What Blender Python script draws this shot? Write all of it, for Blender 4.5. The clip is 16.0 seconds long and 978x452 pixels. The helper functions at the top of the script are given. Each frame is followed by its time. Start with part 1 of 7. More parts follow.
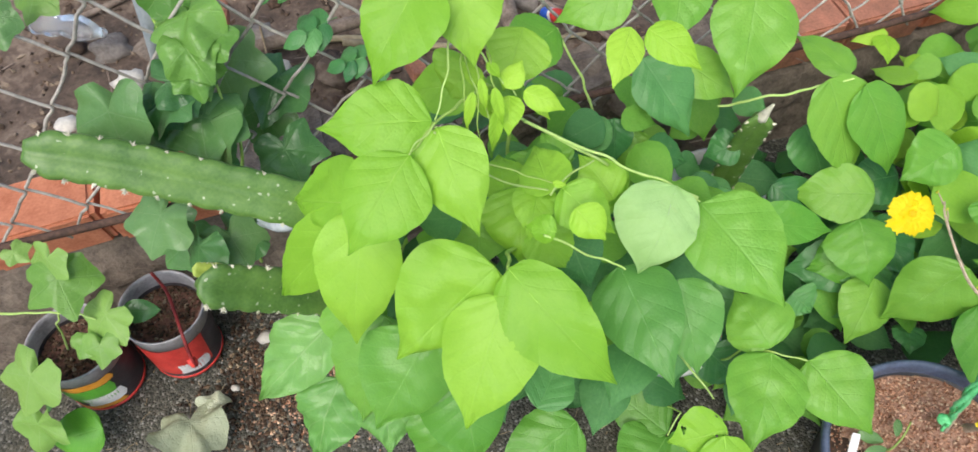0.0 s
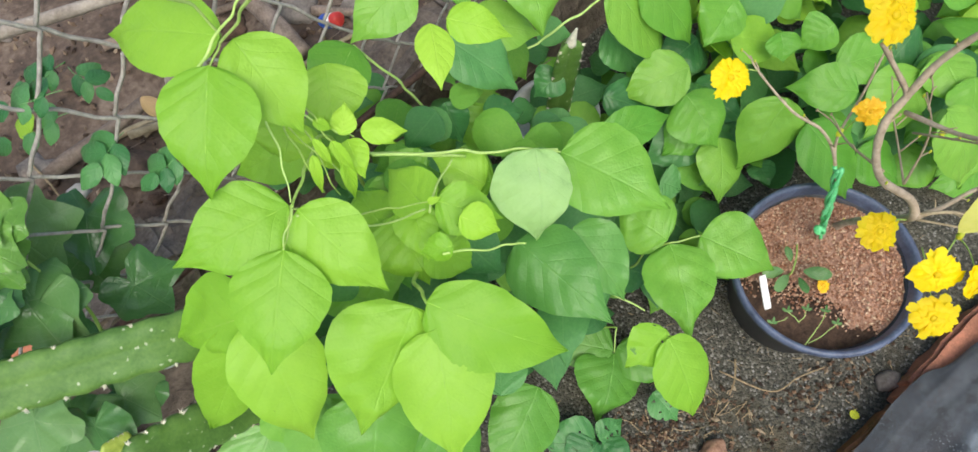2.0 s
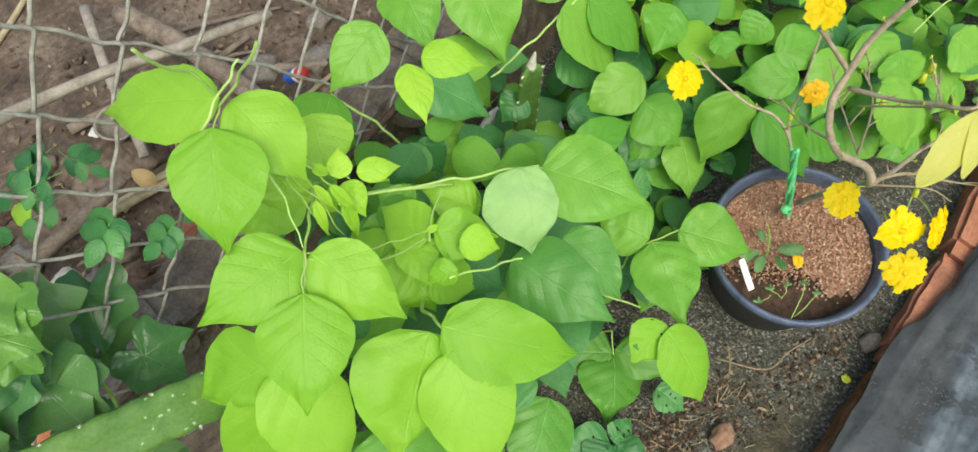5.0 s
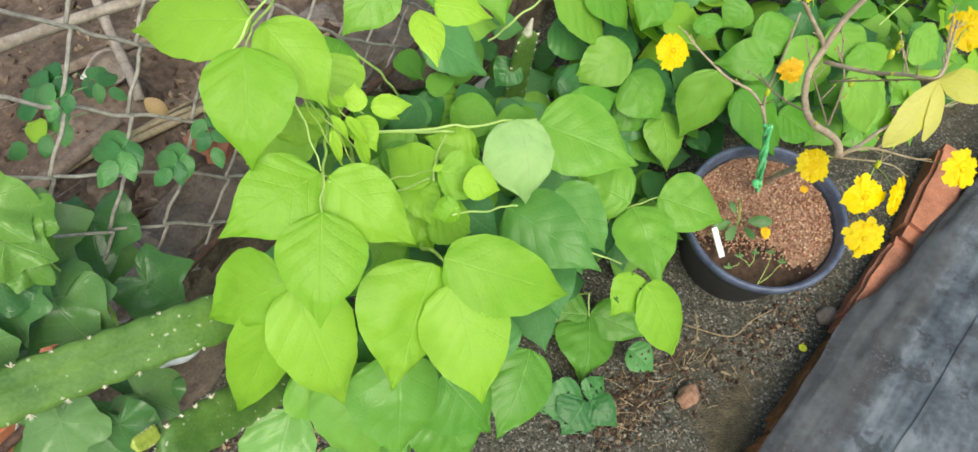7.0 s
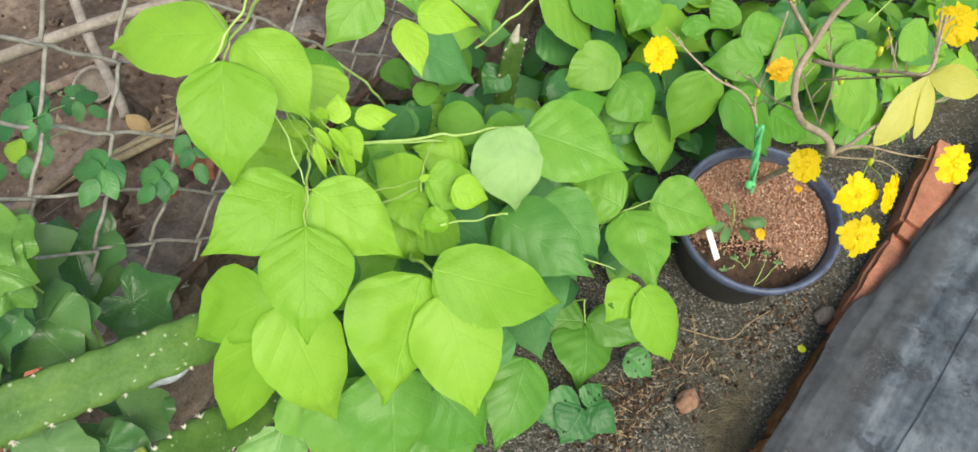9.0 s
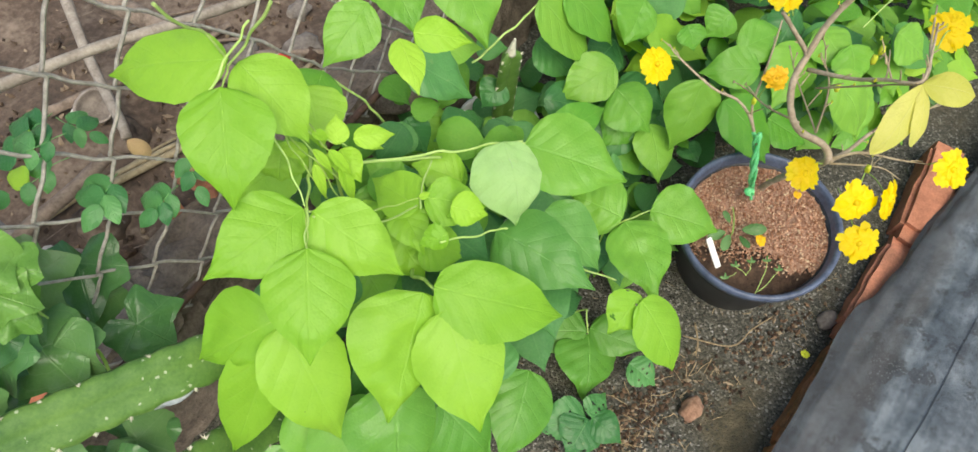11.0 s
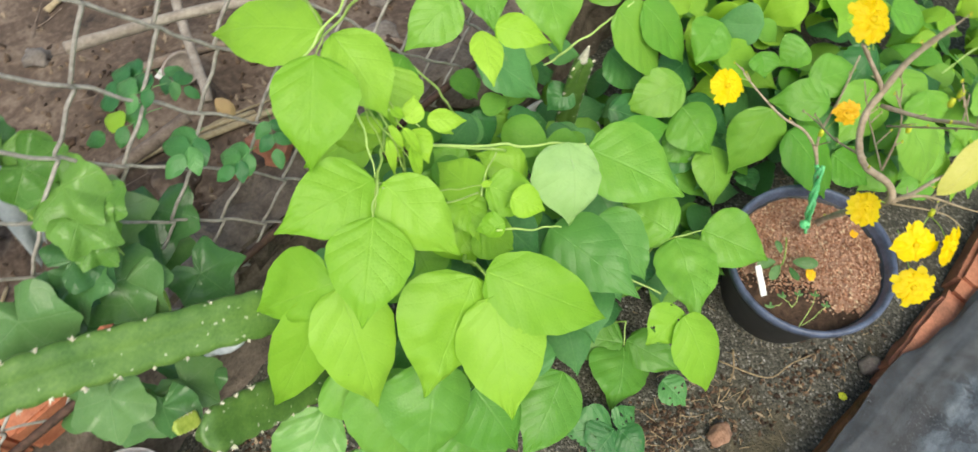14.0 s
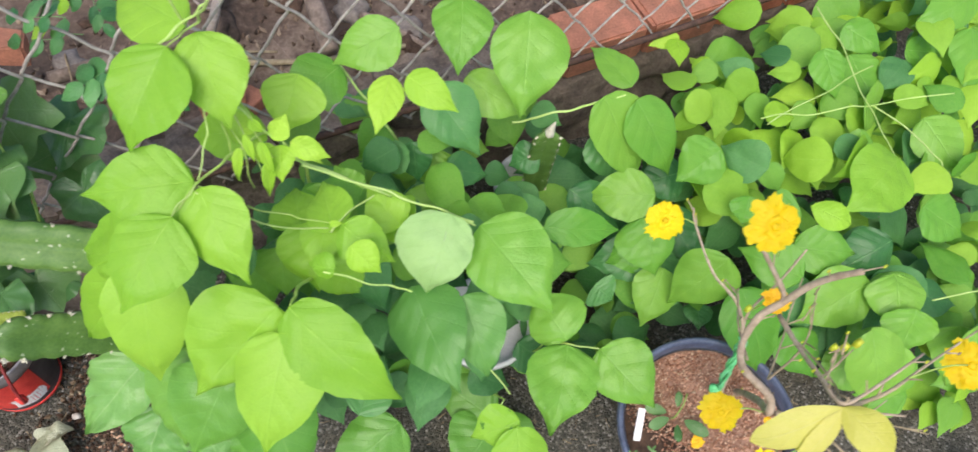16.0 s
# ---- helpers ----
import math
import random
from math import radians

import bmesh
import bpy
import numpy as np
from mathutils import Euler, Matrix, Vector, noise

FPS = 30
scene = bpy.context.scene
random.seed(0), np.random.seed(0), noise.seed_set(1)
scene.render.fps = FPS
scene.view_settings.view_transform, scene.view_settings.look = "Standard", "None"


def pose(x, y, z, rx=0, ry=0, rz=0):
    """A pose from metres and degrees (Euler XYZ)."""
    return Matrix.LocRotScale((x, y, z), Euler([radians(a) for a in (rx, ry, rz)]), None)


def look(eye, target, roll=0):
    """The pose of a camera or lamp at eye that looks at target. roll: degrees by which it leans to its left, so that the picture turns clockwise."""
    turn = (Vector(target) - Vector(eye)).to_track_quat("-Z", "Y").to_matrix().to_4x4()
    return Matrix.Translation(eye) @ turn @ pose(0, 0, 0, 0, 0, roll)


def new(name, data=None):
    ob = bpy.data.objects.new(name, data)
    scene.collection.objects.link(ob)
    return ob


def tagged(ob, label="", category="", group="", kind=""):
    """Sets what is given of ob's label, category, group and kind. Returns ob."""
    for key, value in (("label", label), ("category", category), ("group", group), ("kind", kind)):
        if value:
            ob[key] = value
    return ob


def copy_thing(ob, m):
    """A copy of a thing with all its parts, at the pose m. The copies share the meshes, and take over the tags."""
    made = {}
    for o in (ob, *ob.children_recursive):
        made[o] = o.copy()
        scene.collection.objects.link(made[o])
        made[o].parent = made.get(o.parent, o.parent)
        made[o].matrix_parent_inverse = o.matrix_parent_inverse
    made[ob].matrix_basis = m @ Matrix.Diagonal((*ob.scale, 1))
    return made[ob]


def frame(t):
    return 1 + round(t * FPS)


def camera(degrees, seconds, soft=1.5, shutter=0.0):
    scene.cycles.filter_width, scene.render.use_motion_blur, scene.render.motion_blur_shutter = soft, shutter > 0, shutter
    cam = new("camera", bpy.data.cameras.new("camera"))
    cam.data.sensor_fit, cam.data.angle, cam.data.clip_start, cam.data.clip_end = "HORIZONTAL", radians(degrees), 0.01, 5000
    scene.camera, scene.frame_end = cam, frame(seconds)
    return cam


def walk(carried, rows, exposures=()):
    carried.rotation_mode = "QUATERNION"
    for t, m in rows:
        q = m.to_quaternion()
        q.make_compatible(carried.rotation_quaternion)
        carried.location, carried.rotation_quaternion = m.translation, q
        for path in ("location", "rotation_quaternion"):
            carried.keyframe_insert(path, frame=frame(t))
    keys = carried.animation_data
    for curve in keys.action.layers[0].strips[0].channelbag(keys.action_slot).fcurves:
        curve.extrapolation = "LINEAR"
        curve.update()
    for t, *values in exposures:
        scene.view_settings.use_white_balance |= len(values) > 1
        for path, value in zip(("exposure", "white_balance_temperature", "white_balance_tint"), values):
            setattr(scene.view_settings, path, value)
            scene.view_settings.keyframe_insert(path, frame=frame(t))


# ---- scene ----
cam = camera(72.9, 16.0, shutter=0.25)
METRES, EYE, TILT, LEAN, TURN = 1.0, 1.265, -60.5, 0.0, 0.0
ROWS = [
    (0.0, 0.0, 0.0, 0.0, 0.0, 0.0, -0.0),
    (0.5, -0.0149, 0.0139, 0.0188, -3.5, -1.17, 3.95),
    (1.0, -0.0175, 0.0175, 0.0495, -5.49, -2.14, 9.76),
    (1.5, -0.0048, 0.0282, 0.0685, -10.21, -3.61, 18.4),
    (2.0, -0.0175, 0.0179, 0.0838, -13.93, -7.27, 25.23),
    (2.5, -0.0296, 0.0224, 0.1049, -14.52, -7.01, 27.28),
    (3.0, -0.0242, 0.0249, 0.0824, -14.88, -7.27, 27.98),
    (3.5, 0.0116, -0.0011, 0.1014, -13.65, -7.12, 27.99),
    (5.8, -0.1278, -0.0201, 0.0807, -21.37, -7.15, 35.9),
    (6.0, -0.1399, -0.0447, 0.0875, -21.7, -8.8, 35.97),
    (6.5, -0.1802, -0.0376, 0.0742, -21.5, -8.51, 32.44),
    (7.0, -0.1653, -0.0342, 0.0656, -22.47, -8.77, 29.98),
    (7.5, -0.1857, -0.0266, 0.0667, -23.07, -8.82, 29.63),
    (8.0, -0.1722, -0.0266, 0.0661, -22.91, -8.65, 29.67),
    (8.5, -0.1528, -0.0294, 0.0583, -22.86, -8.65, 30.78),
    (9.0, -0.1501, -0.0276, 0.0608, -22.86, -8.41, 31.46),
    (11.5, -0.1406, -0.0354, 0.0717, -22.77, -7.86, 32.91),
    (12.0, -0.1414, -0.0333, 0.0672, -22.65, -7.76, 33.09),
    (12.5, -0.1451, -0.032, 0.0637, -22.33, -7.63, 33.15),
    (13.0, -0.1441, -0.0333, 0.0649, -22.01, -7.48, 33.17),
    (13.5, -0.1467, -0.0379, 0.0689, -21.56, -7.31, 33.1),
    (14.0, -0.1794, -0.0487, 0.0621, -18.01, -4.64, 26.02),
    (14.5, -0.2036, -0.0589, 0.0503, -12.96, -3.97, 16.0),
    (15.0, -0.1937, -0.0569, 0.049, -10.08, -3.53, 8.54),
    (15.5, -0.0446, -0.0586, 0.074, -9.84, -3.99, 4.25),
    (16.0, 0.176, -0.0824, 0.0882, -7.21, -3.6, 3.52),
]
walk(cam, [(t, pose(0, 0, EYE, TILT, LEAN, TURN) @ pose(METRES * x, METRES * y, METRES * z, 90 + pitch, roll, yaw)) for t, x, y, z, yaw, pitch, roll in ROWS], exposures=((0.0, 0.5, 6500, 10), (1.5, 0.5, 6500, 11), (2.5, 0.48, 6700, 3), (3.7, 0.48, 6800, 0), (6.0, 0.46, 7000, 0), (7.0, 0.5, 7000, 4), (13.5, 0.52, 7000, 6), (14.5, 0.5, 7000, 3), (15.2, 0.5, 6700, 8), (15.6, 0.52, 6500, 12), (16.0, 0.54, 6500, 15)))

# ---- world, sun, exposure ----
world = bpy.data.worlds.new("sky")
scene.world = world
world.use_nodes = True
wn, wl = world.node_tree.nodes, world.node_tree.links
sky = wn.new("ShaderNodeTexSky")
sky.sky_type = "NISHITA"
sky.sun_disc = False
sky.sun_elevation, sky.sun_rotation = radians(58), radians(200)
sky.dust_density = 3.0
wn["Background"].inputs["Strength"].default_value = 0.15
wl.new(sky.outputs["Color"], wn["Background"].inputs["Color"])
sun_data = bpy.data.lights.new("sun", "SUN")
sun_data.energy, sun_data.angle, sun_data.color = 1.5, radians(45), (1.0, 0.97, 0.92)
sun = new("sun", sun_data)
sun.matrix_world = look((-0.9, -2.4, 4.1), (0, 0, 0))

# ---- materials ----
def nodes_of(name):
    m = bpy.data.materials.new(name)
    m.use_nodes = True
    n = m.node_tree.nodes
    return m, n, m.node_tree.links, n["Principled BSDF"]


def rgba(c):
    return (c[0], c[1], c[2], 1.0)


def ramp(n, stops):
    r = n.new("ShaderNodeValToRGB")
    while len(r.color_ramp.elements) < len(stops):
        r.color_ramp.elements.new(0.5)
    for e, (p, c) in zip(r.color_ramp.elements, stops):
        e.position, e.color = p, rgba(c)
    return r


def calc(n, l, op, a, b=None, c=None):
    """A math node; a, b and c are numbers or sockets."""
    k = n.new("ShaderNodeMath")
    k.operation = op
    for i, v in enumerate((a, b, c)):
        if v is None:
            continue
        if isinstance(v, (int, float)):
            k.inputs[i].default_value = v
        else:
            l.new(v, k.inputs[i])
    return k.outputs[0]


def blend(n, l, mode, fac, a, b):
    k = n.new("ShaderNodeMix")
    k.data_type, k.blend_type = "RGBA", mode
    for i, v in ((0, fac), (6, a), (7, b)):
        if isinstance(v, (int, float)):
            k.inputs[i].default_value = v
        elif isinstance(v, tuple):
            k.inputs[i].default_value = rgba(v)
        else:
            l.new(v, k.inputs[i])
    return k.outputs[2]


def noise_of(n, l, scale, detail=4.0, coord="Object", rough=0.6):
    tc = n.new("ShaderNodeTexCoord")
    k = n.new("ShaderNodeTexNoise")
    k.inputs["Scale"].default_value, k.inputs["Detail"].default_value, k.inputs["Roughness"].default_value = scale, detail, rough
    l.new(tc.outputs[coord], k.inputs["Vector"])
    return k.outputs["Fac"]


def bump(n, l, height, strength, distance, bsdf):
    k = n.new("ShaderNodeBump")
    k.inputs["Strength"].default_value, k.inputs["Distance"].default_value = strength, distance
    l.new(height, k.inputs["Height"])
    l.new(k.outputs[0], bsdf.inputs["Normal"])
    return k


def plain(name, dark, light, rough=0.7, scale=40.0, relief=0.3, metal=0.0, fine=220.0, dist=0.002):
    """Two-scale mottled surface in a range of colours, varied a little from object to object."""
    m, n, l, b = nodes_of(name)
    a, c = noise_of(n, l, scale), noise_of(n, l, fine, 3.0)
    mix = calc(n, l, "ADD", calc(n, l, "MULTIPLY", a, 0.65), calc(n, l, "MULTIPLY", c, 0.35))
    r = ramp(n, [(0.34, dark), (0.64, light)])
    l.new(mix, r.inputs[0])
    oi = n.new("ShaderNodeObjectInfo")
    v = calc(n, l, "MULTIPLY_ADD", oi.outputs["Random"], 0.35, 0.82)
    hsv = n.new("ShaderNodeHueSaturation")
    l.new(r.outputs[0], hsv.inputs["Color"])
    l.new(v, hsv.inputs["Value"])
    l.new(hsv.outputs[0], b.inputs["Base Color"])
    b.inputs["Roughness"].default_value, b.inputs["Metallic"].default_value = rough, metal
    bump(n, l, mix, relief, dist, b)
    return m


def flecked(name, dark, light, rough, scale, relief, fleck=(0.62, 0.66, 0.48)):
    """A plain surface with small pale scars."""
    m = plain(name, dark, light, rough, scale, relief)
    n, l, b = m.node_tree.nodes, m.node_tree.links, m.node_tree.nodes["Principled BSDF"]
    tc, vo, sc = n.new("ShaderNodeTexCoord"), n.new("ShaderNodeTexVoronoi"), n.new("ShaderNodeSeparateColor")
    vo.inputs["Scale"].default_value = 80.0
    l.new(tc.outputs["Object"], vo.inputs["Vector"])
    l.new(vo.outputs["Color"], sc.inputs[0])
    dot = calc(n, l, "LESS_THAN", vo.outputs["Distance"], calc(n, l, "MULTIPLY_ADD", noise_of(n, l, 190.0, 2.0), 0.9, -0.32))
    f = calc(n, l, "MULTIPLY", dot, calc(n, l, "GREATER_THAN", sc.outputs[0], 0.55))
    was = b.inputs["Base Color"].links[0].from_socket
    l.new(blend(n, l, "MIX", calc(n, l, "MULTIPLY", f, 0.6), was, fleck), b.inputs["Base Color"])
    return m


def foliage(name, dark, light, vein, rough=0.5, through_light=0.24, veins=6.0, vein_mix=0.16, spot=0.0, crinkle=0.0, speck=0.0, fleck=(0.05, 0.07, 0.02)):
    """Leaf blade: mottled green, paler midrib and side veins along the blade, light that comes through."""
    m, n, l, b = nodes_of(name)
    uv = n.new("ShaderNodeUVMap")
    uv.uv_map = "blade"
    s = n.new("ShaderNodeSeparateXYZ")
    l.new(uv.outputs[0], s.inputs[0])
    across = calc(n, l, "ABSOLUTE", calc(n, l, "MULTIPLY_ADD", s.outputs[0], 2.0, -1.0))
    slant = calc(n, l, "SUBTRACT", calc(n, l, "MULTIPLY", s.outputs[1], veins), calc(n, l, "MULTIPLY", calc(n, l, "POWER", across, 0.8), veins * 0.3))
    near = calc(n, l, "ABSOLUTE", calc(n, l, "SUBTRACT", calc(n, l, "FRACT", slant), 0.5))
    side = n.new("ShaderNodeMapRange")
    side.inputs[1].default_value, side.inputs[2].default_value = 0.07, 0.0
    l.new(near, side.inputs[0])
    mid = n.new("ShaderNodeMapRange")
    mid.inputs[1].default_value, mid.inputs[2].default_value = 0.045, 0.01
    l.new(across, mid.inputs[0])
    web = calc(n, l, "MAXIMUM", mid.outputs[0], calc(n, l, "MULTIPLY", side.outputs[0], 0.45))
    swell = n.new("ShaderNodeMapRange")
    swell.inputs[1].default_value, swell.inputs[2].default_value = 0.5, 0.0
    l.new(near, swell.inputs[0])
    oi = n.new("ShaderNodeObjectInfo")
    big, small = noise_of(n, l, 22.0), noise_of(n, l, 260.0, 2.0)
    f = calc(n, l, "ADD", calc(n, l, "MULTIPLY", big, 0.5), calc(n, l, "MULTIPLY_ADD", oi.outputs["Random"], 0.5, calc(n, l, "MULTIPLY_ADD", small, 0.16, -0.1)))
    r = ramp(n, [(0.22, dark), (0.78, light)])
    l.new(f, r.inputs[0])
    col = blend(n, l, "MIX", calc(n, l, "MULTIPLY", web, vein_mix), r.outputs[0], vein)
    if spot:
        sp = n.new("ShaderNodeMapRange")
        sp.inputs[1].default_value, sp.inputs[2].default_value = 0.66, 0.74
        l.new(noise_of(n, l, 60.0, 2.0), sp.inputs[0])
        col = blend(n, l, "MIX", calc(n, l, "MULTIPLY", sp.outputs[0], spot), col, (0.5, 0.5, 0.2))
    if speck:
        tc = n.new("ShaderNodeTexCoord")
        vo = n.new("ShaderNodeTexVoronoi")
        vo.inputs["Scale"].default_value = 42.0
        l.new(tc.outputs["Object"], vo.inputs["Vector"])
        hue = n.new("ShaderNodeSeparateColor")
        l.new(vo.outputs["Color"], hue.inputs[0])
        rare = calc(n, l, "GREATER_THAN", hue.outputs[0], 0.86)
        dot = calc(n, l, "LESS_THAN", vo.outputs["Distance"], calc(n, l, "MULTIPLY", hue.outputs[1], 0.07))
        col = blend(n, l, "MIX", calc(n, l, "MULTIPLY", calc(n, l, "MULTIPLY", rare, dot), speck), col, fleck)
    l.new(col, b.inputs["Base Color"])
    b.inputs["Roughness"].default_value = rough
    b.inputs["Specular IOR Level"].default_value = 0.35
    h = calc(n, l, "ADD", calc(n, l, "MULTIPLY", swell.outputs[0], -0.24), calc(n, l, "ADD", calc(n, l, "MULTIPLY", web, -0.5), calc(n, l, "MULTIPLY", small, 0.25)))
    cells, net_tc = n.new("ShaderNodeTexVoronoi"), n.new("ShaderNodeTexCoord")
    cells.inputs["Scale"].default_value = 260.0
    l.new(net_tc.outputs["Object"], cells.inputs["Vector"])
    h = calc(n, l, "ADD", h, calc(n, l, "MULTIPLY", cells.outputs["Distance"], -0.35))
    if crinkle:
        h = calc(n, l, "ADD", h, calc(n, l, "MULTIPLY", noise_of(n, l, 55.0, 2.0), 5.0 * crinkle))
    k = bump(n, l, h, 0.42 + 0.3 * crinkle, 0.0018, b)
    t = n.new("ShaderNodeBsdfTranslucent")
    l.new(blend(n, l, "MULTIPLY", 0.5, col, (1.0, 1.0, 0.35)), t.inputs["Color"])
    l.new(k.outputs[0], t.inputs["Normal"])
    mix = n.new("ShaderNodeMixShader")
    mix.inputs[0].default_value = through_light
    l.new(b.outputs[0], mix.inputs[1])
    l.new(t.outputs[0], mix.inputs[2])
    l.new(mix.outputs[0], n["Material Output"].inputs["Surface"])
    return m


LEAF = {
    "young": foliage("leaf_young", (0.212, 0.462, 0.032), (0.325, 0.592, 0.058), (0.42, 0.69, 0.15), 0.45, speck=0.5, vein_mix=0.08),
    "lime": foliage("leaf_lime", (0.29, 0.565, 0.035), (0.42, 0.69, 0.065), (0.50, 0.72, 0.15)),
    "mature": foliage("leaf_mature", (0.112, 0.345, 0.034), (0.236, 0.482, 0.060), (0.31, 0.55, 0.14), 0.38, 0.20, vein_mix=0.10, speck=0.6, fleck=(0.62, 0.72, 0.5)),
    "mid": foliage("leaf_mid", (0.098, 0.29, 0.034), (0.178, 0.40, 0.060), (0.27, 0.49, 0.13), 0.34, 0.17, vein_mix=0.16, speck=0.6, crinkle=0.12, fleck=(0.62, 0.72, 0.5)),
    "sage": foliage("leaf_sage", (0.096, 0.280, 0.052), (0.148, 0.355, 0.074), (0.23, 0.44, 0.12), 0.36, 0.17, vein_mix=0.14, speck=0.7, fleck=(0.66, 0.74, 0.56)),
    # deep: dark green leaves; as low filling its colour also carries the gaps' shade
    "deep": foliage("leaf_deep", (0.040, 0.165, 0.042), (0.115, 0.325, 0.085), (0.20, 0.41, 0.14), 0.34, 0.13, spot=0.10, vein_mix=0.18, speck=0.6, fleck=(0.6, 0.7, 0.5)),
    "quilted": foliage("leaf_quilted", (0.070, 0.235, 0.052), (0.155, 0.385, 0.095), (0.25, 0.47, 0.16), 0.34, 0.24, crinkle=0.25, vein_mix=0.3),
    "glossy": foliage("leaf_glossy", (0.12, 0.34, 0.07), (0.24, 0.50, 0.125), (0.4, 0.62, 0.25), 0.2, 0.28, crinkle=0.22, vein_mix=0.34),
    "pale": foliage("leaf_pale", (0.35, 0.585, 0.20), (0.50, 0.715, 0.32), (0.32, 0.55, 0.17), 0.65, 0.25, spot=0.1),
    "gourd": foliage("leaf_gourd", (0.036, 0.120, 0.036), (0.105, 0.255, 0.078), (0.20, 0.36, 0.14), 0.20, 0.16, 4.0, spot=0.06),
    "gourd_light": foliage("leaf_gourd_light", (0.088, 0.220, 0.060), (0.185, 0.35, 0.125), (0.30, 0.46, 0.22), 0.20, 0.24, 4.0, spot=0.06, vein_mix=0.2),
    "gourd_young": foliage("leaf_gourd_young", (0.15, 0.33, 0.055), (0.28, 0.48, 0.11), (0.38, 0.55, 0.22), 0.28, 0.26, 4.0, vein_mix=0.2),
    "gourd_bright": foliage("leaf_gourd_bright", (0.105, 0.27, 0.045), (0.20, 0.405, 0.085), (0.4, 0.62, 0.2), 0.12, 0.28, 4.0, crinkle=0.35),
    "yellow": foliage("leaf_yellow", (0.60, 0.60, 0.09), (0.84, 0.78, 0.27), (0.85, 0.80, 0.45), 0.5, 0.35, 5.0, spot=0.2, crinkle=0.15),
    "dry": foliage("leaf_dry", (0.36, 0.22, 0.10), (0.58, 0.42, 0.22), (0.5, 0.42, 0.28), 0.8, 0.1),
    "greyed": foliage("leaf_greyed", (0.36, 0.40, 0.25), (0.56, 0.60, 0.43), (0.5, 0.55, 0.38), 0.7, 0.2, crinkle=0.6),
    "rose": foliage("leaf_rose", (0.042, 0.175, 0.056), (0.13, 0.35, 0.105), (0.17, 0.38, 0.14), 0.36, 0.2, speck=0.5, fleck=(0.62, 0.72, 0.5)),
}
RIB = {age: plain("rib_" + age, lo, hi, 0.5, 60.0, 0.1) for age, lo, hi in (("young", (0.26, 0.51, 0.042), (0.34, 0.595, 0.072)), ("lime", (0.38, 0.60, 0.05), (0.48, 0.69, 0.09)), ("mature", (0.19, 0.42, 0.065), (0.27, 0.50, 0.095)), ("mid", (0.16, 0.42, 0.07), (0.25, 0.50, 0.11)), ("deep", (0.10, 0.31, 0.08), (0.16, 0.38, 0.11)), ("sage", (0.16, 0.38, 0.12), (0.22, 0.44, 0.16)), ("quilted", (0.14, 0.35, 0.10), (0.20, 0.42, 0.14)), ("glossy", (0.24, 0.48, 0.11), (0.34, 0.58, 0.17)), ("pale", (0.40, 0.60, 0.26), (0.50, 0.68, 0.34)))}
STALK = plain("stalk_green", (0.24, 0.42, 0.06), (0.42, 0.58, 0.14), 0.5, 60.0, 0.2)
VINE = plain("vine_pale", (0.34, 0.53, 0.11), (0.49, 0.67, 0.21), 0.5, 60.0, 0.2)
CACTUS = flecked("cactus_skin", (0.060, 0.152, 0.026), (0.155, 0.288, 0.060), 0.42, 18.0, 0.3)
CACTUS_YOUNG = flecked("cactus_skin_young", (0.22, 0.32, 0.04), (0.42, 0.50, 0.10), 0.5, 30.0, 0.3)
SPINE = plain("spine_white", (0.50, 0.48, 0.34), (0.78, 0.75, 0.60), 0.7, 60.0, 0.2)
BARK = plain("bark_grey", (0.31, 0.24, 0.155), (0.58, 0.465, 0.335), 0.85, 50.0, 0.8)
TWIG = plain("twig_tan", (0.26, 0.20, 0.11), (0.46, 0.38, 0.24), 0.8, 60.0, 0.4)
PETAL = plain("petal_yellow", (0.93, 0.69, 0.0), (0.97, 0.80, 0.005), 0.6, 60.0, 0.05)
def let_light(m, share, tint):
    """Thin tissue: part of the light comes through."""
    n, l = m.node_tree.nodes, m.node_tree.links
    t, mix = n.new("ShaderNodeBsdfTranslucent"), n.new("ShaderNodeMixShader")
    t.inputs["Color"].default_value, mix.inputs[0].default_value = rgba(tint), share
    l.new(n["Principled BSDF"].outputs[0], mix.inputs[1])
    l.new(t.outputs[0], mix.inputs[2])
    l.new(mix.outputs[0], n["Material Output"].inputs["Surface"])


let_light(PETAL, 0.45, (0.97, 0.80, 0.0))
PETAL_ORANGE = plain("petal_orange", (0.85, 0.42, 0.0), (0.93, 0.58, 0.01), 0.55, 60.0, 0.2)
BUD = plain("bud_green", (0.45, 0.52, 0.02), (0.66, 0.70, 0.05), 0.5, 60.0, 0.2)
POT = plain("pot_black", (0.010, 0.011, 0.014), (0.035, 0.038, 0.045), 0.42, 30.0, 0.2)
# rim: bluish grey, paler than the black body
POT_RIM = plain("pot_rim_bluish", (0.05, 0.065, 0.105), (0.13, 0.165, 0.25), 0.38, 30.0, 0.2)
COIR = plain("coir_chips", (0.34, 0.17, 0.10), (0.62, 0.39, 0.27), 0.95, 160.0, 0.9, 0.0, 500.0, 0.004)
LOAM = plain("loam_dark", (0.035, 0.022, 0.014), (0.14, 0.085, 0.055), 0.97, 60.0, 0.9, 0.0, 300.0, 0.004)
CAN_EARTH = plain("reddish_earth", (0.06, 0.028, 0.018), (0.26, 0.125, 0.085), 0.97, 70.0, 1.0, 0.0, 320.0, 0.005)
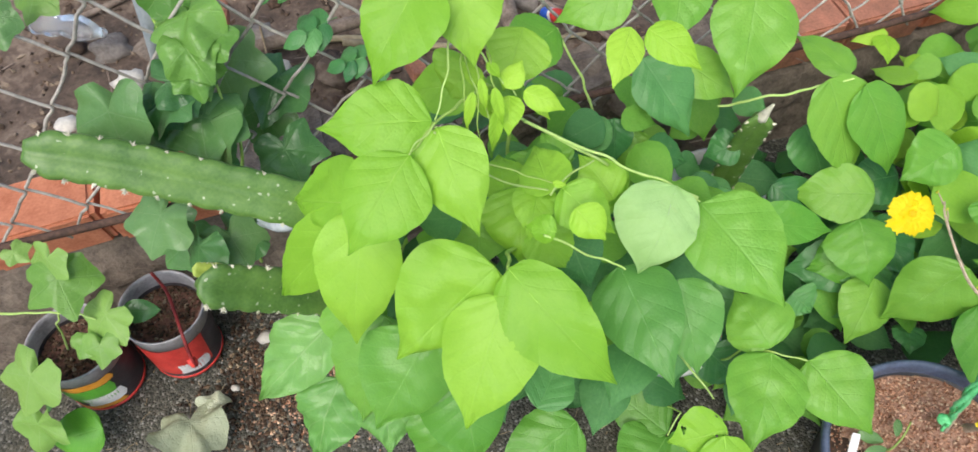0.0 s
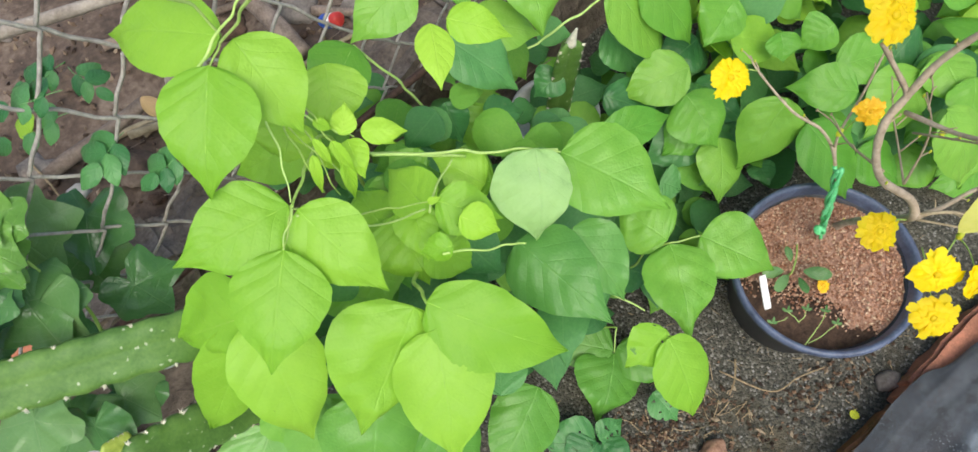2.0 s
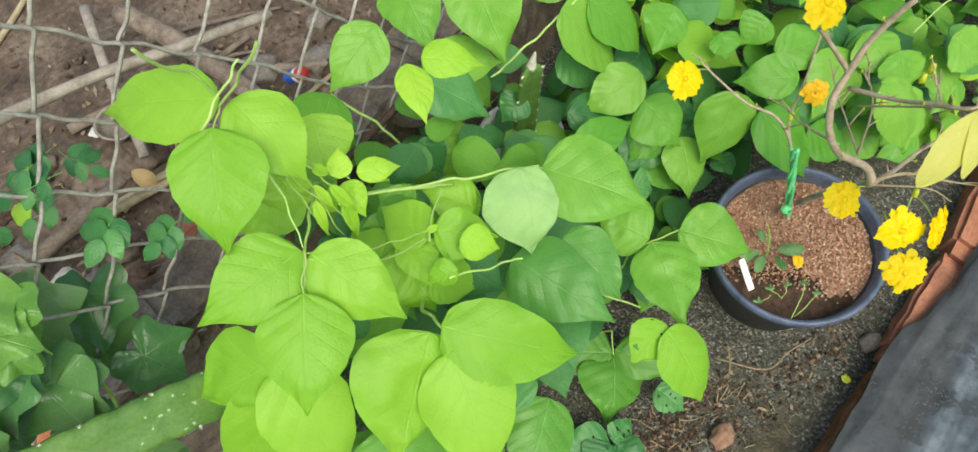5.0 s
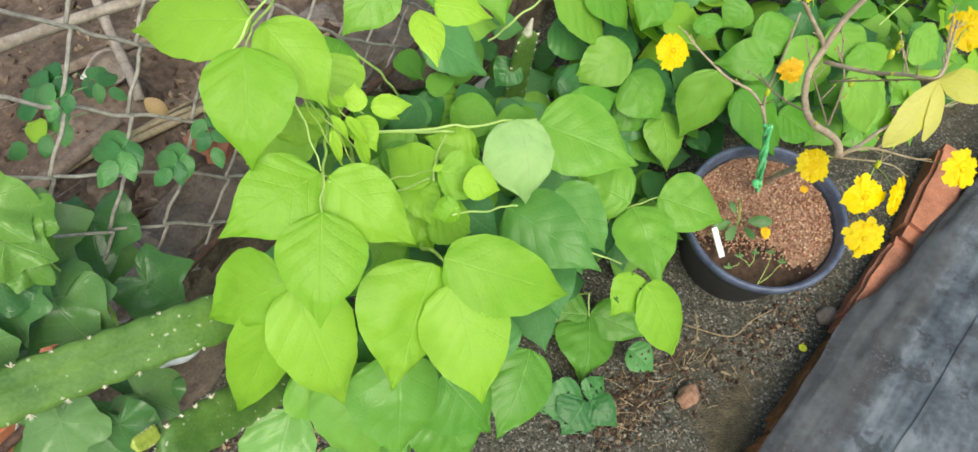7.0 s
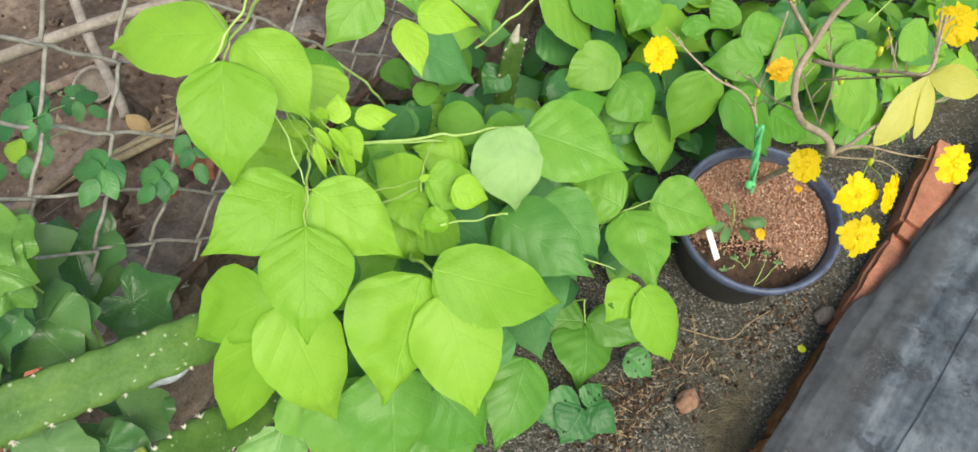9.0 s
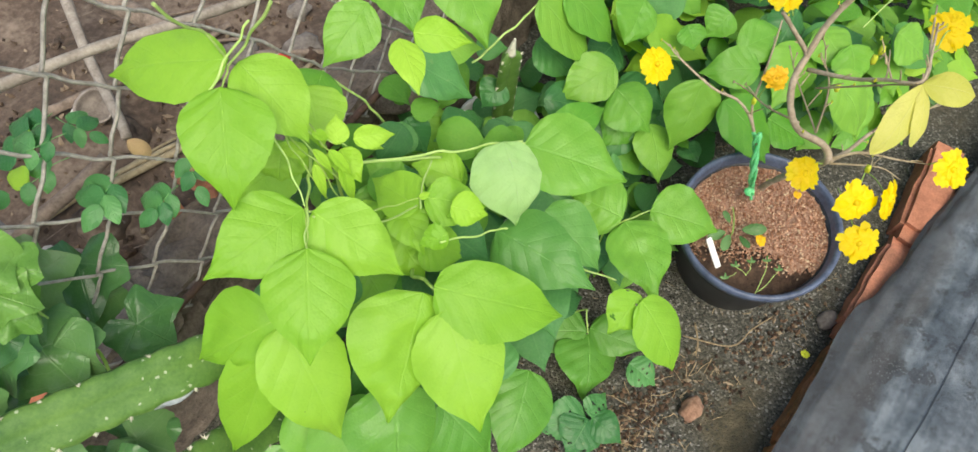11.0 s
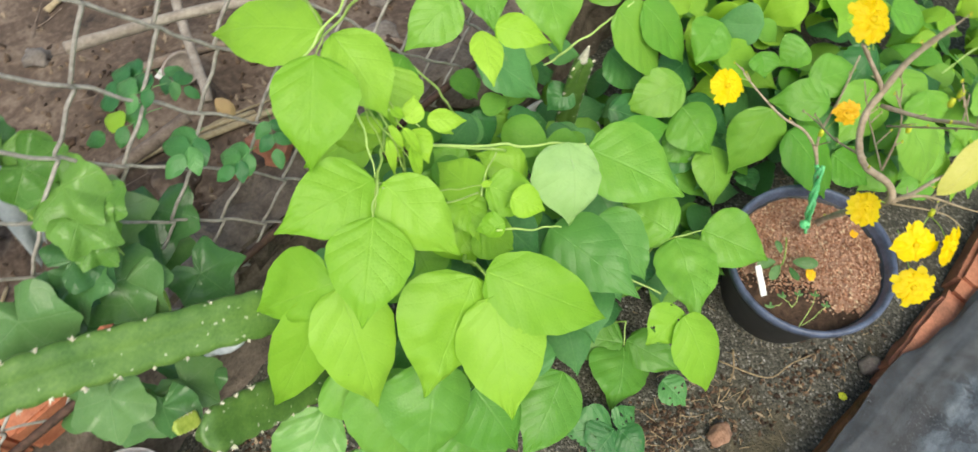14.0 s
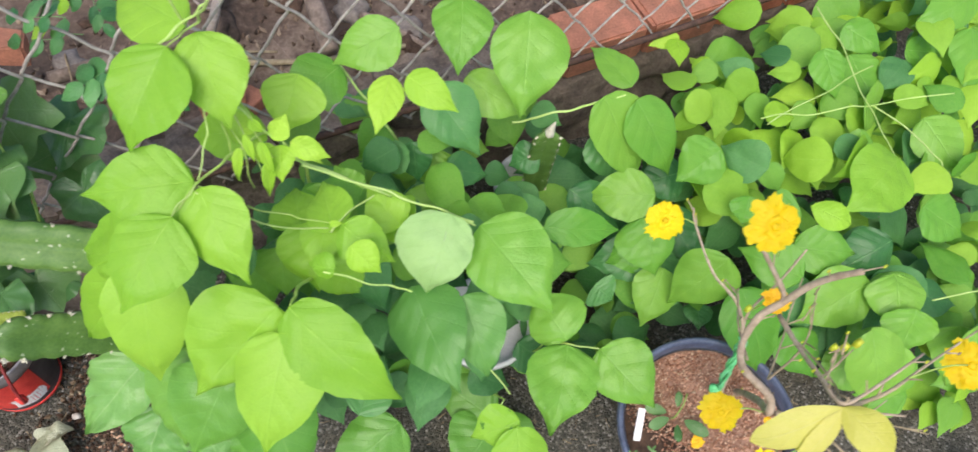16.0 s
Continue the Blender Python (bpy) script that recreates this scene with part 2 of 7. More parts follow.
CLAY = plain("fired_clay", (0.42, 0.13, 0.06), (0.66, 0.26, 0.14), 0.9, 22.0, 0.5)
CLAY_WORN = plain("worn_clay", (0.22, 0.10, 0.06), (0.54, 0.22, 0.13), 0.92, 16.0, 0.6)
MORTAR = plain("old_mortar", (0.085, 0.066, 0.050), (0.27, 0.215, 0.165), 0.95, 22.0, 1.0, 0.0, 150.0, 0.010)
ROCK = plain("stone_grey", (0.12, 0.10, 0.085), (0.31, 0.27, 0.23), 0.9, 26.0, 0.9)
SHELL = plain("dusty_shell", (0.17, 0.14, 0.115), (0.36, 0.31, 0.265), 0.85, 30.0, 0.5)
ROCK_PALE = plain("stone_pale", (0.45, 0.42, 0.36), (0.70, 0.66, 0.58), 0.85, 30.0, 0.5)
WIRE = plain("galvanised_wire", (0.25, 0.23, 0.195), (0.53, 0.495, 0.43), 0.65, 60.0, 0.3, 0.1)
DEADWOOD = plain("dead_wood", (0.11, 0.08, 0.058), (0.31, 0.24, 0.185), 0.9, 40.0, 0.7)
GREYWOOD = plain("weathered_wood", (0.20, 0.165, 0.13), (0.42, 0.365, 0.30), 0.85, 40.0, 0.6)
RUST = plain("rusty_iron", (0.045, 0.028, 0.022), (0.15, 0.085, 0.06), 0.8, 90.0, 0.6, 0.3)
CAN_GREY = plain("can_steel", (0.22, 0.21, 0.21), (0.48, 0.46, 0.46), 0.55, 24.0, 0.3, 0.2)
CAN_DARK = plain("can_dark", (0.025, 0.022, 0.026), (0.085, 0.075, 0.08), 0.5, 24.0, 0.3)
RED = plain("paint_red", (0.55, 0.03, 0.025), (0.82, 0.08, 0.06), 0.4, 26.0, 0.2)
HANDLE_RED = plain("coated_wire_red", (0.16, 0.012, 0.012), (0.36, 0.03, 0.025), 0.5, 60.0, 0.2)
ORANGE = plain("paint_orange", (0.70, 0.24, 0.02), (0.85, 0.40, 0.05), 0.45, 26.0, 0.2)
GREEN = plain("paint_green", (0.08, 0.36, 0.03), (0.18, 0.52, 0.06), 0.45, 26.0, 0.2)
WHITE = plain("white_paper", (0.62, 0.60, 0.56), (0.86, 0.85, 0.82), 0.7, 30.0, 0.2)
FOIL = plain("silvery_film", (0.42, 0.48, 0.52), (0.74, 0.80, 0.84), 0.25, 40.0, 0.6)
WHITE_POT = plain("white_plastic", (0.55, 0.55, 0.53), (0.80, 0.80, 0.78), 0.4, 20.0, 0.2)
TIE = plain("green_plastic", (0.05, 0.47, 0.12), (0.24, 0.78, 0.34), 0.35, 60.0, 0.3)
BLUE = plain("foil_blue", (0.02, 0.08, 0.45), (0.05, 0.16, 0.62), 0.3, 40.0, 0.2)
STRAW = plain("straw", (0.20, 0.14, 0.075), (0.42, 0.32, 0.18), 0.85, 80.0, 0.3)
CLOTH_GREY = plain("grey_cloth", (0.19, 0.225, 0.235), (0.36, 0.40, 0.41), 0.8, 20.0, 0.4)


def gravel_material():
    """Dark grit with pale and rusty grains, and browner earth in patches."""
    m, n, l, b = nodes_of("gritty_ground")
    tc = n.new("ShaderNodeTexCoord")
    v = n.new("ShaderNodeTexVoronoi")
    v.inputs["Scale"].default_value = 230.0
    l.new(tc.outputs["Object"], v.inputs["Vector"])
    grain = ramp(n, [(0.0, (0.038, 0.038, 0.029)), (0.55, (0.086, 0.084, 0.066)), (0.85, (0.138, 0.130, 0.098)), (1.0, (0.28, 0.27, 0.24))])
    s = n.new("ShaderNodeSeparateColor")
    l.new(v.outputs["Color"], s.inputs[0])
    l.new(s.outputs[0], grain.inputs[0])
    earth = ramp(n, [(0.3, (0.036, 0.033, 0.019)), (0.7, (0.128, 0.108, 0.064))])
    l.new(noise_of(n, l, 40.0, 6.0), earth.inputs[0])
    patch = n.new("ShaderNodeMapRange")
    patch.inputs[1].default_value, patch.inputs[2].default_value = 0.50, 0.66
    l.new(noise_of(n, l, 3.5, 5.0), patch.inputs[0])
    l.new(blend(n, l, "MIX", patch.outputs[0], grain.outputs[0], earth.outputs[0]), b.inputs["Base Color"])
    b.inputs["Roughness"].default_value = 0.92
    h = calc(n, l, "ADD", calc(n, l, "MULTIPLY", v.outputs["Distance"], -1.0), noise_of(n, l, 60.0, 5.0))
    bump(n, l, h, 0.8, 0.004, b)
    return m


def earth_material():
    """Bare red-brown earth with leaf mould."""
    m, n, l, b = nodes_of("bare_earth")
    r = ramp(n, [(0.34, (0.033, 0.024, 0.018)), (0.5, (0.118, 0.082, 0.058)), (0.66, (0.27, 0.208, 0.155))])
    a = calc(n, l, "ADD", calc(n, l, "MULTIPLY", noise_of(n, l, 7.0, 6.0), 0.6), calc(n, l, "MULTIPLY", noise_of(n, l, 70.0, 5.0), 0.4))
    l.new(a, r.inputs[0])
    l.new(r.outputs[0], b.inputs["Base Color"])
    b.inputs["Roughness"].default_value = 0.95
    bump(n, l, a, 0.9, 0.012, b)
    return m


def island_material(name, stops, rough=0.9):
    """Loose grains: each its own tone."""
    m, n, l, b = nodes_of(name)
    g = n.new("ShaderNodeNewGeometry")
    r = ramp(n, stops)
    l.new(g.outputs["Random Per Island"], r.inputs[0])
    k = noise_of(n, l, 300.0, 3.0)
    l.new(blend(n, l, "MULTIPLY", 0.5, r.outputs[0], k), b.inputs["Base Color"])
    b.inputs["Roughness"].default_value = rough
    bump(n, l, k, 0.4, 0.001, b)
    return m


def net_material():
    """Dark weed mat: fine weave, dusty patches, a little see-through."""
    m, n, l, b = nodes_of("weed_mat_weave")
    uv = n.new("ShaderNodeUVMap")
    uv.uv_map = "blade"
    s = n.new("ShaderNodeSeparateXYZ")
    l.new(uv.outputs[0], s.inputs[0])
    wu = calc(n, l, "SINE", calc(n, l, "MULTIPLY", s.outputs[0], 6.283 * 420))
    wv = calc(n, l, "SINE", calc(n, l, "MULTIPLY", s.outputs[1], 6.283 * 300))
    weave = calc(n, l, "MULTIPLY_ADD", calc(n, l, "MULTIPLY", wu, wv), 0.5, 0.5)
    dust = noise_of(n, l, 9.0, 6.0)
    fine = noise_of(n, l, 60.0, 4.0)
    r = ramp(n, [(0.39, (0.060, 0.074, 0.088)), (0.48, (0.152, 0.182, 0.208)), (0.59, (0.325, 0.372, 0.40))])
    along = n.new("ShaderNodeMapping")
    along.inputs["Scale"].default_value = (2.2, 3.0, 1.0)
    l.new(uv.outputs[0], along.inputs[0])
    streak = n.new("ShaderNodeTexNoise")
    streak.inputs["Scale"].default_value, streak.inputs["Detail"].default_value = 1.0, 6.0
    l.new(along.outputs[0], streak.inputs["Vector"])
    tone = calc(n, l, "ADD", calc(n, l, "MULTIPLY", dust, 0.45), calc(n, l, "MULTIPLY", streak.outputs["Fac"], 0.30))
    l.new(calc(n, l, "ADD", tone, calc(n, l, "MULTIPLY", fine, 0.25)), r.inputs[0])
    wet = n.new("ShaderNodeMapRange")
    wet.inputs[1].default_value, wet.inputs[2].default_value = 0.545, 0.575
    l.new(noise_of(n, l, 15.0, 6.0, "Object", 0.68), wet.inputs[0])
    damp = blend(n, l, "MIX", calc(n, l, "MULTIPLY", wet.outputs[0], 0.7), r.outputs[0], (0.035, 0.038, 0.042))
    rim = n.new("ShaderNodeMapRange")
    rim.inputs[1].default_value, rim.inputs[2].default_value = 2.75, 2.35
    l.new(calc(n, l, "MULTIPLY_ADD", noise_of(n, l, 7.0, 5.0), 2.6, calc(n, l, "ADD", s.outputs[1], -1.3)), rim.inputs[0])
    damp = blend(n, l, "MIX", calc(n, l, "MULTIPLY", rim.outputs[0], 0.62), damp, (0.098, 0.092, 0.090))
    tc = n.new("ShaderNodeTexCoord")
    bead = n.new("ShaderNodeTexVoronoi")
    bead.inputs["Scale"].default_value = 190.0
    l.new(tc.outputs["Object"], bead.inputs["Vector"])
    drop = calc(n, l, "MULTIPLY", calc(n, l, "LESS_THAN", bead.outputs["Distance"], 0.22), calc(n, l, "MULTIPLY", wet.outputs[0], 0.6))
    damp = blend(n, l, "MIX", drop, damp, (0.45, 0.48, 0.5))
    l.new(blend(n, l, "MULTIPLY", 0.45, damp, weave), b.inputs["Base Color"])
    b.inputs["Roughness"].default_value = 0.5
    bump(n, l, weave, 0.5, 0.001, b)
    t = n.new("ShaderNodeBsdfTransparent")
    mix = n.new("ShaderNodeMixShader")
    hole = n.new("ShaderNodeMapRange")
    hole.inputs[1].default_value, hole.inputs[2].default_value, hole.inputs[4].default_value = 0.2, 0.05, 0.45
    l.new(weave, hole.inputs[0])
    l.new(hole.outputs[0], mix.inputs[0])
    l.new(b.outputs[0], mix.inputs[1])
    l.new(t.outputs[0], mix.inputs[2])
    l.new(mix.outputs[0], n["Material Output"].inputs["Surface"])
    return m


GRIT, EARTH, NET = gravel_material(), earth_material(), net_material()
PEBBLE = island_material("loose_grit", [(0.0, (0.034, 0.034, 0.030)), (0.5, (0.082, 0.079, 0.066)), (0.8, (0.155, 0.138, 0.10)), (0.94, (0.30, 0.29, 0.26)), (1.0, (0.62, 0.61, 0.58))])
MULCH = island_material("brown_mulch", [(0.0, (0.042, 0.026, 0.015)), (0.5, (0.12, 0.072, 0.042)), (0.85, (0.25, 0.155, 0.09)), (1.0, (0.50, 0.41, 0.27))])
CRUMB = island_material("loose_chips", [(0.0, (0.32, 0.13, 0.06)), (0.4, (0.70, 0.37, 0.22)), (0.85, (0.92, 0.60, 0.40)), (1.0, (0.95, 0.76, 0.5))])
LITTER = island_material("leaf_litter", [(0.0, (0.06, 0.04, 0.03)), (0.6, (0.24, 0.16, 0.10)), (1.0, (0.46, 0.36, 0.25))])
bottle_m, _n, _l, _b = nodes_of("clear_plastic")
_b.inputs["Base Color"].default_value = (0.86, 0.92, 0.95, 1)
_b.inputs["Roughness"].default_value, _b.inputs["Transmission Weight"].default_value, _b.inputs["IOR"].default_value = 0.06, 0.92, 1.25

# ---- builders ----
UP = Vector((0, 0, 1))
OPEN_SIDE = Vector((-0.08, -0.50, 0.86)).normalized()
rng = random.Random(7)


def smooth(me):
    me.polygons.foreach_set("use_smooth", [True] * len(me.polygons))
    return me


def mesh_of(name, verts, faces, material, uvs=None, flat=False):
    me = bpy.data.meshes.new(name)
    me.from_pydata(verts, [], faces)
    me.materials.append(material)
    if uvs:
        layer = me.uv_layers.new(name="blade")
        for loop in me.loops:
            layer.data[loop.index].uv = uvs[loop.vertex_index]
    return me if flat else smooth(me)


def part(name, me, parent, label="", m=None):
    ob = new(name, me)
    ob.parent = parent
    if m is not None:
        ob.matrix_local = m
    return tagged(ob, label) if label else ob


def thing(name, at, label, category, group="", kind=""):
    ob = new(name)
    ob.location = at
    ob.empty_display_size = 0.05
    bpy.context.view_layer.update()
    return tagged(ob, label, category, group, kind)


def held(ob, me_world):
    """Meshes are written in world places: shift them into the thing's own frame."""
    me_world.transform(Matrix.Translation(-Vector(ob.location)))
    return me_world


def glide(points, steps=6):
    """A smooth line through the points."""
    p = [Vector(q) for q in points]
    p = [2 * p[0] - p[1]] + p + [2 * p[-1] - p[-2]]
    out = []
    for i in range(1, len(p) - 2):
        for k in range(steps):
            t = k / steps
            a, b, c, d = p[i - 1], p[i], p[i + 1], p[i + 2]
            out.append(0.5 * (2 * b + (c - a) * t + (2 * a - 5 * b + 4 * c - d) * t * t + (3 * b - a - 3 * c + d) * t ** 3))
    out.append(p[-2])
    return out


def tube(name, points, r0, r1, material, sides=7, steps=6, knobs=0.0):
    """A tapering round rod along a smooth line."""
    line = glide(points, steps)
    verts, faces = [], []
    side = None
    for i, c in enumerate(line):
        way = (line[min(i + 1, len(line) - 1)] - line[max(i - 1, 0)]).normalized()
        if side is None:
            side = way.orthogonal().normalized()
        side = (side - way * side.dot(way)).normalized()
        other = way.cross(side)
        r = r0 + (r1 - r0) * i / (len(line) - 1)
        r *= 1 + knobs * rng.uniform(-1, 1)
        for k in range(sides):
            a = 2 * math.pi * k / sides
            verts.append(c + (side * math.cos(a) + other * math.sin(a)) * r)
        if i:
            o = (i - 1) * sides
            faces += [(o + k, o + (k + 1) % sides, o + sides + (k + 1) % sides, o + sides + k) for k in range(sides)]
    o = (len(line) - 1) * sides
    faces += [tuple(range(sides - 1, -1, -1)), tuple(range(o, o + sides))]
    return mesh_of(name, verts, faces, material)


def lathe(name, profile, material, sides=48, wobble=0.0):
    """A turned form about z from (radius, height) pairs."""
    verts, faces = [], []
    for i, (r, z) in enumerate(profile):
        for k in range(sides):
            a = 2 * math.pi * k / sides
            w = 1 + wobble * math.sin(3 * a + z * 9)
            verts.append((r * w * math.cos(a), r * w * math.sin(a), z))
        if i:
            o = (i - 1) * sides
            faces += [(o + k, o + (k + 1) % sides, o + sides + (k + 1) % sides, o + sides + k) for k in range(sides)]
    return mesh_of(name, verts, faces, material)


def blade_frame(base, tip, roll=0.0, face=OPEN_SIDE):
    y = (tip - base).normalized()
    z = (face - y * face.dot(y)).normalized()
    x = y.cross(z)
    m = Matrix((x, y, z)).transposed().to_4x4()
    m.translation = base
    return m @ Matrix.Rotation(roll, 4, "Y")


def outline(v, wide, shoulder=0.5):
    """Half width of a bean leaflet along its length: straight shoulders, widest at a third, drawn out to a point."""
    if v < wide:
        return math.sin(math.pi / 2 * v / wide) ** shoulder
    t = (v - wide) / (1 - wide)
    s = max(0.0, (t - 0.45) / 0.55)
    return (1 - t ** 1.65) * (1 - 0.52 * s * s * (3 - 2 * s)) + 0.01 * (1 - t)


def blade_mesh(length, width, material, seed, shape=(0.52, 0.86), arch=0.06, cup=0.10, wave=0.02, lop=0.0, across=10, along=16, fold=0.0, spade=0.0, shoulder=0.5, quilt=0.0035, crumple=0.0):
    """One leaf blade: pointed oval, arched along, cupped or folded across, with a wavy rim and raised cross veins."""
    r = random.Random(seed)
    a, b = shape
    peak = (a / (a + b)) ** a * (b / (a + b)) ** b
    p1, p2, p3 = r.uniform(0, 6), r.uniform(0, 6), r.uniform(0, 6)
    verts, uvs, faces = [], [], []
    for j in range(along + 1):
        v = j / along
        v = v * v * (3 - 2 * v) * 0.35 + v * 0.65
        half = width / 2 * (outline(v, spade, shoulder) if spade else (v ** a * (1 - v) ** b) / peak) + 0.0006
        half += width * 0.012 * math.sin(v * 17 + p1) * v * (1 - v)
        ragged = (0.010 * math.sin(v * 37 + p2) + 0.006 * math.sin(v * 61 + p3), 0.010 * math.sin(v * 41 + p3) + 0.006 * math.sin(v * 57 + p1))
        for i in range(across + 1):
            u = 2 * i / across - 1
            w = half * (1 + lop * (1 if u > 0 else -1) + ragged[u > 0] * abs(u)) * u
            z = length * arch * 4 * v * (1 - v) - cup * width * u * u * (half / width * 2) + fold * abs(w)
            z += width * wave * (math.sin(v * 7 + p2 + u * 2.5) * abs(u) + 0.7 * math.sin(v * 13 + p3 - u * 4) * u * u)
            z += width * quilt * math.cos((v * 6 - abs(u) * 1.8) * 6.283) * min(1, abs(u) * 2)
            if crumple:
                z += width * crumple * (noise.noise(Vector((w / width * 3.2 + p1, v * 3.6, p2))) + 0.5 * noise.noise(Vector((w / width * 8, v * 9 + p3, p1))))
            z -= length * 0.05 * max(0, v - 0.75) * 4
            verts.append((w, v * length, z))
            uvs.append((i / across, v))
    n = across + 1
    for j in range(along):
        for i in range(across):
            o = j * n + i
            faces.append((o, o + 1, o + n + 1, o + n))
    return mesh_of("leaf", verts, faces, material, uvs)


def nibble(me, count, seed):
    """Holes that insects have eaten into a blade, away from its midrib."""
    r = random.Random(seed)
    bm = bmesh.new()
    bm.from_mesh(me)
    bm.faces.ensure_lookup_table()
    gone = set()
    for _ in range(count):
        f = r.choice([q for q in bm.faces if abs(q.calc_center_median().x) > 0.006])
        ring = {f}
        for _ in range(r.choice((0, 1, 1))):
            ring |= {g for q in list(ring) for ed in q.edges for g in ed.link_faces if r.random() < 0.6 and abs(g.calc_center_median().x) > 0.004}
        gone |= ring
    bmesh.ops.delete(bm, geom=list(gone), context="FACES_ONLY")
    bm.to_mesh(me)
    bm.free()


def leaf(plant, base, tip, width, age, roll=0.0, arch=None, fold=None, shoulder=None, lop=None, holes=0, crumple=None):
    """A bean leaflet from its stalk end to its tip."""
    base, tip = Vector(base), Vector(tip)
    seed = rng.randrange(10 ** 6)
    me = blade_mesh((tip - base).length * 1.05, width, LEAF[age], seed,
                    arch=rng.uniform(0.03, 0.09) if arch is None else arch, cup=rng.uniform(0.04, 0.12),
                    across=14, along=28, quilt=0.022 if age in ("glossy", "quilted") else rng.uniform(0.006, 0.012), crumple=crumple or (0.09 if age in ("glossy", "quilted") else rng.uniform(0.02, 0.05)), wave=0.06 if age == "glossy" else rng.uniform(0.012, 0.034), lop=rng.uniform(-0.12, 0.12) if lop is None else lop, spade=rng.uniform(0.28, 0.37), shoulder=shoulder or rng.uniform(0.42, 0.58), fold=rng.uniform(0.0, 0.20) if fold is None else fold)
    if holes:
        nibble(me, holes, seed)
    ob = part("leaf", me, plant)
    ob.matrix_local = Matrix.Translation(-Vector(plant.location)) @ blade_frame(base, tip, roll + rng.uniform(-0.12, 0.12))
    spine = [Vector(me.vertices[j * 15 + 7].co) - Vector((0, 0, 0.0004)) for j in range(0, 24, 3)]
    part("midrib", tube("midrib", spine, 0.0006, 0.0002, RIB[age], 5, 3), ob)
    return ob


def stalk(plant, points, r0=0.0022, r1=0.0015, name="stalk", material=None):
    pts = [Vector(p) for p in points]
    line = [pts[0]]
    for a, b in zip(pts, pts[1:]):
        sway = min(0.006, 0.05 * (b - a).length)
        for f in (0.33, 0.67):
            line.append(a.lerp(b, f) + Vector((rng.uniform(-1, 1), rng.uniform(-1, 1), rng.uniform(-1, 1))) * sway)
        line.append(b)
    return part(name, held(plant, tube(name, line, r0, r1, material or STALK, 7, 4, 0.06)), plant)


def lobed_mesh(size, material, seed, lobes=5, depth=0.24, curl=0.6):
    """A broad five-cornered gourd leaf with a notch at the stalk. A larger depth fills the bays between the corners."""
    r = random.Random(seed)
    rings, spokes = 7, 96
    p1, p2, p3 = r.uniform(0, 6), r.uniform(0, 6), r.uniform(0, 6)
    side = [r.uniform(0.88, 1.12), r.uniform(0.88, 1.12)]
    bay = 0.34 + 0.22 * depth
    corners = [(-math.pi, 0.12)]
    for way, far in ((-2.72, 0.36), (-2.15, 0.50 * side[0]), (-1.62, bay), (-1.08, 0.62 * side[0]), (-0.52, bay + 0.02), (0.0, 0.72),
                     (0.52, bay + 0.02), (1.08, 0.62 * side[1]), (1.62, bay), (2.15, 0.50 * side[1]), (2.72, 0.36)):
        corners.append((way + r.uniform(-0.07, 0.07), far * r.uniform(0.95, 1.05)))
    corners.append((math.pi, 0.12))

    def rim(off):
        """How far the rim lies in one direction: nearly straight runs between the corners."""
        for (a0, r0), (a1, r1) in zip(corners, corners[1:]):
            if a0 <= off <= a1:
                f = (off - a0) / (a1 - a0)
                return r0 * r1 / (r1 * (1 - f) + r0 * f)
        return 0.12

    verts, uvs, faces = [(0, 0, 0)], [(0.5, 0.0)], []
    for k in range(spokes):
        a = 2 * math.pi * k / spokes
        off = math.atan2(math.sin(a - math.pi / 2), math.cos(a - math.pi / 2))
        rad = rim(off) * size * (1 + 0.03 * (abs((k * 0.29 + p3) % 2 - 1) - 0.5) + 0.015 * math.sin(a * 11 + p1))
        for j in range(1, rings + 1):
            q = j / rings
            x, y = math.cos(a) * rad * q, math.sin(a) * rad * q
            vein = math.cos(off * lobes / 2.2)
            z = size * (curl * (0.09 * math.sin(a * 2 + p1) * q * q + 0.05 * math.cos(a * 5 + p2) * q * q + 0.07 * noise.noise(Vector((x / size * 2.6 + p1, y / size * 2.6, p2)))) - 0.08 * q * q - 0.02 * vein * vein * q)
            verts.append((x, y, z))
            uvs.append((0.5 + 0.5 * q * math.sin(off * lobes / 2), q))
    for k in range(spokes):
        o, w = 1 + k * rings, 1 + (k + 1) % spokes * rings
        faces.append((0, o, w))
        faces += [(o + j, o + j + 1, w + j + 1, w + j) for j in range(rings - 1)]
    return mesh_of("leaf", verts, faces, material, uvs)


def lobed_leaf(plant, middle, size, age, turn=0.0, face=None, depth=0.56):
    """A lobed leaf about its stalk's end; turn: where its tip points, degrees from straight down the slope."""
    c, size = Vector(middle), size * 1.10
    z = (Vector(face) if face else OPEN_SIDE + Vector((rng.uniform(-0.55, 0.55), rng.uniform(-0.5, 0.4), 0))).normalized()
    down = Vector((0, 0, -1)) - z * Vector((0, 0, -1)).dot(z)
    y = (Matrix.Rotation(radians(turn), 3, z) @ down.normalized()).normalized()
    m = Matrix((y.cross(z), y, z)).transposed().to_4x4()
    m.translation = c - y * size * 0.12 - Vector(plant.location)
    ob = part("leaf", lobed_mesh(size, LEAF[age], rng.randrange(10 ** 6), depth=depth, curl=1.5 if age == "gourd_bright" else rng.uniform(0.3, 1.0)), plant)
    ob.matrix_local = m
    return ob


